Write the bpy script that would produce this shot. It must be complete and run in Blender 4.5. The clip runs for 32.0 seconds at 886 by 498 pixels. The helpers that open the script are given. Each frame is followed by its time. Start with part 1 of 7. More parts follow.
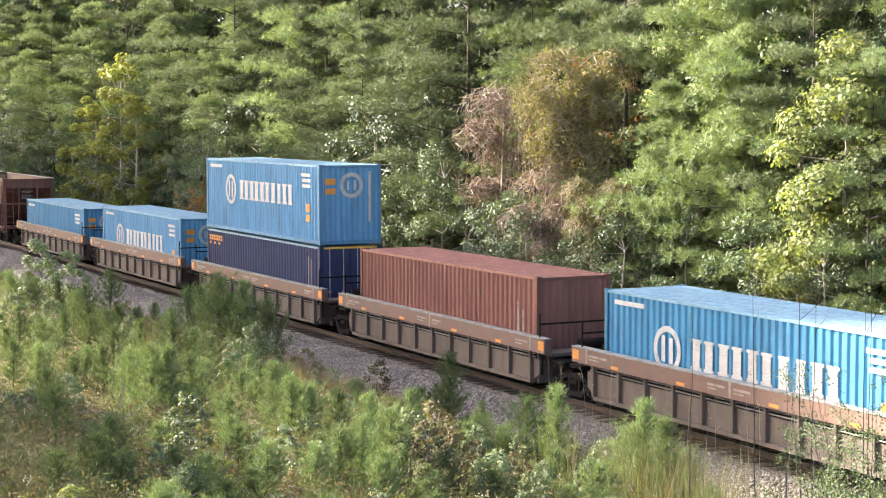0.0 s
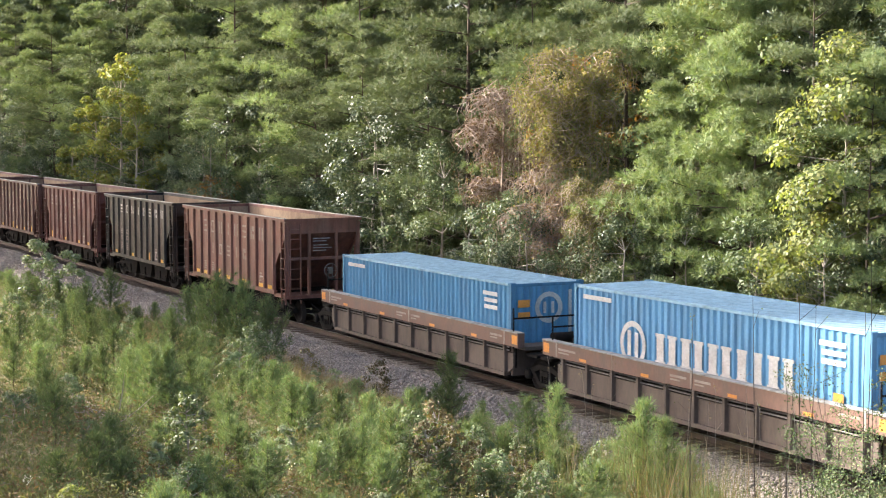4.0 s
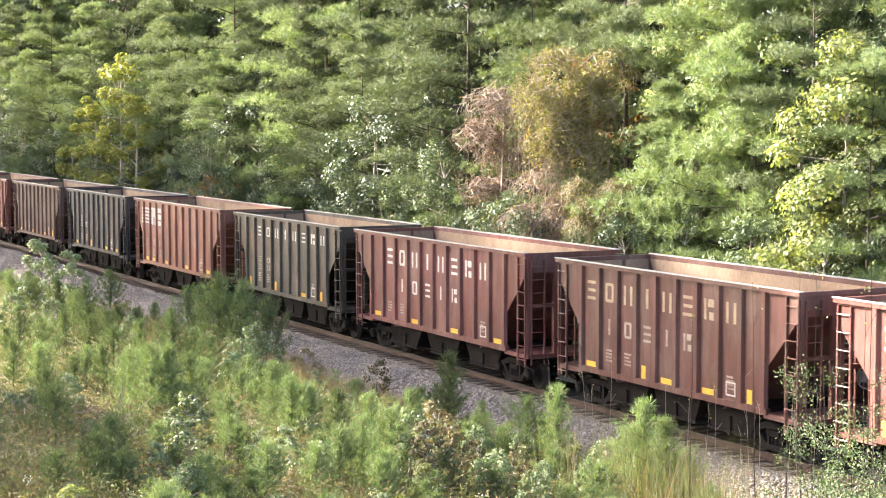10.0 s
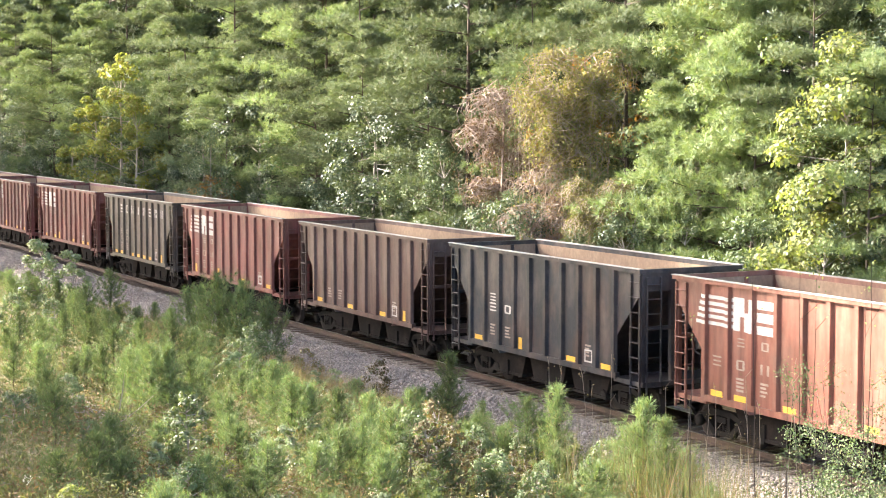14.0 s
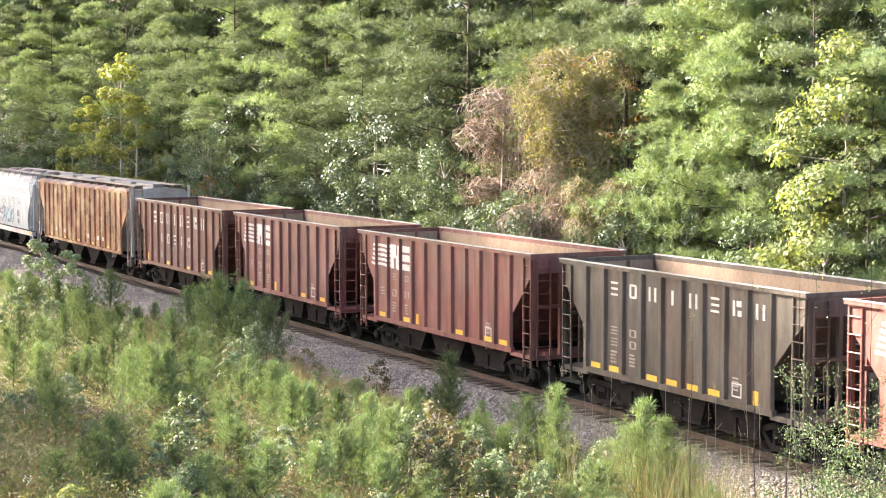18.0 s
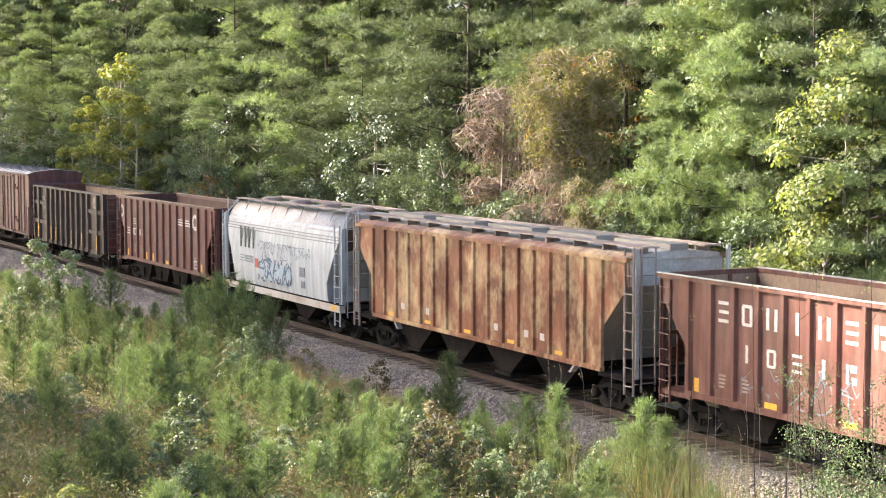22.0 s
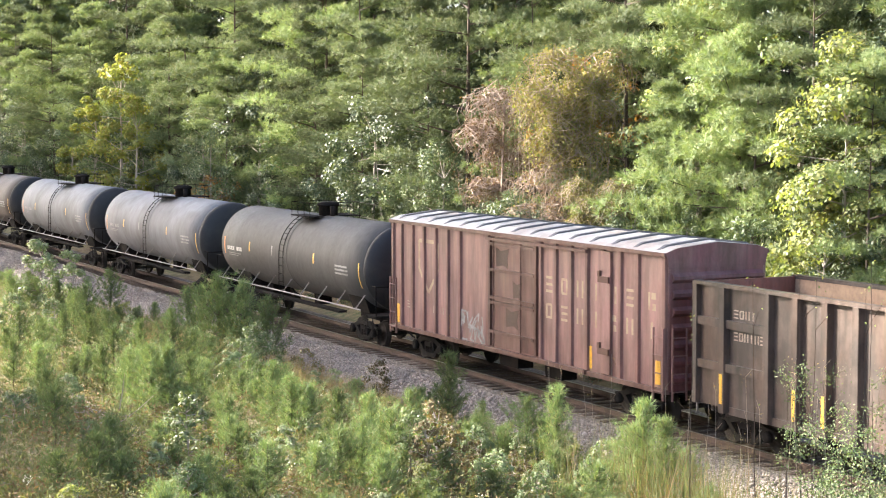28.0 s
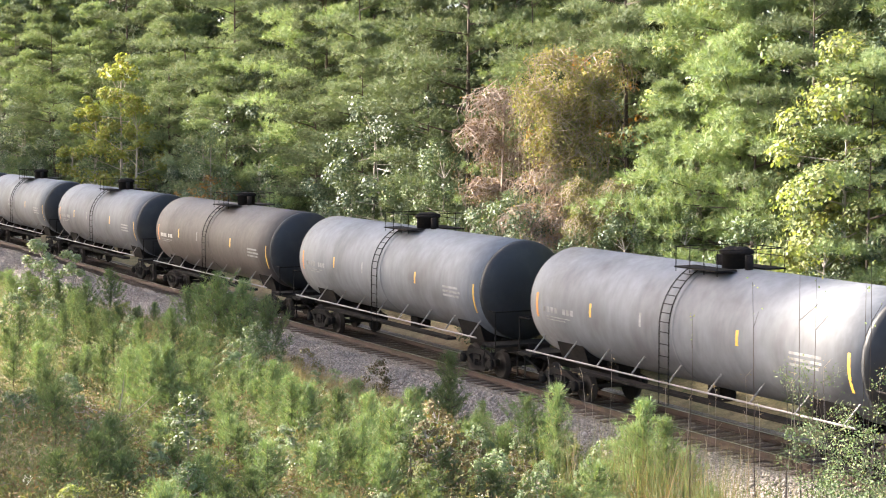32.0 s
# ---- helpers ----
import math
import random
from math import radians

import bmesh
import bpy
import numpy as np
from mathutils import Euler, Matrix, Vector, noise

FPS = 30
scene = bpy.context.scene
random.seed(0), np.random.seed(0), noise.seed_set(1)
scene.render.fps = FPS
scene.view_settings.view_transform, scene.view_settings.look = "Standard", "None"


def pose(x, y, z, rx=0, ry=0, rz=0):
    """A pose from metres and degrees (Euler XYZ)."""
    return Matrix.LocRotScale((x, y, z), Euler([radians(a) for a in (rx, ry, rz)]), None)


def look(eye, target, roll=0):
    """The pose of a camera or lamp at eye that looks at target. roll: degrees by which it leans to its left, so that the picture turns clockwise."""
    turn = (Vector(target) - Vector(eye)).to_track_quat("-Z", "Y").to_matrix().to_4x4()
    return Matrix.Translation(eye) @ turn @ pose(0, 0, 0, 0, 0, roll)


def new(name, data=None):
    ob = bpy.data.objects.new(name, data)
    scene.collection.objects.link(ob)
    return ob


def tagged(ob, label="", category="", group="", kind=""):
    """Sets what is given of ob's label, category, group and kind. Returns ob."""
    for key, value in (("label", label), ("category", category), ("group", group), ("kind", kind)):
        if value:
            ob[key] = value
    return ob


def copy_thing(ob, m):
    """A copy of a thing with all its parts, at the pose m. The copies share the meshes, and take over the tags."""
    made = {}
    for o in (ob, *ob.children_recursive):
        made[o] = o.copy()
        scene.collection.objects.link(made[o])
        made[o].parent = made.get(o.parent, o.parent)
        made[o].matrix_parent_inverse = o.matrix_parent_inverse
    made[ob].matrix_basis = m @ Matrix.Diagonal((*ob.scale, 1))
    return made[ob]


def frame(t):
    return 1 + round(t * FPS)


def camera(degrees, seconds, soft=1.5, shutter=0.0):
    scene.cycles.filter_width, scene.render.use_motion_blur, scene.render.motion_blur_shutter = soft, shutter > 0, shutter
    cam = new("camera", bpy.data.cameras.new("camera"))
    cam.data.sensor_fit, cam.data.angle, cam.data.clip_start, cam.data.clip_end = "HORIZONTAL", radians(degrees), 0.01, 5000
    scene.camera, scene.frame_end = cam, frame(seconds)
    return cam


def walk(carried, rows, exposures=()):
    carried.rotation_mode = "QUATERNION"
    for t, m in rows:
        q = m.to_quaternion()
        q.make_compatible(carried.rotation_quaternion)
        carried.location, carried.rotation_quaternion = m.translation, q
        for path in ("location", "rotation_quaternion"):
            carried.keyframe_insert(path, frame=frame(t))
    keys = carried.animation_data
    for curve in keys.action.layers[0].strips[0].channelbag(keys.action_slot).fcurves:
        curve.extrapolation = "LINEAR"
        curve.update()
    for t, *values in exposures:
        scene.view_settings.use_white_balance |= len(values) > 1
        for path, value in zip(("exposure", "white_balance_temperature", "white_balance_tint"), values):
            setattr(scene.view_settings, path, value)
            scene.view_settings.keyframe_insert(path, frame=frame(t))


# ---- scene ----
# Train on a single track before a pine wood, watched from a slope above.
# x runs along the track (the train goes towards +x), z = 0 is the rail head.
EYE = Vector((0.0, -26.04, 7.93))
AHEAD = Vector((-0.89098, 0.44757, -0.07637))
cam = camera(27.83, 32.0, soft=1.05, shutter=0.12)
HOLD = look(EYE, EYE + AHEAD * 50, -0.1)
EXPOSURE = [(0.0, 2.42), (1.5, 2.37), (2.5, 2.09), (3.5, 2.09), (6.0, 2.72), (7.5, 2.85), (20.0, 2.78), (21.5, 2.58), (23.0, 2.18), (24.5, 2.22), (27.5, 2.75), (29.0, 2.62), (32.0, 2.64)]
walk(cam, [(0.0, HOLD), (32.0, HOLD)], EXPOSURE)

# ---------------------------------------------------------------- light
SUN_TO = Vector((-0.68, -0.62, 0.56)).normalized()
world = bpy.data.worlds.new("sky")
scene.world = world
world.use_nodes = True
wn = world.node_tree.nodes
sky = wn.new("ShaderNodeTexSky")
sky.sky_type = "NISHITA"
sky.sun_disc = False
sky.air_density, sky.dust_density, sky.ozone_density = 0.8, 3.0, 0.6
sky.sun_elevation = math.asin(SUN_TO.z)
sky.sun_rotation = math.atan2(SUN_TO.x, SUN_TO.y)
world.node_tree.links.new(sky.outputs[0], wn["Background"].inputs[0])
wn["Background"].inputs[1].default_value = 0.105
sun_data = bpy.data.lights.new("sun", "SUN")
sun_data.energy = 5.0
sun_data.angle = radians(2.5)
sun_data.color = (1.0, 0.93, 0.82)
sun = new("sun", sun_data)
sun.matrix_world = look(SUN_TO * 100, (0, 0, 0))


# ---------------------------------------------------------------- materials
def link(nt, a, b):
    nt.links.new(a, b)


def start(name):
    m = bpy.data.materials.new(name)
    m.use_nodes = True
    return m, m.node_tree, m.node_tree.nodes, m.node_tree.nodes["Principled BSDF"]


def noise_node(nt, scale, stretch=(1, 1, 1), detail=4, rough=0.6, by_colour=False):
    n = nt.nodes
    tc = n.new("ShaderNodeTexCoord")
    mp = n.new("ShaderNodeMapping")
    mp.inputs["Scale"].default_value = stretch
    # every object, or every paint colour, has its own stretch of the pattern
    info = n.new("ShaderNodeObjectInfo")
    far = n.new("ShaderNodeMath")
    far.operation = "MULTIPLY"
    far.inputs[1].default_value = 60.0
    if by_colour:
        sums = n.new("ShaderNodeVectorMath")
        sums.operation = "DOT_PRODUCT"
        sums.inputs[1].default_value = (7.3, 17.1, 11.9)
        link(nt, info.outputs["Color"], sums.inputs[0])
        link(nt, sums.outputs["Value"], far.inputs[0])
    else:
        link(nt, info.outputs["Random"], far.inputs[0])
    shift = n.new("ShaderNodeVectorMath")
    link(nt, tc.outputs["Object"], shift.inputs[0])
    link(nt, far.outputs[0], shift.inputs[1])
    link(nt, shift.outputs[0], mp.inputs[0])
    tx = n.new("ShaderNodeTexNoise")
    tx.inputs["Scale"].default_value = scale
    tx.inputs["Detail"].default_value = detail
    tx.inputs["Roughness"].default_value = rough
    link(nt, mp.outputs[0], tx.inputs[0])
    return tx.outputs["Fac"]


def ramp(nt, fac, lo, hi, a=0.0, b=1.0):
    r = nt.nodes.new("ShaderNodeMapRange")
    r.inputs[1].default_value, r.inputs[2].default_value = lo, hi
    r.inputs[3].default_value, r.inputs[4].default_value = a, b
    link(nt, fac, r.inputs[0])
    return r.outputs[0]


def mixc(nt, fac, a, b, mode="MIX"):
    m = nt.nodes.new("ShaderNodeMix")
    m.data_type, m.blend_type = "RGBA", mode
    for socket, value in ((m.inputs[0], fac), (m.inputs[6], a), (m.inputs[7], b)):
        if isinstance(value, (int, float)):
            socket.default_value = value
        elif isinstance(value, tuple):
            socket.default_value = (*value[:3], 1)
        else:
            link(nt, value, socket)
    return m.outputs[2]


def bumped(nt, bsdf, height, strength, distance=0.02):
    b = nt.nodes.new("ShaderNodeBump")
    b.inputs["Strength"].default_value, b.inputs["Distance"].default_value = strength, distance
    link(nt, height, b.inputs["Height"])
    link(nt, b.outputs[0], bsdf.inputs["Normal"])


def worn(name, base, stain, rough=0.6, metal=0.0, scale=1.5, fine=30.0, amount=0.5, stretch=(1, 1, 1), bump=0.2, spread=(0.45, 0.7), streak=0.0, dust=None, gloss=0.5, speckle=0.28, dusty=(0.5, 0.76, 0.45)):
    """A surface of one colour (None: the object's own) with stains of a second one, and fine grain."""
    m, nt, n, bsdf = start(name)
    own = base is None
    if own:
        info = n.new("ShaderNodeObjectInfo")
        base = info.outputs["Color"]
    big = ramp(nt, noise_node(nt, scale, stretch, by_colour=own), spread[0], spread[1], 0.0, amount)
    col = mixc(nt, big, base, stain)
    grain = noise_node(nt, fine, stretch, 3, by_colour=own)
    if dust:
        col = mixc(nt, ramp(nt, noise_node(nt, 0.9, (1.0, 1.0, 0.6), 6, 0.7, own), dusty[0], dusty[1], 0.0, dusty[2]), col, dust)
    if streak:
        runs = noise_node(nt, 2.4, (1.7, 1.7, 0.2), 4, 0.6, own)
        col = mixc(nt, 1.0, col, ramp(nt, runs, 0.3, 0.7, 1 - streak, 1 + streak), "MULTIPLY")
    col = mixc(nt, 1.0, col, ramp(nt, grain, 0.2, 0.8, 1 - speckle, 1 + 0.9 * speckle), "MULTIPLY")
    link(nt, col, bsdf.inputs["Base Color"])
    bsdf.inputs["Metallic"].default_value = metal
    bsdf.inputs["Specular IOR Level"].default_value = gloss
    link(nt, ramp(nt, grain, 0.2, 0.8, max(rough - 0.1, 0.05), min(rough + 0.12, 1.0)), bsdf.inputs["Roughness"])
    if bump:
        bumped(nt, bsdf, grain, bump)
    return m


def plain(name, col, rough=0.6, metal=0.0):
    return worn(name, col, tuple(c * 0.6 for c in col), rough, metal, 2.0, 25.0, 0.4, bump=0.1)


def leafy(name, a, b, c=None, rough=0.5, through_light=0.3, gloss=0.25):
    """Leaves: each leaf its own shade between a and b, some in c."""
    m, nt, n, bsdf = start(name)
    geo = n.new("ShaderNodeNewGeometry")
    info = n.new("ShaderNodeObjectInfo")
    isl = geo.outputs["Random Per Island"]
    col = mixc(nt, isl, a, b)
    patch = noise_node(nt, 0.55, (1, 1, 1), 2)
    col = mixc(nt, 1.0, col, ramp(nt, patch, 0.25, 0.75, 0.7, 1.3), "MULTIPLY")
    if c:
        col = mixc(nt, ramp(nt, isl, 0.84, 0.88), col, c)
    col = mixc(nt, 1.0, col, ramp(nt, info.outputs["Random"], 0, 1, 0.66, 1.32), "MULTIPLY")
    link(nt, col, bsdf.inputs["Base Color"])
    bsdf.inputs["Roughness"].default_value = rough
    bsdf.inputs["Specular IOR Level"].default_value = gloss
    tl = n.new("ShaderNodeBsdfTranslucent")
    link(nt, mixc(nt, 1.0, col, (1.15, 1.2, 0.5), "MULTIPLY"), tl.inputs[0])
    mx = n.new("ShaderNodeMixShader")
    mx.inputs[0].default_value = through_light
    link(nt, bsdf.outputs[0], mx.inputs[1])
    link(nt, tl.outputs[0], mx.inputs[2])
    link(nt, mx.outputs[0], n["Material Output"].inputs[0])
    return m


def ground_material():
    m, nt, n, bsdf = start("earth_and_litter")
    big = ramp(nt, noise_node(nt, 0.25), 0.4, 0.62)
    mid = ramp(nt, noise_node(nt, 2.2), 0.38, 0.66)
    fine = noise_node(nt, 14.0, detail=6)
    col = mixc(nt, big, (0.16, 0.10, 0.055), (0.075, 0.085, 0.03))
    col = mixc(nt, mid, col, (0.22, 0.17, 0.09))
    col = mixc(nt, 1.0, col, ramp(nt, fine, 0.25, 0.75, 0.5, 1.5), "MULTIPLY")
    link(nt, col, bsdf.inputs["Base Color"])
    bsdf.inputs["Roughness"].default_value = 0.95
    bumped(nt, bsdf, fine, 0.9, 0.06)
    return m


def ballast_material():
    m, nt, n, bsdf = start("crushed_stone")
    tc = n.new("ShaderNodeTexCoord")
    vor = n.new("ShaderNodeTexVoronoi")
    vor.inputs["Scale"].default_value = 16.0
    link(nt, tc.outputs["Object"], vor.inputs["Vector"])
    bw = n.new("ShaderNodeSeparateColor")
    link(nt, vor.outputs["Color"], bw.inputs[0])
    col = mixc(nt, bw.outputs[0], (0.23, 0.185, 0.155), (0.46, 0.385, 0.33))
    rust = ramp(nt, noise_node(nt, 0.7), 0.52, 0.75, 0.0, 0.45)
    col = mixc(nt, rust, col, (0.20, 0.12, 0.075))
    # painted shade: colour falls off into the gaps between stones
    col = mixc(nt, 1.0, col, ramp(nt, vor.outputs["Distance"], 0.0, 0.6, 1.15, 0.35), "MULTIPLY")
    link(nt, col, bsdf.inputs["Base Color"])
    bsdf.inputs["Roughness"].default_value = 0.9
    bumped(nt, bsdf, ramp(nt, vor.outputs["Distance"], 0.0, 0.7, 1.0, 0.0), 1.0, 0.05)
    return m


M = {}
M["ground"] = ground_material()
M["ballast"] = ballast_material()
M["stone"] = worn("loose_stone", (0.36, 0.305, 0.27), (0.24, 0.19, 0.16), 0.9, scale=6, fine=40, amount=0.8)
M["tie"] = worn("creosoted_wood", (0.075, 0.05, 0.037), (0.13, 0.09, 0.065), 0.9, scale=2, fine=18, stretch=(6, 1, 6), bump=0.5)
M["rail"] = worn("rusty_rail_steel", (0.085, 0.054, 0.041), (0.05, 0.034, 0.028), 0.65, 0.4, scale=3, fine=40)
M["railhead"] = worn("polished_rail_steel", (0.45, 0.42, 0.40), (0.3, 0.25, 0.22), 0.3, 1.0, scale=3, fine=40, bump=0.05)
M["paint"] = worn("weathered_car_paint", None, (0.085, 0.045, 0.03), 0.42, scale=0.9, fine=16, amount=0.55, stretch=(1.1, 1.1, 0.55), bump=0.08, streak=0.34, dust=(0.215, 0.165, 0.135), gloss=0.35, speckle=0.15, dusty=(0.44, 0.74, 0.42))
M["rustpaint"] = worn("flaking_rusted_paint", None, (0.105, 0.038, 0.02), 0.55, scale=0.8, fine=9, amount=0.9, stretch=(0.8, 0.8, 0.65), bump=0.1, spread=(0.44, 0.62), streak=0.2, dust=(0.52, 0.37, 0.20), gloss=0.3, speckle=0.1, dusty=(0.46, 0.62, 0.85))
M["box_paint"] = worn("container_paint", None, (0.10, 0.07, 0.055), 0.55, scale=1.4, fine=20, amount=0.3, stretch=(1.3, 1.3, 0.5), bump=0.06, spread=(0.5, 0.8), streak=0.22, gloss=0.3, speckle=0.14)
M["tank_paint"] = worn("weathered_tank_paint", None, (0.05, 0.04, 0.035), 0.62, scale=0.55, fine=9, amount=0.5, stretch=(1.0, 1.0, 0.8), bump=0.02, streak=0.14, gloss=0.3, speckle=0.08)
M["inside"] = worn("dusty_rusted_plate", (0.30, 0.205, 0.135), (0.17, 0.10, 0.07), 0.8, scale=1.0, fine=12, amount=0.7, stretch=(1, 1, 0.6), bump=0.2)
M["darkin"] = worn("dark_rust_and_shade_plate", (0.12, 0.065, 0.045), (0.05, 0.03, 0.025), 0.8, scale=1.0, fine=12, amount=0.7, bump=0.2)
# grimy steel, made near black to hold the shade beneath the cars
M["under"] = worn("grimy_shade_black_steel", (0.014, 0.012, 0.011), (0.03, 0.022, 0.018), 0.95, 0.0, scale=2, fine=16, amount=0.7, gloss=0.08)
M["truck"] = worn("dusty_cast_steel", (0.020, 0.017, 0.015), (0.010, 0.009, 0.009), 0.95, 0.0, scale=3, fine=20, amount=0.8, gloss=0.08)
M["tyre"] = worn("worn_wheel_steel", (0.032, 0.026, 0.022), (0.016, 0.013, 0.012), 0.8, 0.1, scale=4, fine=30, gloss=0.15)
M["well"] = worn("faded_brown_well_paint", (0.185, 0.102, 0.076), (0.13, 0.10, 0.08), 0.6, scale=1.2, fine=14, amount=0.7, stretch=(1.5, 1.5, 0.6), bump=0.12)
M["wellside"] = worn("grimy_well_side", (0.125, 0.092, 0.073), (0.075, 0.055, 0.045), 0.7, scale=1.4, fine=12, amount=0.8, stretch=(1.5, 1.5, 0.5), bump=0.15)
M["white"] = worn("white_lettering", (0.54, 0.52, 0.49), (0.34, 0.28, 0.24), 0.55, scale=3, fine=20, amount=0.45)
M["fadedwhite"] = worn("faded_lettering", (0.32, 0.265, 0.225), (0.20, 0.115, 0.09), 0.6, scale=3.5, fine=14, amount=0.9)
M["cream"] = worn("cream_lettering", (0.36, 0.28, 0.185), (0.25, 0.13, 0.10), 0.6, scale=3.5, fine=14, amount=0.7)
M["yellow"] = worn("yellow_reflector", (0.75, 0.42, 0.05), (0.45, 0.25, 0.06), 0.4, scale=5, fine=20, amount=0.5)
M["orange"] = worn("orange_decal", (0.72, 0.28, 0.05), (0.4, 0.18, 0.05), 0.45, scale=5, fine=20, amount=0.4)
M["blackpaint"] = worn("black_marking", (0.03, 0.03, 0.032), (0.07, 0.06, 0.055), 0.55, scale=3, fine=20)
M["tankhead"] = worn("black_tank_head", (0.020, 0.019, 0.020), (0.045, 0.04, 0.037), 0.6, scale=1.5, fine=14, amount=0.6)
M["roofpaint"] = worn("galvanised_roof", (0.50, 0.465, 0.43), (0.27, 0.18, 0.135), 0.55, 0.1, scale=0.9, fine=12, amount=0.6, bump=0.1)
M["darkroof"] = worn("weathered_dark_roof", (0.12, 0.112, 0.112), (0.16, 0.13, 0.12), 0.6, scale=0.9, fine=12, amount=0.6, bump=0.1)
M["rustroof"] = worn("rust_stained_roof", (0.30, 0.235, 0.20), (0.17, 0.095, 0.06), 0.6, scale=1.1, fine=12, amount=0.8, stretch=(1.5, 1.5, 0.5), bump=0.1, streak=0.3)
M["dimwhite"] = worn("grimy_lettering", (0.30, 0.29, 0.28), (0.12, 0.11, 0.10), 0.7, scale=3.5, fine=14, amount=0.9)
M["grate"] = worn("galvanised_grating", (0.26, 0.24, 0.22), (0.24, 0.19, 0.16), 0.55, 0.4, scale=3, fine=40, amount=0.5)
M["steelbar"] = worn("handrail_steel", (0.22, 0.20, 0.19), (0.15, 0.11, 0.09), 0.5, 0.4, scale=6, fine=30, amount=0.6)
M["lockrod"] = worn("galvanised_rod", (0.40, 0.40, 0.41), (0.2, 0.18, 0.17), 0.5, 0.3, scale=6, fine=30, amount=0.5)
M["spray"] = worn("grey_blue_spray_paint", (0.15, 0.17, 0.20), (0.25, 0.26, 0.28), 0.6, scale=3, fine=10, amount=0.6)
M["darkspray"] = worn("dark_blue_spray_paint", (0.075, 0.11, 0.16), (0.16, 0.20, 0.25), 0.6, scale=3, fine=10, amount=0.6)
M["paleblue"] = worn("pale_blue_spray_paint", (0.33, 0.42, 0.48), (0.46, 0.49, 0.50), 0.6, scale=3, fine=10, amount=0.7)
M["redspray"] = plain("red_spray_paint", (0.55, 0.10, 0.06), 0.6)
M["bark"] = worn("pine_bark", (0.085, 0.06, 0.047), (0.045, 0.034, 0.028), 0.95, scale=4, fine=18, stretch=(2, 2, 0.5), bump=0.8)
M["greybark"] = worn("grey_bark", (0.34, 0.29, 0.25), (0.13, 0.10, 0.085), 0.9, scale=4, fine=18, stretch=(2, 2, 0.5), bump=0.5)
M["twig"] = worn("dead_brown_twigs", (0.31, 0.235, 0.19), (0.18, 0.13, 0.105), 0.9, scale=4, fine=18)
M["pine"] = leafy("pine_needles", (0.120, 0.150, 0.082), (0.175, 0.205, 0.112), (0.21, 0.205, 0.12), 0.6, 0.15, 0.2)
# darker copy of the needles: the wood's inner shade put into colour
M["pine_shaded"] = leafy("shaded_pine_needles", (0.045, 0.060, 0.033), (0.080, 0.100, 0.052), (0.10, 0.105, 0.06), 0.6, 0.1, 0.12)
# lighter copy of the needles, with sunlight put into the colour
M["pine_sunlit"] = leafy("sunlit_pine_needles", (0.160, 0.210, 0.104), (0.245, 0.300, 0.142), (0.29, 0.29, 0.145), 0.6, 0.2, 0.2)
M["young_pine"] = leafy("young_pine_needles", (0.100, 0.146, 0.070), (0.188, 0.238, 0.116), (0.24, 0.235, 0.125), 0.6, 0.28, 0.12)
# the third colour paints glints onto some of the leaves
M["oak"] = leafy("dark_glossy_leaves", (0.060, 0.088, 0.048), (0.140, 0.170, 0.092), (0.25, 0.275, 0.18), 0.45, 0.2, 0.38)
M["lime"] = leafy("yellow_green_leaves", (0.220, 0.245, 0.072), (0.330, 0.335, 0.100), (0.34, 0.28, 0.10), 0.5, 0.4, 0.2)
M["fresh"] = leafy("fresh_green_leaves", (0.120, 0.165, 0.072), (0.225, 0.260, 0.115), (0.32, 0.29, 0.12), 0.5, 0.35, 0.3)
M["gold"] = leafy("autumn_gold_leaves", (0.150, 0.180, 0.070), (0.270, 0.260, 0.100), (0.130, 0.165, 0.068), 0.5, 0.4)
M["orange_leaf"] = leafy("orange_autumn_leaves", (0.30, 0.145, 0.058), (0.37, 0.20, 0.08), None, 0.5, 0.35, 0.2)
M["drab"] = leafy("withered_vine_leaves", (0.20, 0.175, 0.080), (0.30, 0.255, 0.125), (0.16, 0.19, 0.075), 0.7, 0.3, 0.1)
M["shrub"] = leafy("shrub_leaves", (0.085, 0.125, 0.060), (0.160, 0.200, 0.095), (0.22, 0.215, 0.12), 0.55, 0.2, 0.2)
M["pale_leaf"] = leafy("pale_glossy_shrub_leaves", (0.120, 0.160, 0.078), (0.215, 0.255, 0.138), (0.34, 0.34, 0.24), 0.5, 0.3, 0.3)
M["weed"] = leafy("weed_stems_and_leaves", (0.125, 0.142, 0.070), (0.210, 0.198, 0.112), (0.26, 0.175, 0.12), 0.8, 0.3, 0.1)
M["drygrass"] = leafy("dry_grass", (0.215, 0.165, 0.105), (0.320, 0.250, 0.165), (0.26, 0.155, 0.105), 0.8, 0.3, 0.15)
M["rusty_leaf"] = leafy("rust_brown_withered_leaves", (0.20, 0.120, 0.080), (0.29, 0.195, 0.125), (0.20, 0.18, 0.10), 0.8, 0.3, 0.1)
M["russet"] = leafy("russet_shrub_leaves", (0.11, 0.085, 0.045), (0.18, 0.135, 0.075), (0.10, 0.135, 0.06), 0.6, 0.3, 0.2)
M["petal"] = leafy("pale_seed_heads", (0.48, 0.45, 0.40), (0.62, 0.59, 0.54), None, 0.7, 0.3)
M["stalk"] = worn("bleached_stalk", (0.36, 0.30, 0.24), (0.20, 0.15, 0.11), 0.85, scale=6, fine=30)


# ---------------------------------------------------------------- mesh helpers
def box(bm, x0, x1, y0, y1, z0, z1):
    v = [bm.verts.new((x, y, z)) for x in (x0, x1) for y in (y0, y1) for z in (z0, z1)]
    for f in ((0, 1, 3, 2), (4, 6, 7, 5), (0, 4, 5, 1), (2, 3, 7, 6), (0, 2, 6, 4), (1, 5, 7, 3)):
        bm.faces.new([v[i] for i in f])
    return v


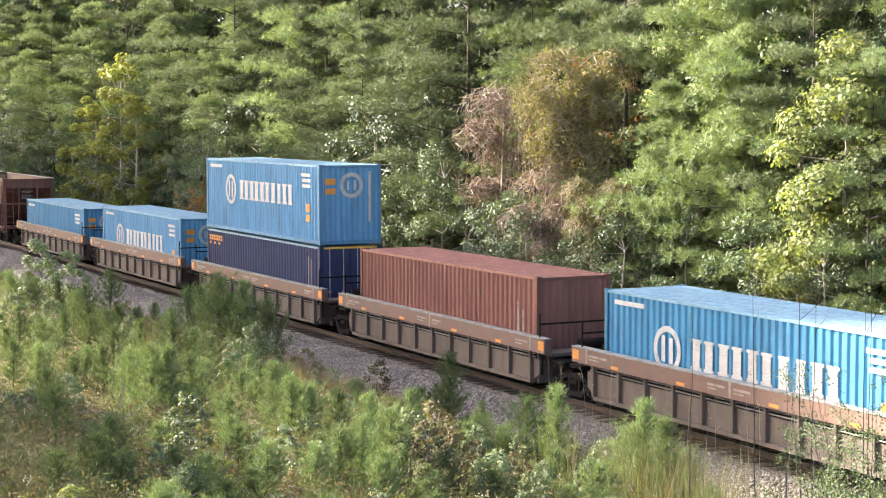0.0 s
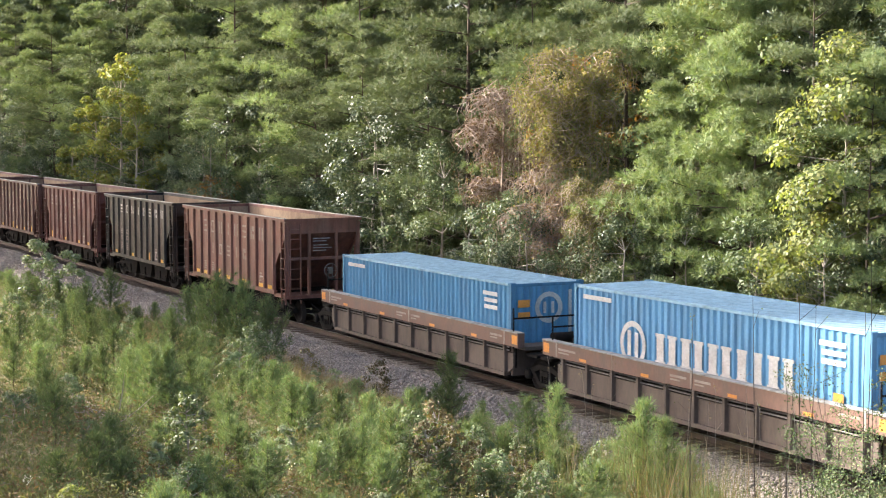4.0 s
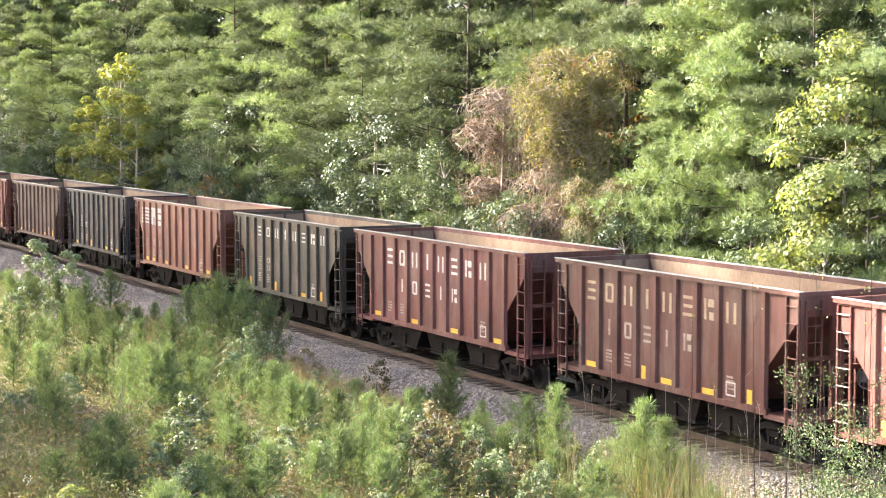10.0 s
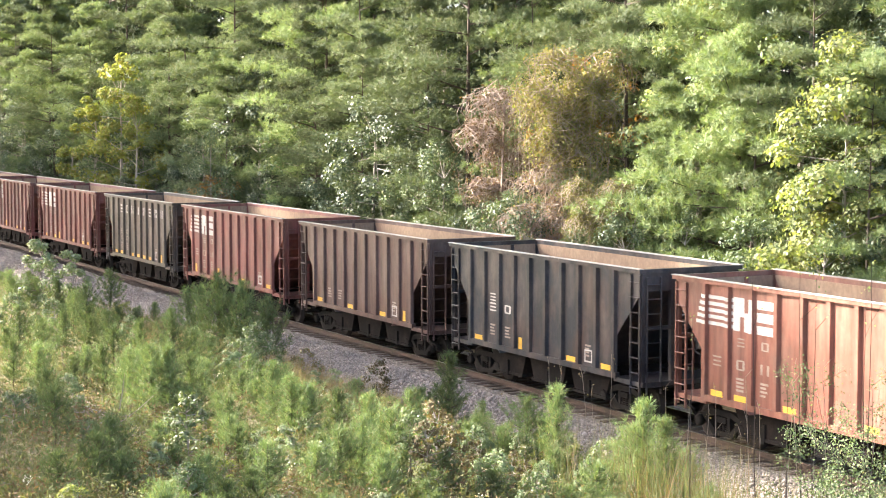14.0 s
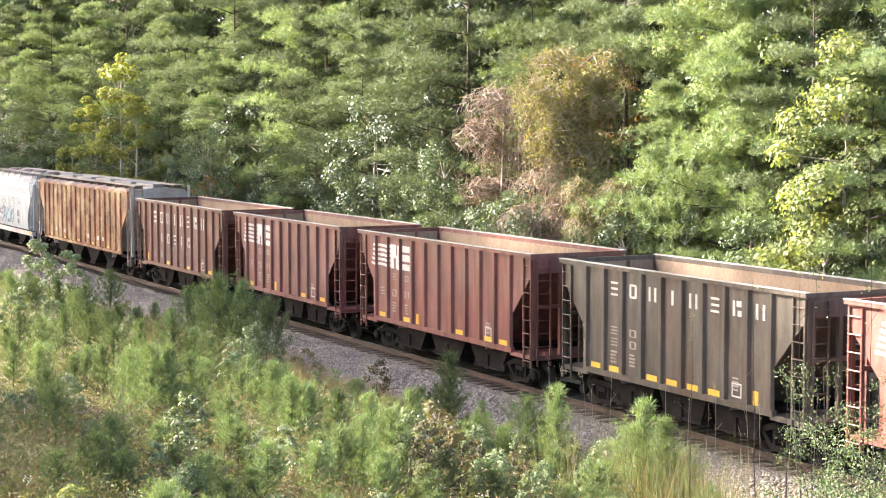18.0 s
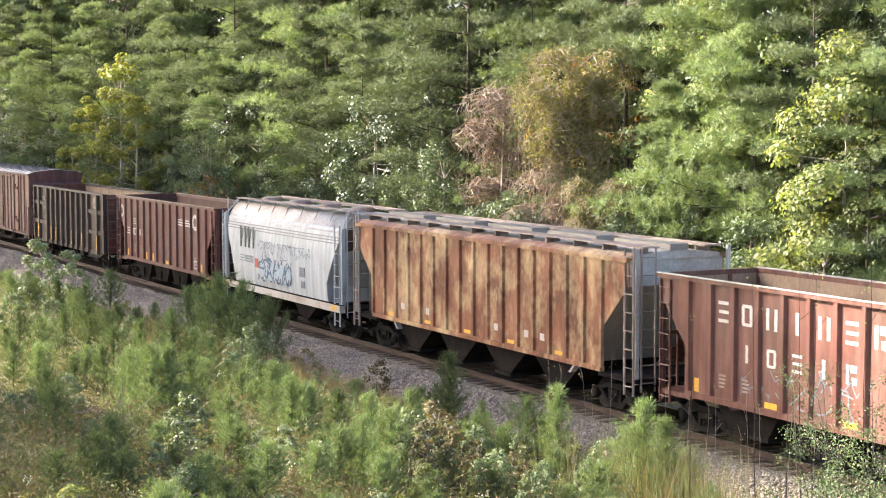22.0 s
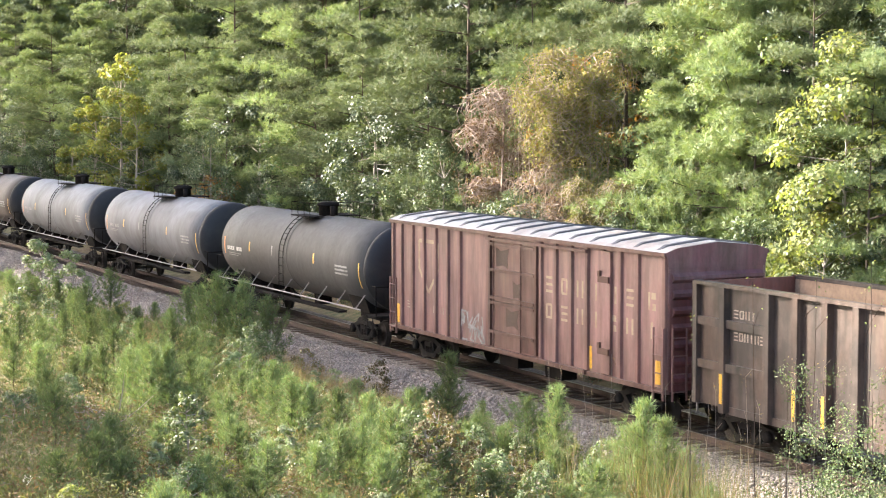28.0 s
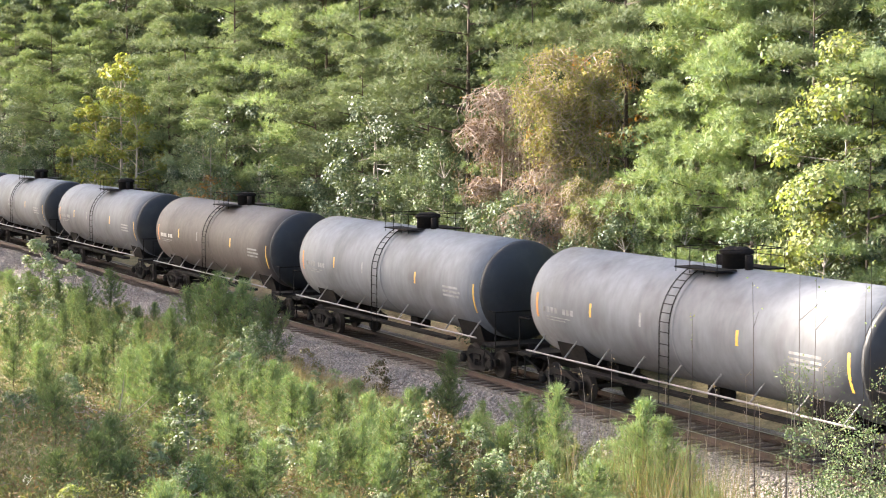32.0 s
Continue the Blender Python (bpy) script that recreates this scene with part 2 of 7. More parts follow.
def prism(bm, pts, a, b, axis="y"):
    """A polygon, pushed from a to b along an axis. Points: (x, z) for y, (y, z) for x, (x, y) for z."""
    def at(p, w):
        return (p[0], w, p[1]) if axis == "y" else (w, p[0], p[1]) if axis == "x" else (p[0], p[1], w)
    lo = [bm.verts.new(at(p, a)) for p in pts]
    hi = [bm.verts.new(at(p, b)) for p in pts]
    bm.faces.new(lo)
    bm.faces.new(hi[::-1])
    for i in range(len(pts)):
        j = (i + 1) % len(pts)
        bm.faces.new((lo[i], hi[i], hi[j], lo[j]))


def tube(bm, p, q, r, r2=None, n=6):
    p, q = Vector(p), Vector(q)
    d = (q - p).normalized()
    u = d.orthogonal().normalized()
    w = d.cross(u)
    r2 = r if r2 is None else r2
    a, b = [], []
    for i in range(n):
        c, s = math.cos(2 * math.pi * i / n), math.sin(2 * math.pi * i / n)
        a.append(bm.verts.new(p + (u * c + w * s) * r))
        b.append(bm.verts.new(q + (u * c + w * s) * r2))
    for i in range(n):
        j = (i + 1) % n
        bm.faces.new((a[i], a[j], b[j], b[i]))
    bm.faces.new(a[::-1])
    bm.faces.new(b)


def revolve(bm, profile, axis="x", n=24, centre=(0, 0, 0), smooth=True):
    """Rings (place along the axis, radius) round an axis."""
    rings = []
    for a, r in profile:
        ring = []
        for i in range(n):
            c, s = math.cos(2 * math.pi * i / n) * r, math.sin(2 * math.pi * i / n) * r
            q = (a, c, s) if axis == "x" else (c, a, s) if axis == "y" else (c, s, a)
            ring.append(bm.verts.new((q[0] + centre[0], q[1] + centre[1], q[2] + centre[2])))
        rings.append(ring)
    for a, b in zip(rings, rings[1:]):
        for i in range(n):
            j = (i + 1) % n
            f = bm.faces.new((a[i], a[j], b[j], b[i]))
            f.smooth = smooth
    bm.faces.new(rings[0][::-1])
    bm.faces.new(rings[-1])


def made(bm, name, material):
    bmesh.ops.recalc_face_normals(bm, faces=bm.faces)
    me = bpy.data.meshes.new(name)
    bm.to_mesh(me)
    bm.free()
    me.materials.append(material)
    return me


def part(name, bm, material, parent, label=""):
    """Links a bmesh as one mesh object under a thing or a part."""
    ob = new(name, made(bm, name, material) if isinstance(bm, bmesh.types.BMesh) else bm)
    ob.parent = parent
    if label:
        tagged(ob, label)
    return ob


def boxes(*rows):
    bm = bmesh.new()
    for r in rows:
        box(bm, *r)
    return bm


def raw(name, verts, faces, material, smooth=False):
    """A mesh from numpy arrays; all faces have the same number of corners."""
    me = bpy.data.meshes.new(name)
    verts, faces = np.asarray(verts, np.float32), np.asarray(faces, np.int32)
    k = faces.shape[1]
    me.vertices.add(len(verts))
    me.vertices.foreach_set("co", verts.ravel())
    me.loops.add(faces.size)
    me.loops.foreach_set("vertex_index", faces.ravel())
    me.polygons.add(len(faces))
    me.polygons.foreach_set("loop_start", np.arange(len(faces), dtype=np.int32) * k)
    if smooth:
        me.polygons.foreach_set("use_smooth", np.ones(len(faces), bool))
    me.update(calc_edges=True)
    me.materials.append(material)
    return me


# ---------------------------------------------------------------- ground and track
PROFILE_Y = (-400, -60, -27, -25.4, -24.4, -23, -20, -15, -10, -6.5, -4.8, -3.7, 3.6, 4.6, 7, 12, 30, 80, 900)
PROFILE_Z = (8, 6.6, 6.3, 6.1, 3.6, 2.3, 1.7, 1.0, 0.35, -0.30, -0.85, -0.95, -0.95, -0.95, -0.4, 0.2, 1.5, 3.0, 5.0)


def rough_ground(x, y):
    return 0.16 * np.sin(x * 0.37 + y * 0.21) * np.cos(y * 0.53 - x * 0.11) + 0.07 * np.sin(x * 1.3 + 1.7 * y) * np.sin(y * 1.1 - 0.6 * x)


def height(x, y):
    """The ground's height over the rail head."""
    away = np.clip((np.abs(np.asarray(y, float)) - 3.8) / 2.5, 0, 1)
    return np.interp(y, PROFILE_Y, PROFILE_Z) + rough_ground(np.asarray(x, float), np.asarray(y, float)) * away


def build_ground():
    xs = np.concatenate([np.linspace(-1500, -240, 12), np.arange(-230, 40, 1.0), np.linspace(50, 900, 10)])
    ys = np.concatenate([np.linspace(-400, -40, 8), np.arange(-34, 40, 0.8), np.linspace(46, 900, 12)])
    gx, gy = np.meshgrid(xs, ys, indexing="ij")
    v = np.stack([gx, gy, height(gx, gy)], -1).reshape(-1, 3)
    i, j = np.meshgrid(np.arange(len(xs) - 1), np.arange(len(ys) - 1), indexing="ij")
    a = (i * len(ys) + j).ravel()
    f = np.stack([a, a + len(ys), a + len(ys) + 1, a + 1], 1)
    tagged(new("ground", raw("ground", v, f, M["ground"], True)), "brown earth slope with leaf litter and weeds beside the track", "ground", kind="structure")
    # ballast bed
    bm = bmesh.new()
    xs = np.arange(-420, 120, 1.5)
    prof = [(-3.75, -1.0), (-3.3, -0.78), (-2.6, -0.46), (-1.95, -0.24), (-1.3, -0.21), (0, -0.22), (1.3, -0.21), (1.95, -0.24), (2.6, -0.46), (3.75, -1.0)]
    rows = []
    for x in xs:
        rows.append([bm.verts.new((x, y + 0.12 * math.sin(x * 0.9 + y) * (abs(y) > 2), z + 0.035 * noise.noise((x * 0.8, y * 2, 3)))) for y, z in prof])
    for r, q in zip(rows, rows[1:]):
        for k in range(len(prof) - 1):
            bm.faces.new((r[k], q[k], q[k + 1], r[k + 1])).smooth = True
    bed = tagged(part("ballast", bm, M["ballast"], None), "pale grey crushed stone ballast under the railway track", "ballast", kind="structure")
    # loose stones on the near shoulder
    rng = np.random.default_rng(5)
    n = 15000
    sx = -26 - 96 * rng.random(n) ** 1.4
    sy = -1.75 - 2.4 * rng.random(n)
    base = np.interp(sy, [-5.0, -3.75, -3.3, -2.6, -1.95, -1.3], [-0.95, -0.95, -0.78, -0.46, -0.24, -0.21])
    size = 0.022 + 0.03 * rng.random(n)
    octa = np.array([(1, 0, 0), (-1, 0, 0), (0, 1, 0), (0, -1, 0), (0, 0, 1), (0, 0, -1)], float)
    jit = 0.6 + 0.7 * rng.random((n, 6, 1))
    ang = rng.random(n) * 6.28
    rot = np.stack([np.cos(ang), -np.sin(ang), np.sin(ang), np.cos(ang)], 1).reshape(n, 2, 2)
    o = octa[None] * jit * size[:, None, None]
    o[..., :2] = np.einsum("nij,nkj->nki", rot, o[..., :2])
    v = o + np.stack([sx, sy, base + size * 0.5], 1)[:, None, :]
    f = np.array([(0, 2, 4), (2, 1, 4), (1, 3, 4), (3, 0, 4), (2, 0, 5), (1, 2, 5), (3, 1, 5), (0, 3, 5)])
    f = (f[None] + 6 * np.arange(n)[:, None, None]).reshape(-1, 3)
    tagged(part("loose_stones", raw("loose_stones", v.reshape(-1, 3), f, M["stone"]), None, bed), "loose grey ballast stones", kind="stuff")


def build_track():
    track = tagged(new("track"), "single railway track with rusty rails on dark wooden ties", "track", kind="structure")
    prof = [(-0.07, -0.18), (0.07, -0.18), (0.07, -0.165), (0.012, -0.14), (0.012, -0.045), (0.036, -0.035), (0.036, -0.006), (-0.036, -0.006), (-0.036, -0.035), (-0.012, -0.045), (-0.012, -0.14), (-0.07, -0.165)]
    for side in (-1, 1):
        bm = bmesh.new()
        prism(bm, [(y + side * 0.755, z) for y, z in prof], -420, 120, "x")
        rail = part("rail", bm, M["rail"], track)
        part("rail_head", boxes((-420, 120, side * 0.755 - 0.03, side * 0.755 + 0.03, -0.006, 0.0)), M["railhead"], rail, "polished running surface")
    # ties: two shapes shared
    shapes = []
    for k in range(3):
        bm = boxes((-0.115, 0.115, -1.3 - 0.03 * k, 1.3 + 0.02 * k, -0.34, -0.178))
        box(bm, -0.09, 0.09, -0.9, -0.61, -0.178, -0.166)
        box(bm, -0.09, 0.09, 0.61, 0.9, -0.178, -0.166)
        bmesh.ops.bevel(bm, geom=bm.edges[:12], offset=0.012, segments=1, affect="EDGES")
        shapes.append(made(bm, "tie", M["tie"]))
    rng = random.Random(4)
    for i in range(240):
        ob = part("tie", shapes[i % 3], None, track)
        ob.location = (-20 - i * 0.52, rng.uniform(-0.05, 0.05), rng.uniform(-0.012, 0.0))
        ob.rotation_euler = (0, 0, rng.uniform(-0.02, 0.02))


build_ground()
build_track()


# ---------------------------------------------------------------- running gear
def side_frame_mesh(side):
    bm = bmesh.new()
    y0, y1 = (side * 0.94, side * 1.08)
    # cast frame: top chord, sloping ends over the axle boxes, bottom tie under the springs
    prism(bm, [(-1.12, 0.42), (-1.12, 0.60), (-0.75, 0.66), (-0.40, 0.80), (0.40, 0.80), (0.75, 0.66), (1.12, 0.60), (1.12, 0.42), (0.80, 0.42), (0.70, 0.54), (0.34, 0.66), (-0.34, 0.66), (-0.70, 0.54), (-0.80, 0.42)], y0, y1)
    prism(bm, [(-0.74, 0.54), (-0.62, 0.58), (-0.30, 0.30), (0.30, 0.30), (0.62, 0.58), (0.74, 0.54), (0.40, 0.18), (-0.40, 0.18)], y0, y1)
    for x in (-0.26, 0.26):
        box(bm, x - 0.05, x + 0.05, min(y0, y1), max(y0, y1), 0.28, 0.68)
    for x in (-0.88, 0.88):
        revolve(bm, [(side * 1.06, 0.15), (side * 1.17, 0.14), (side * 1.19, 0.08)], "y", 10, (x, 0, 0.46))
    return made(bm, "side_frame", M["truck"])


def spring_mesh(side):
    bm = bmesh.new()
    for x in (-0.14, 0, 0.14):
        revolve(bm, [(0.30 + k * 0.03, 0.062 if k % 2 else 0.046) for k in range(12)], "z", 8, (x, side * 1.01, 0), False)
    return made(bm, "spring", M["under"])


def wheelset_mesh():
    bm = bmesh.new()
    revolve(bm, [(-1.0, 0.07), (1.0, 0.07)], "y", 8)
    for s in (-1, 1):
        revolve(bm, [(s * 0.66, 0.46), (s * 0.69, 0.455), (s * 0.70, 0.425), (s * 0.80, 0.415), (s * 0.80, 0.36), (s * 0.77, 0.33), (s * 0.78, 0.16), (s * 0.82, 0.12)], "y", 20)
    return made(bm, "wheelset", M["tyre"])


FRAME_MESH = {s: side_frame_mesh(s) for s in (-1, 1)}
SPRING_MESH = {s: spring_mesh(s) for s in (-1, 1)}
WHEEL_MESH = wheelset_mesh()
BOLSTER_MESH = made(boxes((-0.2, 0.2, -1.12, 1.12, 0.50, 0.64), (-0.3, 0.3, -0.35, 0.35, 0.62, 0.76), (-0.9, 0.9, -0.42, -0.34, 0.40, 0.50), (-0.9, 0.9, 0.34, 0.42, 0.40, 0.50)), "truck", M["truck"])


def truck(parent, x):
    t = part("truck", BOLSTER_MESH, None, parent, "dusty two-axle freight truck")
    t.location = (x, 0, 0)
    for s in (-1, 1):
        part("side_frame", FRAME_MESH[s], None, t)
        part("spring", SPRING_MESH[s], None, t)
    for a in (-0.88, 0.88):
        w = part("wheelset", WHEEL_MESH, None, t, "worn steel wheels on an axle")
        w.location = (a, 0, 0.42)
        WHEELSETS.append(w)


WHEELSETS = []


def coupler(parent, x, way, reach):
    bm = boxes((min(x, x + way * reach), max(x, x + way * reach), -0.09, 0.09, 0.80, 0.98))
    k = x + way * reach
    box(bm, k - 0.16, k + 0.16, -0.17, 0.17, 0.74, 1.04)
    tube(bm, (x, -0.5, 0.75), (x + way * reach, -0.28, 0.42), 0.03)
    tube(bm, (x, -0.02, 0.95), (x + way * 0.05, -1.2, 0.95), 0.018)
    part("coupler", bm, M["under"], parent)


def ladder(parent, x, y0, x2, z0, z1, n, material, r=0.016):
    """Rungs between two stiles; on a side (x to x2 at y0)."""
    bm = bmesh.new()
    for s in (x, x2):
        box(bm, s - 0.02, s + 0.02, y0 - 0.025, y0 + 0.025, z0, z1)
    for i in range(n):
        z = z0 + (z1 - z0) * (i + 0.5) / n
        tube(bm, (x, y0 - 0.03, z), (x2, y0 - 0.03, z), r, None, 5)
    return part("ladder", bm, material, parent, "steel rung ladder")


def end_ladder(parent, x, way, y0, y1, z0, z1, n, material):
    bm = bmesh.new()
    for y in (y0, y1):
        box(bm, x - 0.02, x + 0.02, y - 0.02, y + 0.02, z0, z1)
    for i in range(n):
        z = z0 + (z1 - z0) * (i + 0.5) / n
        tube(bm, (x + way * 0.03, y0, z), (x + way * 0.03, y1, z), 0.016, None, 5)
    return part("ladder", bm, material, parent, "steel rung ladder")


def brake_wheel(parent, x, y, z):
    bm = bmesh.new()
    n = 18
    for i in range(n):
        a, b = 2 * math.pi * i / n, 2 * math.pi * (i + 1) / n
        tube(bm, (x, y + 0.26 * math.cos(a), z + 0.26 * math.sin(a)), (x, y + 0.26 * math.cos(b), z + 0.26 * math.sin(b)), 0.018, None, 5)
    for i in range(5):
        a = 2 * math.pi * i / 5
        tube(bm, (x, y, z), (x, y + 0.26 * math.cos(a), z + 0.26 * math.sin(a)), 0.012, None, 4)
    box(bm, x - 0.14, x, y - 0.09, y + 0.09, z - 0.12, z + 0.12)
    part("brake_wheel", bm, M["steelbar"], parent, "round steel handbrake wheel")


def coloured(thing, rgb):
    for o in thing.children_recursive:
        o.color = (*rgb, 1)


# ---------------------------------------------------------------- markings
FORMS = (
    ((0, 1, 0, .16), (.06, 1, .42, .58), (0, 1, .84, 1)),
    ((.06, .94, 0, .15), (.06, .94, .85, 1), (0, .25, .1, .9), (.75, 1, .1, .9)),
    ((0, .25, 0, 1), (.75, 1, 0, 1)),
    ((0, .25, 0, 1), (.42, 1, .62, 1), (.55, 1, 0, .38)),
    ((.36, .64, 0, 1),),
)
BARS = (0, 1, 2, 4, 2, 0, 3, 2)


def shapes_row(parent, name, xs, z, w, h, y, material, label="painted bars", slant=0.0, forms=BARS):
    """Plain bars of one height, one set at each place of xs, on a side that faces -y."""
    for i, x in enumerate(xs):
        bm = bmesh.new()
        for u0, u1, v0, v1 in FORMS[forms[i % len(forms)] % len(FORMS)]:
            box(bm, x - w / 2 + u0 * w, x - w / 2 + u1 * w, y - 0.004, y + 0.002, z + v0 * h, z + v1 * h)
        part(name, bm, material, parent, label)


def on_ribs(parent, name, rects, ribs, panel_y, rib_y, half, material, label=""):
    """Painted areas (x0, x1, z0, z1) on a ribbed side: on the panels, and on the ribs' faces."""
    bm = bmesh.new()
    for x0, x1, z0, z1 in rects:
        cuts = [x0]
        for r in ribs:
            for e in (r - half, r + half):
                if x0 < e < x1:
                    cuts.append(e)
        cuts.append(x1)
        for a, b in zip(cuts, cuts[1:]):
            mid = (a + b) / 2
            rib = any(abs(mid - r) < half for r in ribs)
            y = rib_y if rib else panel_y
            box(bm, a + 0.002, b - 0.002, y - 0.004, y + 0.002, z0, z1)
    return part(name, bm, material, parent, label)


def ring(parent, name, centre, r, width, material, facing="y", label="", n=28):
    bm = bmesh.new()
    loops = []
    for q, deep in ((r, 0.004), (r - width, 0.004), (r - width, -0.002), (r, -0.002)):
        row = []
        for i in range(n):
            u, v = q * math.cos(2 * math.pi * i / n), q * math.sin(2 * math.pi * i / n)
            row.append(bm.verts.new((centre[0] + u, centre[1] - deep, centre[2] + v) if facing == "y" else (centre[0] + deep, centre[1] + u, centre[2] + v)))
        loops.append(row)
    for one, two in zip(loops, loops[1:] + loops[:1]):
        for i in range(n):
            bm.faces.new((one[i], one[(i + 1) % n], two[(i + 1) % n], two[i]))
    return part(name, bm, material, parent, label)


# ---------------------------------------------------------------- open hopper
PANEL, RIB = -1.47, -1.555


def open_hopper(L, nribs, inside="inside", top=3.97, low=1.12, bays=3, edge="roofpaint"):
    car = new("hopper_car")
    h = L / 2
    inset = 1.25
    e = h - inset
    for s in (-1, 1):
        bm = bmesh.new()
        prism(bm, [(-h + 0.05, top - 0.05), (h - 0.05, top - 0.05), (h - 0.05, top - 0.55), (e, 2.15), (e, low), (-e, low), (-e, 2.15), (-h + 0.05, top - 0.55)], s * 1.43, s * 1.47)
        part("side_sheet", bm, M["paint"], car)
        bm = bmesh.new()
        prism(bm, [(-h + 0.12, top - 0.12), (h - 0.12, top - 0.12), (h - 0.9, 2.7), (-h + 0.9, 2.7)], s * 1.41, s * 1.427)
        part("lining", bm, M[inside], car, "dusty bare inside of the side sheet")
        part("side_sill", boxes((-e - 0.05, e + 0.05, *sorted((s * 1.40, s * 1.53)), low - 0.06, low + 0.09)), M["paint"], car)
        ribs = [-e + 0.06 + i * (2 * e - 0.12) / (nribs - 1) for i in range(nribs)]
        for x in ribs:
            bm = bmesh.new()
            y0, y1 = s * 1.47, s * 1.555
            prism(bm, [(x - 0.10, y0), (x + 0.10, y0), (x + 0.065, y1), (x - 0.065, y1)], low + 0.09, top - 0.1, "z")
            part("rib", bm, M["paint"], car)
    # top chord
    bm = boxes((-h, h, -1.57, -1.42, top - 0.1, top), (-h, h, 1.42, 1.57, top - 0.1, top), (-h, -h + 0.12, -1.42, 1.42, top - 0.1, top), (h - 0.12, h, -1.42, 1.42, top - 0.1, top))
    part("top_chord", bm, M["paint"], car, "worn top chord with bare edges")
    # pale strip: wear, and the sun grazing the top put into its colour
    for s in (-1, 1):
        part("chord_edge", boxes((-h - 0.01, h + 0.01, *sorted((s * 1.46, s * 1.59)), top, top + 0.02)), M[edge], car, "pale upper edge, worn and with grazing sun painted in")
    for w in (-1, 1):
        # end sheet and slope sheet
        bm = bmesh.new()
        prism(bm, [(w * (h - 0.05), top - 0.1), (w * (h - 0.10), top - 0.1), (w * (h - 0.10), top - 0.5), (w * (h - 3.0), 0.95), (w * (h - 2.94), 0.95), (w * (h - 0.05), top - 0.56)], -1.42, 1.42)
        part("slope_sheet", bm, M["paint"], car)
        bm = bmesh.new()
        prism(bm, [(w * (h - 0.115), top - 0.12), (w * (h - 0.125), top - 0.12), (w * (h - 0.125), top - 0.5), (w * (h - 2.2), 1.75), (w * (h - 2.18), 1.75), (w * (h - 0.115), top - 0.51)], -1.40, 1.40)
        part("lining", bm, M[inside], car, "dusty bare inside of the slope sheet")
        # corner posts, end posts, platform
        for y in (-1.42, -0.55, 0.55, 1.42):
            part("end_post", boxes((*sorted((w * (h - 0.16), w * (h - 0.04))), y - 0.05, y + 0.05, 1.0, top - 0.12)), M["paint"], car)
        part("platform", boxes((*sorted((w * (e - 0.1), w * h)), -1.48, 1.48, 0.98, 1.10)), M["paint"], car)
        part("end_beam", boxes((*sorted((w * (h - 0.12), w * (h - 0.02))), -1.40, 1.40, 2.42, 2.52)), M["paint"], car)
        ladder(car, w * (h - 0.10), -1.50, w * (h - 0.52), 0.75, top - 0.15, 8, M["paint"])
        ladder(car, w * (h - 0.10), 1.50, w * (h - 0.52), 0.75, top - 0.15, 8, M["paint"])
        end_ladder(car, w * (h + 0.0), w, -1.35, -0.93, 0.8, top - 0.2, 8, M["paint"])
        coupler(car, w * h, w, 0.62)
        truck(car, w * (h - 1.45))
    brake_wheel(car, h - 0.2 + 0.3, 0.25, 2.0)
    part("centre_sill", boxes((-h + 0.1, h - 0.1, -0.22, 0.22, 0.72, 1.02)), M["under"], car)
    span = 2 * e - 1.3
    for i in range(bays):
        c = -span / 2 + span * (i + 0.5) / bays
        q = span / bays / 2
        bm = bmesh.new()
        prism(bm, [(c - q + 0.05, low), (c + q - 0.05, low), (c + 0.8, 0.42), (c - 0.8, 0.42)], -1.16, 1.16)
        bay = part("hopper_bay", bm, M["under"], car)
        part("gate", boxes((c - 0.86, c + 0.86, -1.2, 1.2, 0.34, 0.42), (c - 0.05, c + 0.05, -1.22, -1.08, 0.3, 0.75)), M["truck"], bay, "dusty discharge gate")
    # inside cross ridges
    for i in range(bays - 1):
        x = -span / 2 + span * (i + 1) / bays
        bm = bmesh.new()
        prism(bm, [(x - 0.9, 1.15), (x + 0.9, 1.15), (x, 2.2)], -1.40, 1.40)
        part("ridge", bm, M[inside], car)
    ribs = [-e + 0.06 + i * (2 * e - 0.12) / (nribs - 1) for i in range(nribs)]
    return car, ribs


# ---------------------------------------------------------------- containers
CL, CW = 12.192, 2.438


def corrugated(bm, x0, x1, z0, z1, y, depth, side, pitch=0.278):
    n = int(round((x1 - x0) / pitch))
    pts = []
    for i in range(n):
        a = x0 + (x1 - x0) * i / n
        p = (x1 - x0) / n
        pts += [(a, 0), (a + 0.28 * p, 0), (a + 0.5 * p, 1), (a + 0.78 * p, 1)]
    pts.append((x1, 0))
    lo = [bm.verts.new((x, y - side * depth * (1 - d), z0)) for x, d in pts]
    hi = [bm.verts.new((x, y - side * depth * (1 - d), z1)) for x, d in pts]
    for i in range(len(pts) - 1):
        bm.faces.new((lo[i], lo[i + 1], hi[i + 1], hi[i]))


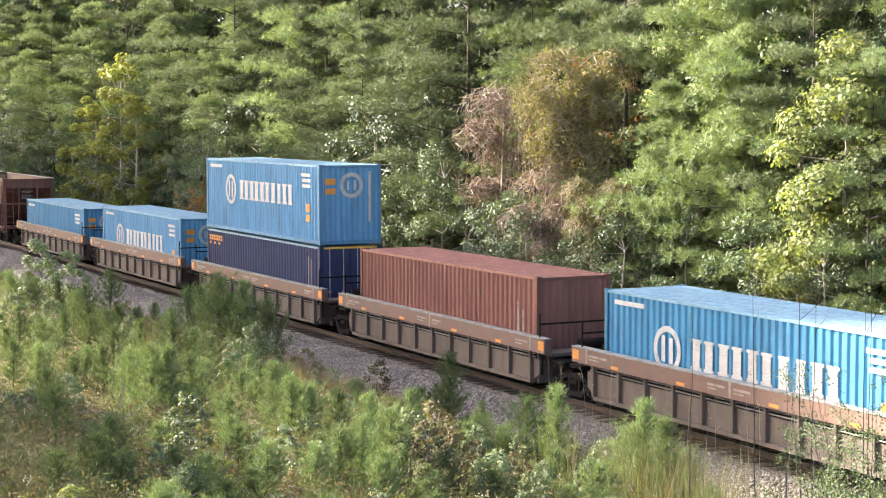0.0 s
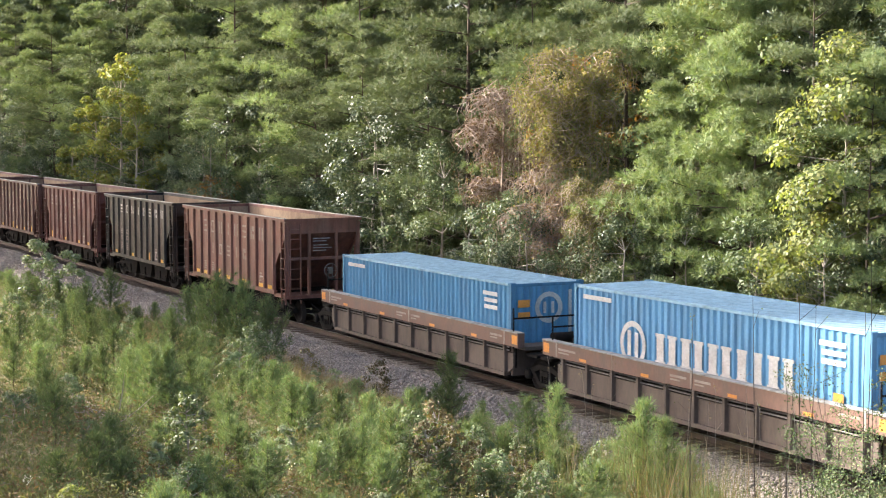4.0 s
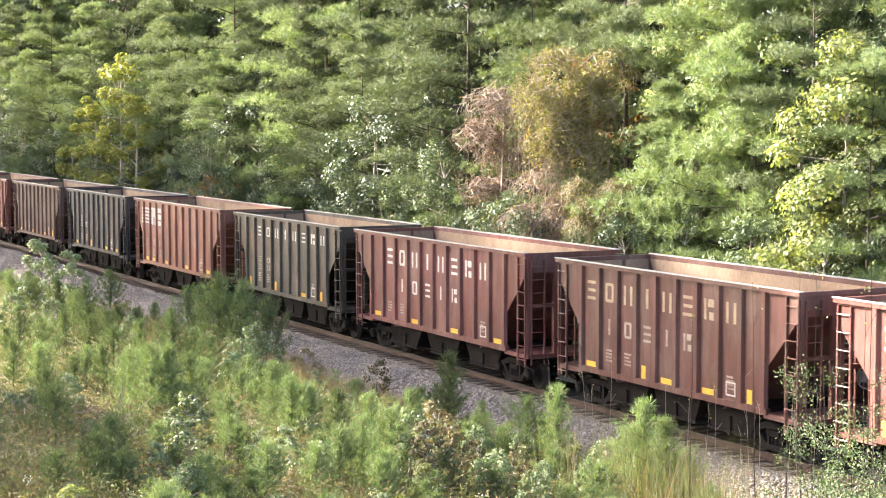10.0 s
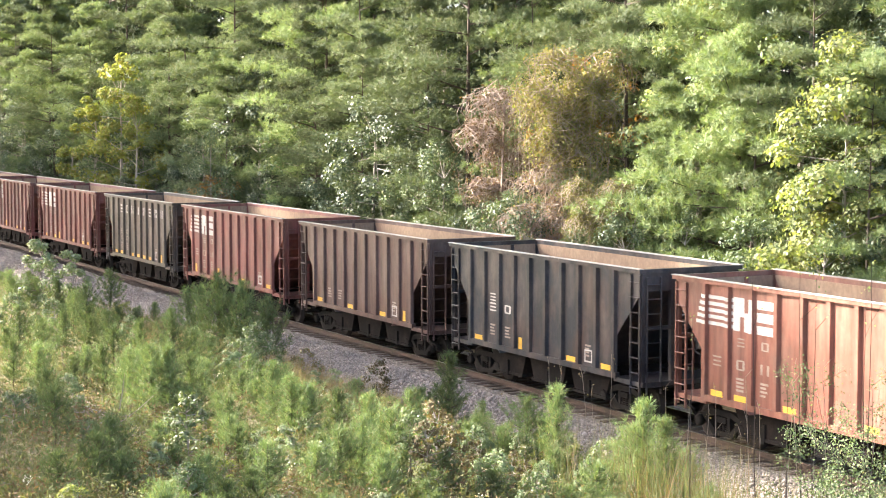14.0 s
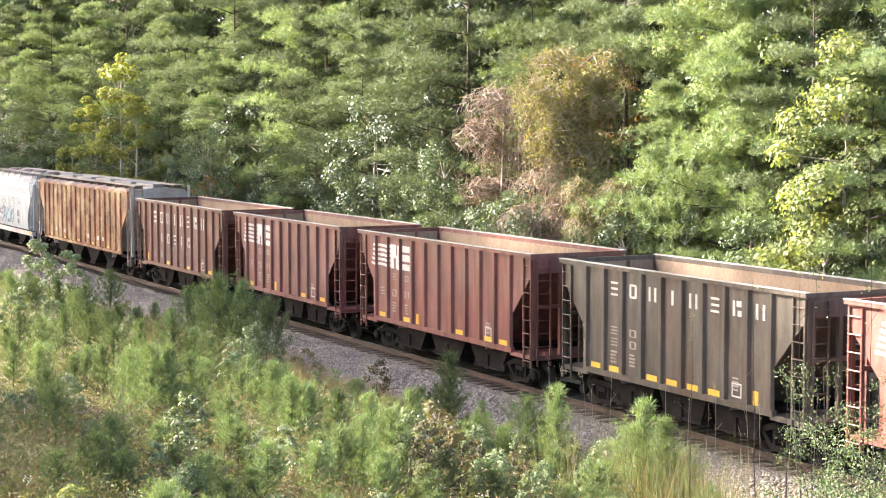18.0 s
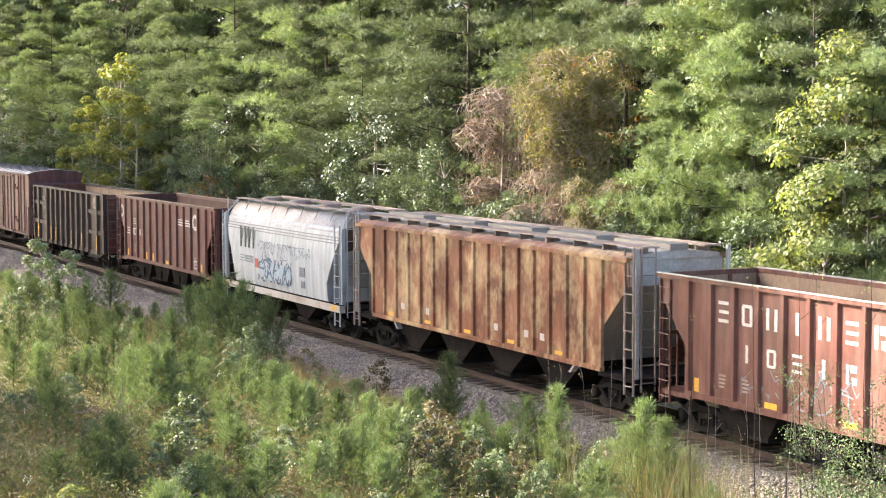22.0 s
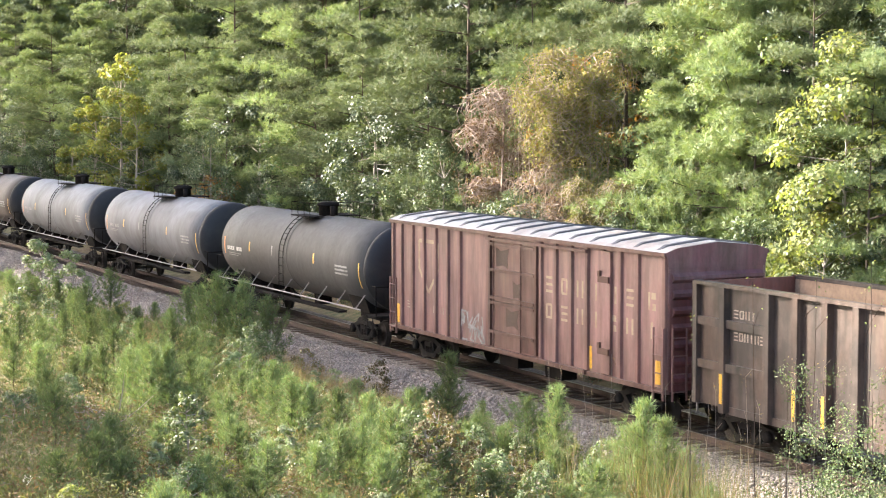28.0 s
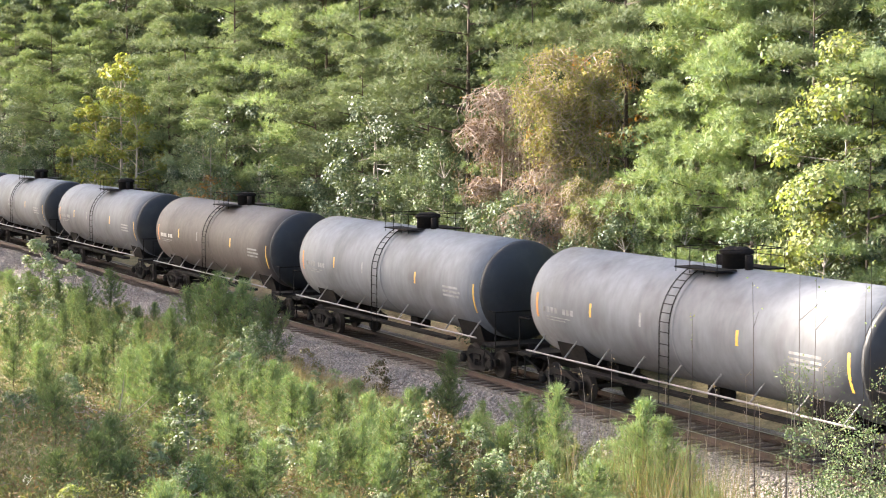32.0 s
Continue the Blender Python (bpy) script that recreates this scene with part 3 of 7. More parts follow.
def container(H, doors_front=False):
    c = new("shipping_container")
    h, w = CL / 2, CW / 2
    for s in (-1, 1):
        bm = bmesh.new()
        corrugated(bm, -h + 0.1, h - 0.1, 0.15, H - 0.09, s * (w - 0.012), 0.048, s)
        part("side_panel", bm, M["box_paint"], c, "corrugated steel side")
        part("bottom_rail", boxes((-h + 0.15, h - 0.15, *sorted((s * (w - 0.10), s * w)), 0.02, 0.16)), M["box_paint"], c)
        part("top_rail", boxes((-h + 0.15, h - 0.15, *sorted((s * (w - 0.06), s * w)), H - 0.09, H - 0.02)), M["box_paint"], c)
    bm = bmesh.new()
    n = 44
    p = (CL - 0.2) / n
    pts = [(-h + 0.1, H - 0.07)]
    for i in range(n):
        a = -h + 0.1 + p * i
        pts += [(a + 0.02, H - 0.018), (a + 0.45 * p, H - 0.018), (a + 0.55 * p, H - 0.036), (a + 0.97 * p, H - 0.036)]
    prism(bm, pts + [(h - 0.1, H - 0.07)], -w + 0.06, w - 0.06)
    part("roof", bm, M["box_paint"], c, "corrugated roof, bleached and lightened with painted skylight")
    for q in (-1, 1):
        for s in (-1, 1):
            part("corner_post", boxes((*sorted((q * (h - 0.14), q * (h - 0.004))), *sorted((s * (w - 0.14), s * (w - 0.002))), 0.1, H - 0.1)), M["box_paint"], c)
            for z in (0.0, H - 0.118):
                part("corner_casting", boxes((*sorted((q * (h - 0.178), q * (h + 0.002))), *sorted((s * (w - 0.162), s * (w + 0.002))), z, z + 0.118)), M["box_paint"], c)
        part("end_rail", boxes((*sorted((q * (h - 0.1), q * (h - 0.01))), -w + 0.15, w - 0.15, 0.02, 0.15)), M["box_paint"], c)
        part("end_rail", boxes((*sorted((q * (h - 0.1), q * (h - 0.01))), -w + 0.15, w - 0.15, H - 0.12, H - 0.03)), M["box_paint"], c)
        if doors_front and q == 1:
            for s in (-1, 1):
                door = part("door", boxes((h - 0.08, h - 0.035, *sorted((s * 0.01, s * (w - 0.14))), 0.15, H - 0.12)), M["box_paint"], c, "steel door leaf")
                for y in (0.28, 0.82):
                    bm = bmesh.new()
                    tube(bm, (h - 0.01, s * y, 0.1), (h - 0.01, s * y, H - 0.1), 0.022)
                    box(bm, h - 0.03, h + 0.01, s * y - 0.05, s * y + 0.05, 1.0, 1.1)
                    part("lock_rod", bm, M["lockrod"], door, "galvanised locking rod")
        else:
            bm = bmesh.new()
            m = 10
            pts = []
            y0, y1 = -w + 0.13, w - 0.13
            for i in range(m):
                a, p = y0 + (y1 - y0) * i / m, (y1 - y0) / m
                pts += [(a, 0), (a + 0.25 * p, 0), (a + 0.5 * p, 1), (a + 0.75 * p, 1)]
            pts.append((y1, 0))
            lo = [bm.verts.new((q * (h - 0.02 - 0.04 * d), y, 0.15)) for y, d in pts]
            hi = [bm.verts.new((q * (h - 0.02 - 0.04 * d), y, H - 0.12)) for y, d in pts]
            for i in range(len(pts) - 1):
                bm.faces.new((lo[i], lo[i + 1], hi[i + 1], hi[i]))
            part("end_panel", bm, M["box_paint"], c, "corrugated steel end")
    part("floor", boxes((-h + 0.1, h - 0.1, -w + 0.1, w - 0.1, 0.05, 0.14)), M["under"], c)
    return c


def name_marks(c, H, big=True, low=0.9):
    """White ring and row of marks on the side, ring and patches on the end."""
    y = -CW / 2 + 0.006
    k = H / 2.896
    if big:
        ring(c, "emblem", (-3.15, y, low + 0.36 * k), 0.6 * k, 0.15, M["white"], "y", "white ring emblem")
        part("emblem", boxes((-3.4, -3.24, y - 0.004, y + 0.002, low + 0.05, low + 0.7), (-3.06, -2.9, y - 0.004, y + 0.002, low + 0.02, low + 0.67)), M["white"], c)
        widths = (1.0, 1.02, 1.02, 0.55, 0.45, 1.02)
        x = -2.13
        for i, wd in enumerate(widths):
            bm = bmesh.new()
            if i in (3, 4):
                bars = ((0.2, 0.8),)
            else:
                bars = ((0.08, 0.40), (0.62, 0.92))
            for u0, u1 in bars:
                box(bm, x + u0 * wd, x + u1 * wd, y - 0.004, y + 0.002, low, low + 0.76 * k)
                for z in (low, low + 0.68 * k):
                    box(bm, x + (u0 - 0.06) * wd, x + u0 * wd, y - 0.004, y + 0.002, z, z + 0.08)
                    box(bm, x + u1 * wd, x + (u1 + 0.06) * wd, y - 0.004, y + 0.002, z, z + 0.08)
            part("mark", bm, M["white"], c, "large white painted mark")
            x += wd + 0.115
    part("notice", boxes((4.35, 5.25, y - 0.004, y + 0.002, H - 0.46, H - 0.34), (4.45, 5.25, y - 0.004, y + 0.002, H - 0.66, H - 0.54), (4.45, 5.25, y - 0.004, y + 0.002, H - 0.86, H - 0.74)), M["white"], c, "small white lettering panel")
    part("notice", boxes((4.85, 5.2, y - 0.004, y + 0.002, H - 1.75, H - 1.45), (4.85, 5.2, y - 0.004, y + 0.002, H - 2.1, H - 1.85)), M["orange"], c, "orange warning stickers")
    part("notice", boxes((-5.6, -4.2, y - 0.004, y + 0.002, H - 0.36, H - 0.24)), M["white"], c, "small white lettering")
    xe = CL / 2 + 0.002
    ring(c, "emblem", (xe - 0.015, 0.05, H - 0.75), 0.46, 0.14, M["white"], "x", "white ring emblem on the end")
    bm = bmesh.new()
    for u0, u1, v0, v1 in FORMS[2]:
        box(bm, xe - 0.018, xe - 0.012, -0.13 + u0 * 0.36, -0.13 + u1 * 0.36, H - 0.92 + v0 * 0.34, H - 0.92 + v1 * 0.34)
    part("emblem", bm, M["white"], c)
    part("notice", boxes((xe - 0.018, xe - 0.012, -0.98, -0.58, H - 0.72, H - 0.5), (xe - 0.018, xe - 0.012, -0.98, -0.58, H - 1.06, H - 0.86)), M["orange"], c, "orange warning stickers")
    part("notice", boxes((xe - 0.018, xe - 0.012, 0.72, 0.82, H - 2.1, H - 0.25)), M["white"], c, "column of small white lettering")


# ---------------------------------------------------------------- well car
PITCH = 15.75


def well_car(last=False):
    car = new("well_car")
    h = 7.15
    for s in (-1, 1):
        y0, y1 = sorted((s * 1.36, s * 1.58))
        part("top_sill", boxes((-h, h, y0, y1, 1.26, 1.66)), M["well"], car, "faded brown top sill with a pale worn edge")
        y0, y1 = sorted((s * 1.36, s * 1.60))
        part("sill_cap", boxes((-h, h, y0, y1, 1.66, 1.69)), M["dimwhite"], car, "scuffed pale sill edge")
        y0, y1 = sorted((s * 1.36, s * 1.42))
        bm = bmesh.new()
        prism(bm, [(-6.6, 1.04), (6.6, 1.04), (6.6, 0.62), (6.2, 0.40), (-6.2, 0.40), (-6.6, 0.62)], y0, y1)
        part("side_plate", bm, M["wellside"], car, "grimy well side plate")
        # no real plate: black sheet added to paint the shade below the sill
        part("lining", boxes((-6.6, 6.6, *sorted((s * 1.30, s * 1.34)), 0.6, 1.26)), M["under"], car, "added black sheet that paints the dark gap behind the pipes")
        part("bottom_sill", boxes((-6.2, 6.2, *sorted((s * 1.30, s * 1.50)), 0.34, 0.44)), M["wellside"], car)
        me = None
        for i in range(11):
            x = -6.2 + 12.4 * i / 10
            if me is None:
                bm = bmesh.new()
                prism(bm, [(-0.07, s * 1.42), (0.07, s * 1.42), (0.05, s * 1.52), (-0.05, s * 1.52)], 0.44, 1.26, "z")
                me = made(bm, "stake", M["wellside"])
            st = part("stake", me, None, car)
            st.location.x = x
        # pipes under the sill
        bm = bmesh.new()
        tube(bm, (-6.4, s * 1.44, 1.19), (6.4, s * 1.44, 1.19), 0.022)
        tube(bm, (-6.4, s * 1.44, 1.10), (6.4, s * 1.44, 1.10), 0.022)
        part("pipe", bm, M["steelbar"], car)
    part("well_floor", boxes((-6.3, 6.3, -1.36, 1.36, 0.30, 0.36)), M["under"], car)
    for w in (-1, 1):
        part("end_deck", boxes((*sorted((w * 6.45, w * 7.2)), -1.36, 1.36, 1.18, 1.28)), M["wellside"], car)
        part("bulkhead", boxes((*sorted((w * 6.35, w * 6.47)), -1.36, 1.36, 0.36, 1.2)), M["wellside"], car)
        bm = bmesh.new()
        prism(bm, [(w * 6.5, 1.18), (w * 8.0, 1.0), (w * 8.0, 0.7), (w * 6.5, 0.55)], -0.45, 0.45)
        part("end_sill", bm, M["under"], car)
        bm = bmesh.new()
        tube(bm, (w * 6.75, -1.5, 1.2), (w * 6.75, -1.5, 2.35), 0.025)
        tube(bm, (w * 6.75, -1.5, 2.05), (w * 6.75, 1.3, 2.05), 0.025)
        tube(bm, (w * 6.75, 1.3, 1.2), (w * 6.75, 1.3, 2.05), 0.025)
        part("handrail", bm, M["truck"], car, "bent pipe handrail")
        # brake gear on the deck
        bm = boxes((*sorted((w * 6.75, w * 7.4)), 0.2, 0.75, 1.28, 1.5))
        revolve(bm, [(-0.4, 0.15), (0.4, 0.15)], "y", 12, (w * 7.25, -0.1, 1.5))
        part("brake_gear", bm, M["under"], car)
        part("reflector", boxes((*sorted((w * 6.8, w * 7.1)), -1.586, -1.58, 1.34, 1.60)), M["orange"], car, "orange reflector")
        bm = boxes((*sorted((w * 7.15, w * 7.75)), -1.3, 1.3, 1.02, 1.1))
        part("step", bm, M["under"], car)
    for x in (-5.2, -2.2, 1.5, 4.3):
        part("reflector", boxes((x, x + 0.35, -1.586, -1.58, 1.30, 1.38)), M["orange"], car, "small orange reflector")
    for x0, x1 in ((-6.3, -5.4), (-0.9, -0.2), (0.15, 0.8), (5.5, 6.2)):
        part("notice", boxes((x0, x1, -1.585, -1.58, 1.47, 1.53), (x0, x0 + 0.6 * (x1 - x0), -1.585, -1.58, 1.39, 1.43)), M["fadedwhite"], car, "small white stencilling")
    for x in (-6.4, 0.0, 6.35):
        part("post_mark", boxes((x - 0.04, x + 0.04, -1.587, -1.58, 1.28, 1.72)), M["fadedwhite"], car)
    truck(car, -PITCH / 2)
    if last:
        coupler(car, -PITCH / 2 - 0.2, -1, 1.3)
    return car


# ---------------------------------------------------------------- covered hoppers
def ribbed_covered_hopper(L=17.4):
    car = new("covered_hopper_car")
    h, e, low, top = L / 2, L / 2 - 1.6, 1.2, 4.18
    nribs = 17
    ribs = [-e + i * 2 * e / (nribs - 1) for i in range(nribs)]
    for s in (-1, 1):
        bm = bmesh.new()
        prism(bm, [(-h + 0.35, top), (h - 0.35, top), (h - 0.35, top - 0.7), (e, 2.3), (e, low), (-e, low), (-e, 2.3), (-h + 0.35, top - 0.7)], s * 1.43, s * 1.47)
        part("side_sheet", bm, M["rustpaint"], car, "side sheet with rust showing through cream paint")
        for x in ribs:
            bm = bmesh.new()
            prism(bm, [(x - 0.08, s * 1.47), (x + 0.08, s * 1.47), (x + 0.05, s * 1.54), (x - 0.05, s * 1.54)], low + 0.05, top - 0.08, "z")
            part("rib", bm, M["rustpaint"], car)
        part("side_sill", boxes((-e, e, *sorted((s * 1.40, s * 1.54)), low - 0.05, low + 0.08)), M["rustpaint"], car)
        bm = bmesh.new()
        prism(bm, [(s * 1.57, top - 0.08), (s * 1.57, top + 0.03), (s * 1.30, top + 0.14), (s * 1.30, top + 0.02)], -h + 0.3, h - 0.3, "x")
        part("eave", bm, M["rustpaint"], car)
    bm = bmesh.new()
    prism(bm, [(-1.40, top - 0.02), (-1.30, top + 0.10), (0, top + 0.22), (1.30, top + 0.10), (1.40, top - 0.02)], -h + 0.3, h - 0.3, "x")
    part("roof", bm, M["roofpaint"], car, "pale weathered steel roof")
    for y in (-0.95, 0.95):
        walkway = part("running_board", boxes((-h + 0.1, h - 0.1, y - 0.26, y + 0.26, top + 0.28, top + 0.32)), M["rustroof"], car, "pale rust-stained roof walkway")
        for i in range(12):
            x = -h + 0.6 + i * (L - 1.2) / 11
            part("bracket", boxes((x - 0.03, x + 0.03, y - 0.22, y + 0.22, top + 0.1, top + 0.28)), M["rustroof"], walkway)
    for i in range(5):
        x = -h + 1.6 + i * (L - 3.2) / 4
        bm = bmesh.new()
        prism(bm, [(x - 1.35, -0.28), (x + 1.35, -0.28), (x + 1.35, 0.28), (x - 1.35, 0.28)], top + 0.2, top + 0.36, "z")
        part("hatch", bm, M["grate"], car, "long grey roof hatch cover")
    for w in (-1, 1):
        bm = bmesh.new()
        prism(bm, [(w * (h - 0.35), top), (w * (h - 0.40), top), (w * (h - 0.40), top - 0.65), (w * (h - 3.4), 0.9), (w * (h - 3.3), 0.9), (w * (h - 0.35), top - 0.7)], -1.43, 1.43)
        part("slope_sheet", bm, M["roofpaint"], car, "pale end slope sheet")
        part("platform", boxes((*sorted((w * (e - 0.2), w * h)), -1.46, 1.46, 1.02, 1.14)), M["under"], car)
        for y in (-1.40, 1.40):
            part("end_post", boxes((*sorted((w * (h - 0.1), w * (h - 0.02))), y - 0.05, y + 0.05, 1.0, top + 0.3)), M["roofpaint"], car)
        ladder(car, w * (h - 0.05), -1.50, w * (h - 0.47), 0.7, top + 0.3, 8, M["rustroof"])
        end_ladder(car, w * h, w, -1.3, -0.88, 0.8, top + 0.3, 8, M["rustroof"])
        coupler(car, w * h, w, 0.5)
        truck(car, w * (h - 1.6))
    part("centre_sill", boxes((-h, h, -0.25, 0.25, 0.75, 1.05)), M["under"], car)
    for i in range(4):
        c = -4.5 + 3.0 * i
        bm = bmesh.new()
        prism(bm, [(c - 1.4, low), (c + 1.4, low), (c + 0.35, 0.40), (c - 0.35, 0.40)], -1.25, 1.25)
        bay = part("hopper_bay", bm, M["under"], car)
        part("gate", boxes((c - 0.45, c + 0.45, -1.32, 1.32, 0.30, 0.40)), M["truck"], bay)
    return car, ribs


def smooth_covered_hopper(L=11.6):
    """Rounded white sides, no ribs, running boards on an open roof."""
    car = new("covered_hopper_car")
    h, e = L / 2, L / 2 - 1.3
    sec = [(1.45, 1.2), (1.50, 1.45), (1.53, 1.9), (1.54, 2.5), (1.52, 3.0), (1.46, 3.4), (1.34, 3.8), (1.15, 4.12), (0.9, 4.3), (0.5, 4.38)]
    full = [(-y, z) for y, z in sec] + [(y, z) for y, z in sec[::-1]]
    bm = bmesh.new()
    # barrel whose lower corners are cut back by the end slopes
    def cut(z):
        return e + (h - 0.25 - e) * min(max((z - 1.9) / (3.6 - 1.9), 0.0), 1.0)
    nx = 9
    rows = []
    for k in range(nx):
        u = -1 + 2 * k / (nx - 1)
        rows.append([bm.verts.new((u * cut(z), y, z)) for y, z in full])
    for a, b in zip(rows, rows[1:]):
        for i in range(len(full) - 1):
            bm.faces.new((a[i], a[i + 1], b[i + 1], b[i])).smooth = True
    under = [[bm.verts.new(r[i].co) for i in (-1, 0)] for r in (rows[0], rows[-1])]
    bm.faces.new((under[0][0], under[0][1], under[1][1], under[1][0]))
    bm.faces.new([bm.verts.new(v.co) for v in rows[0]])
    bm.faces.new([bm.verts.new(v.co) for v in rows[-1][::-1]])
    part("barrel", bm, M["box_paint"], car, "smooth dirty-white rounded side")
    bm = bmesh.new()
    cap = [(-y, z) for y, z in ((1.375, 3.72), (1.16, 4.135), (0.9, 4.315), (0.0, 4.40))] + [(y, z) for y, z in ((0.9, 4.315), (1.16, 4.135), (1.375, 3.72))]
    lo, hi = ([bm.verts.new((u * (h - 0.24), y, z)) for y, z in cap] for u in (-1, 1))
    for i in range(len(cap) - 1):
        bm.faces.new((lo[i], lo[i + 1], hi[i + 1], hi[i])).smooth = True
    bm.faces.new(lo)
    bm.faces.new(hi[::-1])
    part("roof", bm, M["roofpaint"], car, "pale rust-stained rounded roof sheet")
    for z in (3.36, 3.46, 3.56):
        bm = bmesh.new()
        y = float(np.interp(z, [p[1] for p in sec], [p[0] for p in sec]))
        for s in (-1, 1):
            tube(bm, (-h + 0.3, s * y, z), (h - 0.3, s * y, z), 0.022, None, 6)
        part("stiffener", bm, M["grate"], car)
    for s in (-1, 1):
        part("side_sill", boxes((-h, h, *sorted((s * 1.38, s * 1.58)), 0.98, 1.24)), M["roofpaint"], car, "wide rust-stained white side sill")
        part("edge_stain", boxes((-h, h, *sorted((s * 1.38, s * 1.60)), 1.24, 1.26)), M["truck"], car)
        rail = bmesh.new()
        tube(rail, (-h + 0.1, s * 1.0, 4.50), (h - 0.1, s * 1.0, 4.50), 0.025)
        for i in range(9):
            x = -h + 0.3 + i * (L - 0.6) / 8
            tube(rail, (x, s * 1.0, 4.50), (x, s * 1.2, 4.05), 0.02)
        part("roof_rail", rail, M["rustroof"], car, "bracketed roof rail")
        part("running_board", boxes((-h + 0.1, h - 0.1, *sorted((s * 0.55, s * 1.0)), 4.46, 4.49)), M["rustroof"], car, "rusty roof walkway")
    for i in range(4):
        x = -h + 1.6 + i * (L - 3.2) / 3
        bm = bmesh.new()
        revolve(bm, [(4.36, 0.42), (4.52, 0.42), (4.56, 0.3)], "z", 16, (x, 0, 0))
        part("hatch", bm, M["rustroof"], car, "round roof hatch")
    for w in (-1, 1):
        # dark plate colour here paints the shade below the overhanging end
        bm = bmesh.new()
        prism(bm, [(w * (h - 0.22), 3.9), (w * (h - 0.22), 3.5), (w * (e - 1.2), 1.0), (w * (e - 1.25), 1.0), (w * (h - 0.32), 3.9)], -1.3, 1.3)
        part("slope_sheet", bm, M["darkin"], car, "end slope sheet coloured dark as if in shade")
        for y in (-1.42, 1.42):
            part("end_post", boxes((*sorted((w * (h - 0.14), w * (h - 0.02))), y - 0.07, y + 0.07, 1.2, 3.9)), M["box_paint"], car)
        ladder(car, w * (h - 0.05), -1.56, w * (h - 0.5), 0.5, 4.0, 9, M["box_paint"])
        end_ladder(car, w * h, w, -1.3, -0.88, 0.8, 4.5, 9, M["box_paint"])
        for s in (-1, 1):
            bm = bmesh.new()
            tube(bm, (w * (h - 0.1), s * 1.42, 3.85), (w * (h - 0.5), s * 1.0, 4.50), 0.03)
            part("grab_iron", bm, M["box_paint"], car)
        part("platform", boxes((*sorted((w * e, w * h)), -1.38, 1.38, 1.0, 1.1)), M["under"], car)
        coupler(car, w * h, w, 0.55)
        truck(car, w * (h - 1.5))
    part("centre_sill", boxes((-h, h, -0.25, 0.25, 0.75, 1.0)), M["under"], car)
    for c in (-1.9, 1.9):
        bm = bmesh.new()
        prism(bm, [(c - 1.7, 1.25), (c + 1.7, 1.25), (c + 0.35, 0.42), (c - 0.35, 0.42)], -1.2, 1.2)
        bay = part("hopper_bay", bm, M["under"], car)
        part("gate", boxes((c - 0.45, c + 0.45, -1.3, 1.3, 0.32, 0.42)), M["truck"], bay)
    return car


# ---------------------------------------------------------------- gondola, boxcar, tank car
def gondola(L=14.0):
    car = new("gondola_car")
    h, low, top = L / 2, 0.98, 3.92
    ribs = [-5.8] + [-4.1 + 1.025 * i for i in range(9)] + [5.8]
    for s in (-1, 1):
        part("side_sheet", boxes((-h, h, *sorted((s * 1.40, s * 1.45)), low, top - 0.05)), M["paint"], car)
        part("lining", boxes((-h + 0.1, h - 0.1, *sorted((s * 1.38, s * 1.396)), low + 0.2, top - 0.08)), M["inside"], car, "rusty inner side")
        part("top_chord", boxes((-h, h, *sorted((s * 1.36, s * 1.58)), top - 0.09, top)), M["paint"], car)
        part("side_sill", boxes((-h + 1.4, h - 1.4, *sorted((s * 1.38, s * 1.50)), low - 0.12, low + 0.06)), M["paint"], car)
        for x in ribs:
            bm = bmesh.new()
            prism(bm, [(x - 0.13, s * 1.45), (x + 0.13, s * 1.45), (x + 0.10, s * 1.60), (x - 0.10, s * 1.60)], low - 0.1, top - 0.09, "z")
            part("rib", bm, M["paint"], car)
        for w in (-1, 1):
            part("end_post", boxes((*sorted((w * (h - 0.16), w * h)), *sorted((s * 1.40, s * 1.58)), low, top)), M["paint"], car)
            for z in (1.85, 2.88):
                part("side_bar", boxes((*sorted((w * 4.2, w * (h + 0.05))), *sorted((s * 1.45, s * 1.55)), z, z + 0.2)), M["paint"], car)
    for w in (-1, 1):
        part("end_sheet", boxes((*sorted((w * (h - 0.12), w * (h - 0.05))), -1.40, 1.40, low, top - 0.03)), M["paint"], car)
        for z in (1.3, 1.9, 2.5, 3.1, 3.7):
            bm = bmesh.new()
            tube(bm, (w * (h - 0.03), -1.4, z), (w * (h - 0.03), 1.4, z), 0.09, None, 8)
            part("end_rib", bm, M["paint"], car)
        end_ladder(car, w * (h + 0.08), w, -1.36, -0.92, 0.7, top - 0.3, 7, M["steelbar"])
        coupler(car, w * h, w, 0.62)
        truck(car, w * (h - 1.5))
    part("floor", boxes((-h + 0.1, h - 0.1, -1.40, 1.40, low, low + 0.08)), M["darkin"], car)
    part("centre_sill", boxes((-h, h, -0.3, 0.3, 0.68, low)), M["under"], car)
    return car, ribs


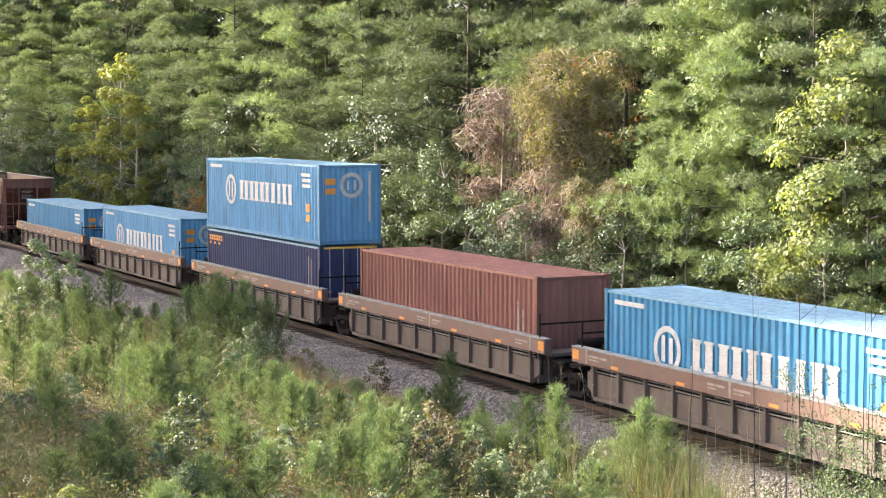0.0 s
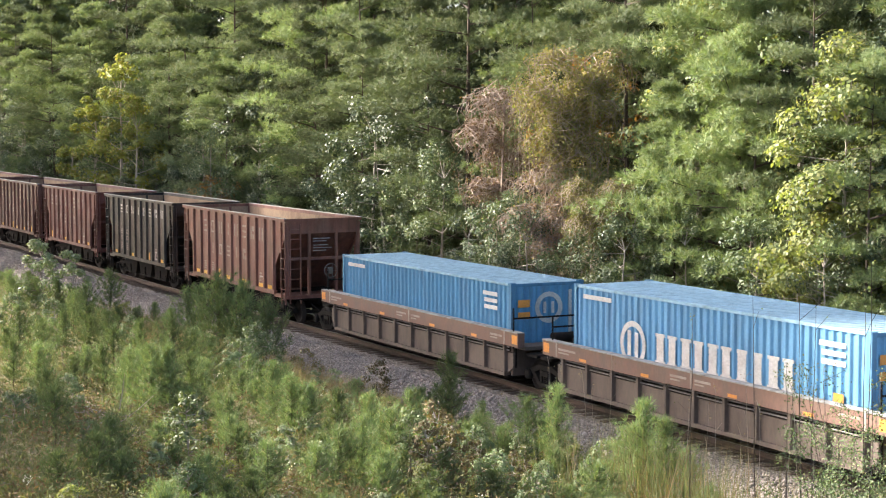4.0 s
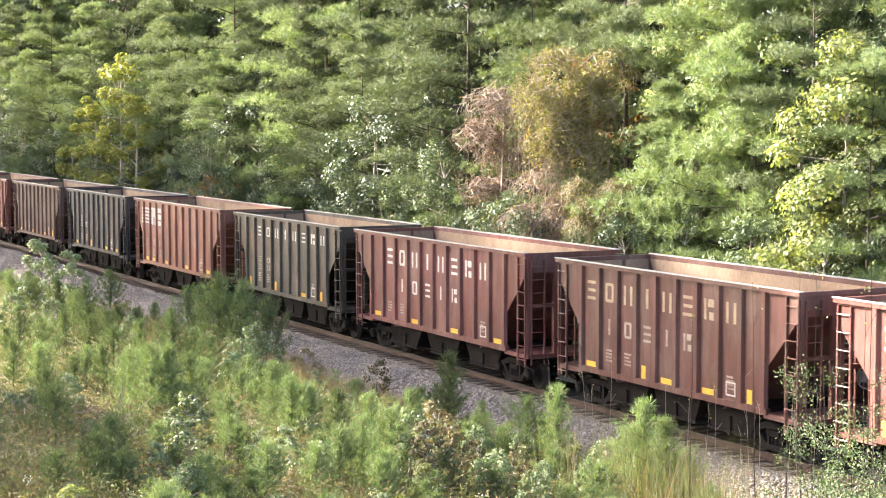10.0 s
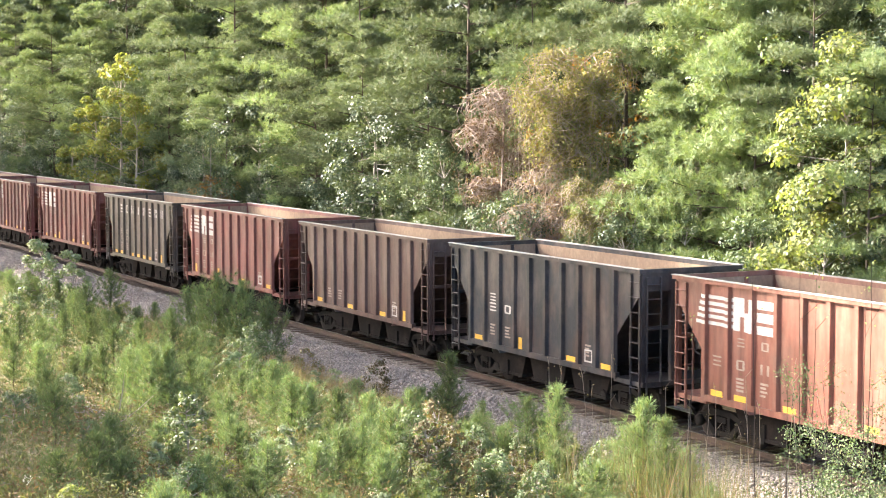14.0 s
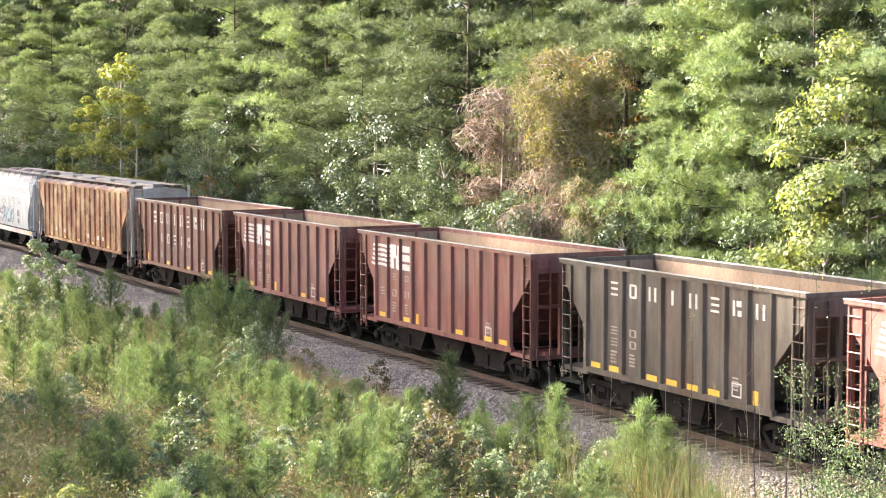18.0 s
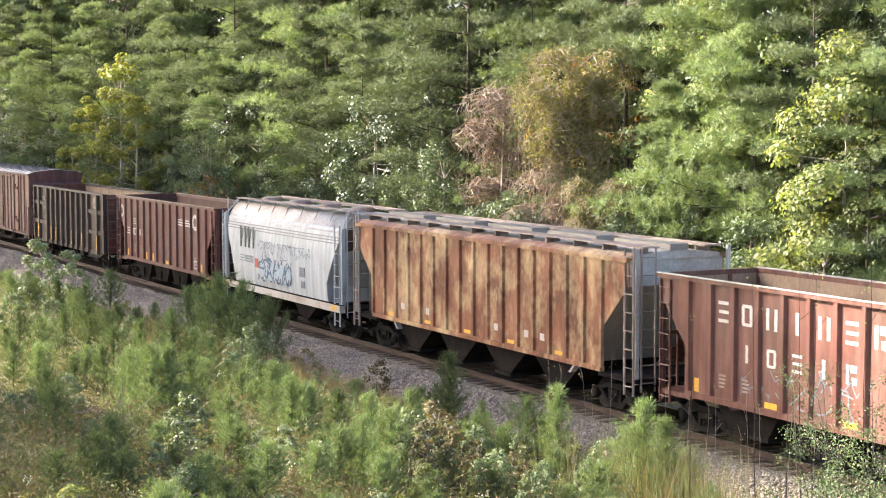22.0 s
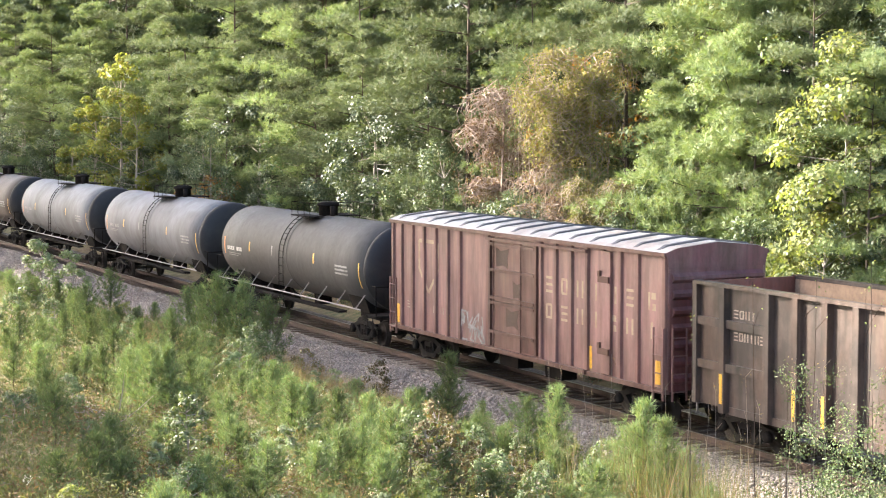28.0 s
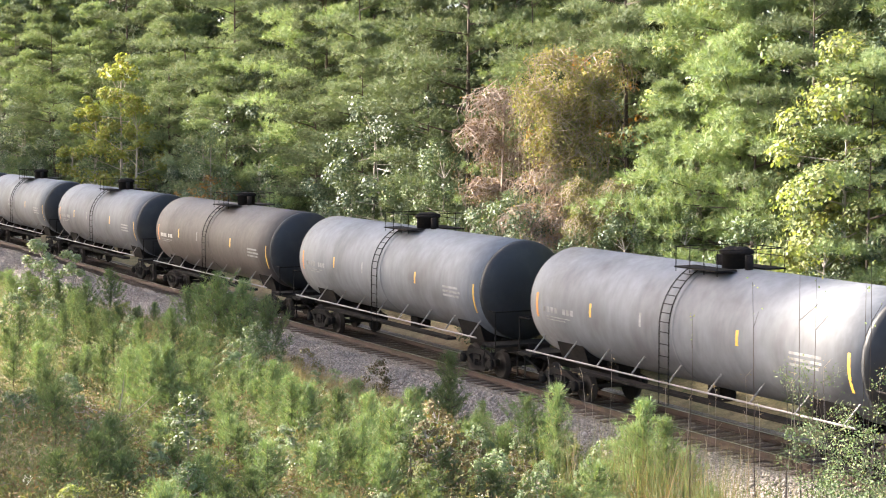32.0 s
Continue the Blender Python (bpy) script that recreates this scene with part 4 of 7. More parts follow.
def boxcar(L=16.0):
    car = new("boxcar")
    h, low, top = L / 2, 1.02, 4.42
    posts = [-h + 0.12] + [-h + 0.75 + i * 0.82 for i in range(6)] + [-1.35] + [1.75 + i * 0.82 for i in range(7)] + [h - 0.12]
    posts = [p for p in posts if p <= h - 0.1]
    for s in (-1, 1):
        part("side_sheet", boxes((-h, h, *sorted((s * 1.40, s * 1.45)), low, top)), M["paint"], car)
        for x in posts:
            bm = bmesh.new()
            prism(bm, [(x - 0.09, s * 1.45), (x + 0.09, s * 1.45), (x + 0.06, s * 1.52), (x - 0.06, s * 1.52)], low + 0.06, top - 0.05, "z")
            part("side_post", bm, M["paint"], car)
        part("side_sill", boxes((-h, h, *sorted((s * 1.40, s * 1.55)), low - 0.06, low + 0.06)), M["paint"], car)
        part("eave", boxes((-h, h, *sorted((s * 1.40, s * 1.58)), top - 0.05, top + 0.05)), M["paint"], car)
        # plug door
        door = part("door", boxes((-1.2, 1.6, *sorted((s * 1.45, s * 1.50)), low + 0.12, top - 0.18)), M["paint"], car, "wide sliding door with locking rods")
        for x in (-1.15, 1.55):
            part("door_frame", boxes((x - 0.06, x + 0.06, *sorted((s * 1.50, s * 1.56)), low + 0.12, top - 0.18)), M["paint"], door)
        for z in (low + 0.5, low + 1.35, low + 1.5, low + 2.3, top - 0.35):
            part("door_rail", boxes((-1.1, 1.5, *sorted((s * 1.50, s * 1.58)), z, z + 0.09)), M["paint"], door)
        for x in (-0.85, 0.75):
            bm = bmesh.new()
            tube(bm, (x, s * 1.57, low + 0.1), (x, s * 1.57, top - 0.1), 0.025)
            part("lock_rod", bm, M["paint"], door)
        for x0, x1, z0, z1 in ((-0.8, -0.1, top - 0.95, top - 0.4), (0.2, 0.7, low + 1.6, low + 2.1), (-0.2, 0.5, low + 0.75, low + 1.3)):
            bm = bmesh.new()
            prism(bm, [(x0, z0), (x0 + 0.6 * (x1 - x0), z0 + 0.06), (x1, z0 - 0.03), (x1 - 0.05, z0 + 0.4 * (z1 - z0)), (x1 + 0.04, z1), (x0 + 0.4 * (x1 - x0), z1 - 0.09), (x0 - 0.03, z1)], s * 1.496, s * 1.504)
            part("patch", bm, M["tie"], door, "bare rusty patch on the door")
        part("door_track", boxes((-1.3, 4.3, *sorted((s * 1.5, s * 1.62)), low - 0.02, low + 0.08)), M["paint"], car)
        part("door_track", boxes((-1.3, 4.3, *sorted((s * 1.5, s * 1.6)), top - 0.2, top - 0.12)), M["paint"], car)
    part("auxiliary_door", boxes((4.95, 5.42, -1.53, -1.45, low + 0.1, top - 0.1)), M["paint"], car, "narrow second door leaf")
    for z in (1.62, 3.5):
        part("hinge", boxes((4.88, 5.4, -1.58, -1.53, z, z + 0.16), (4.9, 5.0, -1.6, -1.53, z + 0.16, z + 0.3)), M["darkin"], car, "rusty bracket across the door")
    bm = bmesh.new()
    prism(bm, [(-1.56, top + 0.05), (-1.2, top + 0.17), (0, top + 0.3), (1.2, top + 0.17), (1.56, top + 0.05)], -h, h, "x")
    part("roof", bm, M["roofpaint"], car, "pale weathered roof between dark ribs")
    for i in range(15):
        x = -h + 0.5 + i * (L - 1) / 14
        bm = bmesh.new()
        prism(bm, [(-1.5, top + 0.06), (-1.2, top + 0.21), (0, top + 0.35), (1.2, top + 0.21), (1.5, top + 0.06)], x - 0.07, x + 0.07, "x")
        part("roof_rib", bm, M["darkroof"], car)
    for w in (-1, 1):
        part("end_sheet", boxes((*sorted((w * (h - 0.06), w * h)), -1.45, 1.45, low, top + 0.05)), M["paint"], car)
        bm = bmesh.new()
        prism(bm, [(-1.54, top + 0.05), (-1.2, top + 0.16), (0, top + 0.28), (1.2, top + 0.16), (1.54, top + 0.05), (1.45, top - 0.35), (-1.45, top - 0.35)], *sorted((w * h, w * (h + 0.02))), "x")
        part("gable", bm, M["paint"], car)
        for i in range(7):
            z = low + 0.3 + i * 0.42
            bm = bmesh.new()
            prism(bm, [(w * h, z - 0.13), (w * (h + 0.10), z - 0.04), (w * (h + 0.10), z + 0.04), (w * h, z + 0.13)], -1.35, 1.35)
            part("end_rib", bm, M["paint"], car)
        ladder(car, w * (h - 0.05), -1.56, w * (h - 0.5), 0.8, 2.6, 4, M["paint"])
        end_ladder(car, w * (h + 0.12), w, -1.4, -0.98, 0.8, 2.6, 4, M["paint"])
        coupler(car, w * h, w, 0.62)
        truck(car, w * (h - 1.9))
    part("centre_sill", boxes((-h, h, -0.3, 0.3, 0.65, low)), M["under"], car)
    part("air_tank", boxes((-1.5, -0.4, -1.0, -0.5, 0.5, 0.9)), M["under"], car)
    part("brake_gear", boxes((1.0, 1.9, -0.9, -0.4, 0.45, 0.85)), M["under"], car)
    return car, posts


TANK_R, TANK_Z = 1.50, 2.62


def tank_car(L=14.9, dome="middle"):
    car = new("tank_car")
    h = L / 2
    bm = bmesh.new()
    revolve(bm, [(-h + 0.42 + (L - 0.84) * k / 8, TANK_R) for k in range(9)], "x", 48, (0, 0, TANK_Z))
    part("tank", bm, M["tank_paint"], car, "cylindrical tank shell streaked with grime")
    for w in (-1, 1):
        bm = bmesh.new()
        revolve(bm, [(w * (h - 0.42 - 0.005 + 0.41 * math.cos(a)), max(TANK_R * math.sin(a), 0.03) * 0.999) for a in [k * math.pi / 16 for k in range(9)]], "x", 48, (0, 0, TANK_Z))
        part("head", bm, M["tankhead"], car, "dished black tank head")
    for x in (0.0,):
        bm = bmesh.new()
        revolve(bm, [(x - 0.05, TANK_R + 0.001), (x - 0.04, TANK_R + 0.012), (x + 0.04, TANK_R + 0.012), (x + 0.05, TANK_R + 0.001)], "x", 48, (0, 0, TANK_Z))
        part("seam", bm, M["tank_paint"], car)
    # manway and platform
    bm = bmesh.new()
    revolve(bm, [(TANK_Z + TANK_R - 0.1, 0.36), (TANK_Z + TANK_R + 0.32, 0.36), (TANK_Z + TANK_R + 0.34, 0.42), (TANK_Z + TANK_R + 0.42, 0.42), (TANK_Z + TANK_R + 0.50, 0.25)], "z", 18, (0.55, 0, 0))
    part("manway", bm, M["under"], car, "dark round manway")
    bm = bmesh.new()
    revolve(bm, [(TANK_Z + TANK_R - 0.1, 0.14), (TANK_Z + TANK_R + 0.25, 0.14)], "z", 12, (-0.35, 0.2, 0))
    part("valve", bm, M["under"], car)
    bm = bmesh.new()
    revolve(bm, [(TANK_Z + TANK_R - 0.1, 0.10), (TANK_Z + TANK_R + 0.35, 0.10)], "z", 12, (1.2, -0.1, 0))
    part("valve", bm, M["under"], car)
    zt = TANK_Z + TANK_R + 0.06
    part("platform", boxes((-0.6, 1.15, -1.05, -0.42, zt - 0.10, zt - 0.06), (-0.6, 1.15, 0.42, 1.05, zt - 0.10, zt - 0.06)), M["under"], car, "dark steel platform")
    bm = bmesh.new()
    for s in (-1, 1):
        for x in (-0.6, 0.0, 0.6, 1.15):
            tube(bm, (x, s * 1.0, zt - 0.2), (x, s * 1.0, zt + 0.42), 0.011)
        tube(bm, (-0.6, s * 1.0, zt + 0.42), (1.15, s * 1.0, zt + 0.42), 0.011)
        if s == 1:
            tube(bm, (-0.6, s * 1.0, zt + 0.22), (1.15, s * 1.0, zt + 0.22), 0.012)
    for x in (-0.6, 1.15):
        tube(bm, (x, -1.0, zt + 0.42), (x, 1.0, zt + 0.42), 0.011)
    part("handrail", bm, M["under"], car, "thin steel platform railing")
    # ladder curved over the shell
    for s in (-1, 1):
        bm = bmesh.new()
        pts = []
        for k in range(15):
            u = k / 14
            if u < 0.45:
                pts.append((s * (TANK_R + 0.13), 0.75 + (TANK_Z - 0.75) * u / 0.45))
            else:
                a = (u - 0.45) / 0.55 * radians(62)
                pts.append((s * (TANK_R + 0.13) * math.cos(a), TANK_Z + (TANK_R + 0.13) * math.sin(a)))
        for x in (-0.38, 0.04):
            for p, q in zip(pts, pts[1:]):
                tube(bm, (x, *p), (x, *q), 0.017, None, 5)
        for p in pts:
            tube(bm, (-0.38, *p), (0.04, *p), 0.012, None, 5)
        part("ladder", bm, M["truck"], car, "dark curved steel ladder")
        # lower handrail with slanting brackets
        bm = bmesh.new()
        tube(bm, (-h + 0.4, s * 1.62, 1.28), (h - 0.4, s * 1.62, 1.28), 0.028)
        for k in range(9):
            x = -h + 0.8 + k * (L - 1.6) / 8
            tube(bm, (x, s * 1.62, 1.28), (x + 0.22, s * 1.36, 1.75), 0.022)
        part("side_rail", bm, M["steelbar"], car, "pale handrail along the tank")
    # stub sills, saddles
    for w in (-1, 1):
        bm = bmesh.new()
        prism(bm, [(-0.9, 1.05), (0.9, 1.05), (1.15, 1.75), (-1.15, 1.75)], *sorted((w * (h - 2.6), w * (h - 1.2))), "x")
        part("saddle", bm, M["under"], car)
        part("stub_sill", boxes((*sorted((w * (h - 3.2), w * (h + 0.55))), -0.35, 0.35, 0.72, 1.12)), M["under"], car)
        part("end_platform", boxes((*sorted((w * (h - 0.35), w * (h + 0.45))), -1.45, 1.45, 1.06, 1.13)), M["truck"], car, "grimy end platform")
        bm = bmesh.new()
        for y in (-1.4, 1.4):
            tube(bm, (w * (h + 0.4), y, 1.1), (w * (h + 0.4), y, 2.1), 0.022)
            tube(bm, (w * (h + 0.4), y, 2.1), (w * (h - 0.1), y * 0.95, 2.1), 0.022)
        tube(bm, (w * (h + 0.4), -1.4, 2.1), (w * (h + 0.4), 1.4, 2.1), 0.022)
        part("handrail", bm, M["truck"], car)
        bm = bmesh.new()
        for z in (0.42, 0.72):
            tube(bm, (w * (h - 0.1), -1.5, z), (w * (h + 0.35), -1.5, z), 0.02)
        for x in (h - 0.1, h + 0.35):
            tube(bm, (w * x, -1.5, 0.42), (w * x, -1.5, 1.1), 0.02)
        part("step", bm, M["truck"], car)
        coupler(car, w * (h + 0.5), w, 0.55)
        truck(car, w * (h - 1.3))
    part("bottom_outlet", boxes((-0.25, 0.25, -0.25, 0.25, 0.75, 1.2)), M["under"], car)
    # made-up beam: only ballast shows below the tank here
    part("walk_beam", boxes((-h + 2.6, h - 2.6, -1.45, -1.15, 0.95, 1.03)), M["under"], car, "grimy added beam below the tank")
    return car


# ---------------------------------------------------------------- the train, front to back
TRAIN = []


def rolling(ob, x, z=0.0):
    """Puts a thing on the track at x at the clip's start, and notes it for motions()."""
    ob.matrix_world = pose(x, 0, z)
    TRAIN.append((ob, x, z))
    return ob


BLUE, BRICK, NAVY = (0.135, 0.315, 0.50), (0.245, 0.098, 0.073), (0.036, 0.046, 0.108)


def build_stack_train():
    noses = (-27.75, -43.53, -59.30, -75.02, -90.74)
    proto = well_car()
    for i, nose in enumerate(noses):
        x = nose - CL / 2
        if i == 0:
            w = proto
        elif i < 4:
            w = copy_thing(proto, pose(x, 0, 0))
        else:
            w = well_car(True)
        tagged(w, "faded brown steel well car unit carrying a container", "well car", "well car units")
        rolling(w, x)
    base = 0.40
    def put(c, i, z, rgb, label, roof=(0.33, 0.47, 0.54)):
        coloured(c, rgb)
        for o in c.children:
            # roof and top rail lightened: skylight from above painted in, plus bleaching on blue
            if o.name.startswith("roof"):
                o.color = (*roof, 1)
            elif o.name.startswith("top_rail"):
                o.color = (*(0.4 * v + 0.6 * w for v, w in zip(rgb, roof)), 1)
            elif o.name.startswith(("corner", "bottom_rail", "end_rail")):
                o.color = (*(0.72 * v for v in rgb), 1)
        tagged(c, label, "container", "containers on the well cars")
        rolling(c, noses[i] - CL / 2, z)
    c = container(2.896)
    name_marks(c, 2.896, True, 1.26)
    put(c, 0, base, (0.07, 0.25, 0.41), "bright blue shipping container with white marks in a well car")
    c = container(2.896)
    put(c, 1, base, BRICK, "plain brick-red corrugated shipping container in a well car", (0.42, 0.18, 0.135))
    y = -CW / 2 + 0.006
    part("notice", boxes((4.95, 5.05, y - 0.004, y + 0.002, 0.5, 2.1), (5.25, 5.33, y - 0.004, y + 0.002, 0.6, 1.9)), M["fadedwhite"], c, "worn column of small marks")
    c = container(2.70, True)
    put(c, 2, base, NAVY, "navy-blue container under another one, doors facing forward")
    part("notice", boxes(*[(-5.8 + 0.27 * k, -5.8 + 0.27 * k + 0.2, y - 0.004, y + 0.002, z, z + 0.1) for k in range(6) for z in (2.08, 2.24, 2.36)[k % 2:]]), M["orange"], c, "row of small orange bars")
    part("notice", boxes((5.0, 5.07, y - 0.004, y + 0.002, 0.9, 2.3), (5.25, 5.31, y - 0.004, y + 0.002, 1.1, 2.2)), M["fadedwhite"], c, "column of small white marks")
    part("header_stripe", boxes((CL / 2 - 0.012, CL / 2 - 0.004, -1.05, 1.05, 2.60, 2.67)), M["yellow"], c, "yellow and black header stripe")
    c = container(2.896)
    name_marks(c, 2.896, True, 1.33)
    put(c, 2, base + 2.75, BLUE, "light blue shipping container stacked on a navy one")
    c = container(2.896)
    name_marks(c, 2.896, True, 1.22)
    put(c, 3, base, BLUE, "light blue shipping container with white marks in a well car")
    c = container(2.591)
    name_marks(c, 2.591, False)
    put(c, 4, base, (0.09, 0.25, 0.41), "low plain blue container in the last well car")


BROWN, DARKBROWN, RED, BLACK = (0.15, 0.051, 0.043), (0.105, 0.043, 0.036), (0.20, 0.066, 0.054), (0.014, 0.013, 0.014)


def emblem_band(car, ribs, h):
    """Five stripes running into two solid blocks."""
    x0 = -h + 0.9
    rects = [(x0 + 0.05 * k, x0 + 1.5, 2.90 + 0.155 * k, 2.985 + 0.155 * k) for k in range(5)]
    rects += [(x0 + 1.5, x0 + 1.76, 2.86, 3.64), (x0 + 1.76, x0 + 1.92, 3.2, 3.64), (x0 + 1.92, x0 + 2.08, 2.86, 3.3), (x0 + 2.08, x0 + 2.32, 2.86, 3.64)]
    rects += [(x0 + 2.4, x0 + 3.05, 2.86, 3.06), (x0 + 2.4, x0 + 3.05, 3.14, 3.36), (x0 + 2.4, x0 + 3.05, 3.44, 3.64)]
    on_ribs(car, "emblem", rects, ribs, PANEL, RIB, 0.066, M["white"], "white striped emblem")


def hopper_details(car, ribs, L, style, rng):
    h, e = L / 2, L / 2 - 1.25
    mids = [(a + b) / 2 for a, b in zip(ribs, ribs[1:])]
    gap = mids[1] - mids[0]
    w = min(0.40, gap - 0.3)
    if style in ("bold", "faded", "cream"):
        mat = {"bold": M["white"], "faded": M["fadedwhite"], "cream": M["cream"]}[style]
        k = max((len(mids) - 8) // 2, 0)
        size = 0.5
        shapes_row(car, "lettering", mids[k:k + 8], 3.0, w, size, PANEL, mat, "row of large painted marks")
        shapes_row(car, "number_mark", mids[k + 1:k + 6], 2.15, w * 0.85, 0.42, PANEL, mat if style == "bold" else M["fadedwhite"], "row of painted marks", 0, (4, 1, 0, 4, 3))
    elif style == "white_small":
        shapes_row(car, "lettering", mids[1:9], 3.2, w * 0.85, 0.36, PANEL, M["white"], "row of white painted marks")
        shapes_row(car, "number_mark", mids[1:3], 2.2, w * 0.8, 0.2, PANEL, M["fadedwhite"])
        shapes_row(car, "number_mark", mids[1:3], 1.9, w * 0.8, 0.2, PANEL, M["fadedwhite"])
    elif style == "emblem":
        emblem_band(car, ribs, h)
        shapes_row(car, "number_mark", mids[1:3], 2.5, w * 0.7, 0.2, PANEL, M["fadedwhite"])
        shapes_row(car, "number_mark", mids[0:3], 1.95, w * 0.8, 0.24, PANEL, M["fadedwhite"])
    elif style == "number":
        shapes_row(car, "number_mark", mids[1:2], 2.45, w * 0.8, 0.22, PANEL, M["white"])
        shapes_row(car, "number_mark", mids[1:3], 2.15, w * 0.9, 0.24, PANEL, M["white"])
    for x in mids[1:3] + mids[-2:-1]:
        part("notice", boxes(*[(x - w * 0.4, x + w * (0.1 + 0.3 * rng.random()), PANEL - 0.004, PANEL + 0.002, z, z + 0.05) for z in (1.45, 1.54, 1.63, 1.72)]), M["fadedwhite"], car, "small white stencilled lines")
    x = mids[-2]
    part("notice", boxes((x - 0.18, x + 0.2, PANEL - 0.004, PANEL + 0.002, 1.3, 1.34), (x - 0.18, x + 0.2, PANEL - 0.004, PANEL + 0.002, 1.6, 1.64), (x - 0.18, x - 0.14, PANEL - 0.004, PANEL + 0.002, 1.34, 1.6), (x + 0.16, x + 0.2, PANEL - 0.004, PANEL + 0.002, 1.34, 1.6)), M["white"], car, "white box outline")
    for i, x in enumerate(mids):
        if i in (0, 3, 6, len(mids) - 1) or rng.random() < 0.08:
            tall = rng.random() < 0.3
            part("reflector", boxes((x - 0.24, x + (-0.05 if tall else 0.22), PANEL - 0.005, PANEL + 0.002, 1.22, 1.55 if tall else 1.36)), M["yellow"], car, "yellow reflective patch")
    # stencil panel on the front end
    part("end_notice", boxes(*[(h - 0.048, h - 0.042, -0.4, 0.1 + 0.25 * rng.random(), z, z + 0.035) for z in (2.75, 2.85, 2.95, 3.1, 3.2)]), M["dimwhite"], car, "stencilled lines on the end")


def build_hoppers():
    rng = random.Random(21)
    short, ribs_s = open_hopper(10.6, 10)
    long_, ribs_l = open_hopper(11.85, 11)
    # middle, long, colour, marks, label
    rows = (
        (-113.45, 1, (0.19, 0.078, 0.058), "faded", "weathered brown open-top hopper car with faded letters"),
        (-126.1, 0, BLACK, "white_small", "black open-top hopper car with a row of white marks"),
        (-138.2, 0, BROWN, "faded", "brown open-top hopper car with faded marks"),
        (-149.95, 0, DARKBROWN, "cream", "dark brown open-top hopper car with cream marks"),
        (-162.85, 1, (0.15, 0.050, 0.044), "bold", "reddish-brown open-top hopper car with bold white marks"),
        (-175.3, 0, (0.045, 0.042, 0.034), "white_small", "sooty black open-top hopper car with white marks"),
        (-188.15, 1, (0.215, 0.085, 0.06), "emblem", "orange-brown open-top hopper car with a striped white emblem"),
        (-200.8, 0, (0.018, 0.021, 0.028), "number", "deep black open-top hopper car with small white marks"),
        (-212.9, 0, (0.095, 0.055, 0.047), "plain", "plain dusty brown open-top hopper car"),
        (-225.7, 1, RED, "emblem", "red-brown open-top hopper car with a striped white emblem"),
        (-238.2, 0, (0.075, 0.062, 0.050), "white_small", "brownish-black open-top hopper car with white marks"),
        (-251.0, 1, (0.19, 0.068, 0.056), "emblem", "red open-top hopper car with a striped white emblem"),
        (-263.8, 0, (0.18, 0.065, 0.056), "emblem", "short red-brown open-top hopper car with a striped emblem"),
        (-276.4, 1, (0.15, 0.06, 0.045), "bold", "brown open-top hopper car with white marks and grey scrawl"),
    )
    used = set()
    for x, is_long, rgb, style, label in rows:
        proto, ribs, L = (long_, ribs_l, 11.85) if is_long else (short, ribs_s, 10.6)
        if is_long in used:
            car = copy_thing(protos[is_long], pose(x, 0, 0))
        else:
            car = proto
            if not used:
                protos = {}
            # keep a clean copy to copy from
            protos[is_long] = copy_thing(proto, pose(0, 0, 0))
            used.add(is_long)
        coloured(car, rgb)
        hopper_details(car, ribs, L, style, rng)
        if "scrawl" in label:
            scrawl(car, -2.5, 2.2, 1.35, 2.3, PANEL - 0.002, M["spray"], 7, 26, 0.018)
        tagged(car, label, "hopper car", "open hopper cars")
        rolling(car, x)
    for p in protos.values():
        for o in (*p.children_recursive, p):
            bpy.data.objects.remove(o)


def scrawl(parent, x0, x1, z0, z1, y, material, seed, n=26, r=0.03):
    """Looping spray-paint strokes on a side."""
    g = random.Random(seed)
    bm = bmesh.new()
    for k in range(n):
        x = x0 + (x1 - x0) * k / n
        p = Vector((x, y, g.uniform(z0, z1)))
        for i in range(3):
            q = Vector((min(max(p.x + g.uniform(-0.25, 0.35), x0), x1), y, min(max(p.z + g.uniform(-0.45, 0.45), z0), z1)))
            d = (q - p)
            if d.length > 0.05:
                nrm = Vector((-d.z, 0, d.x)).normalized() * r
                vs = [bm.verts.new(v) for v in (p - nrm, q - nrm, q + nrm, p + nrm)]
                lo = [bm.verts.new(v.co + Vector((0, -0.004, 0))) for v in vs]
                bm.faces.new(lo)
            p = q
    return tagged(part("scrawl", bm, material, parent, "grey spray-painted scrawl"), kind="stuff")


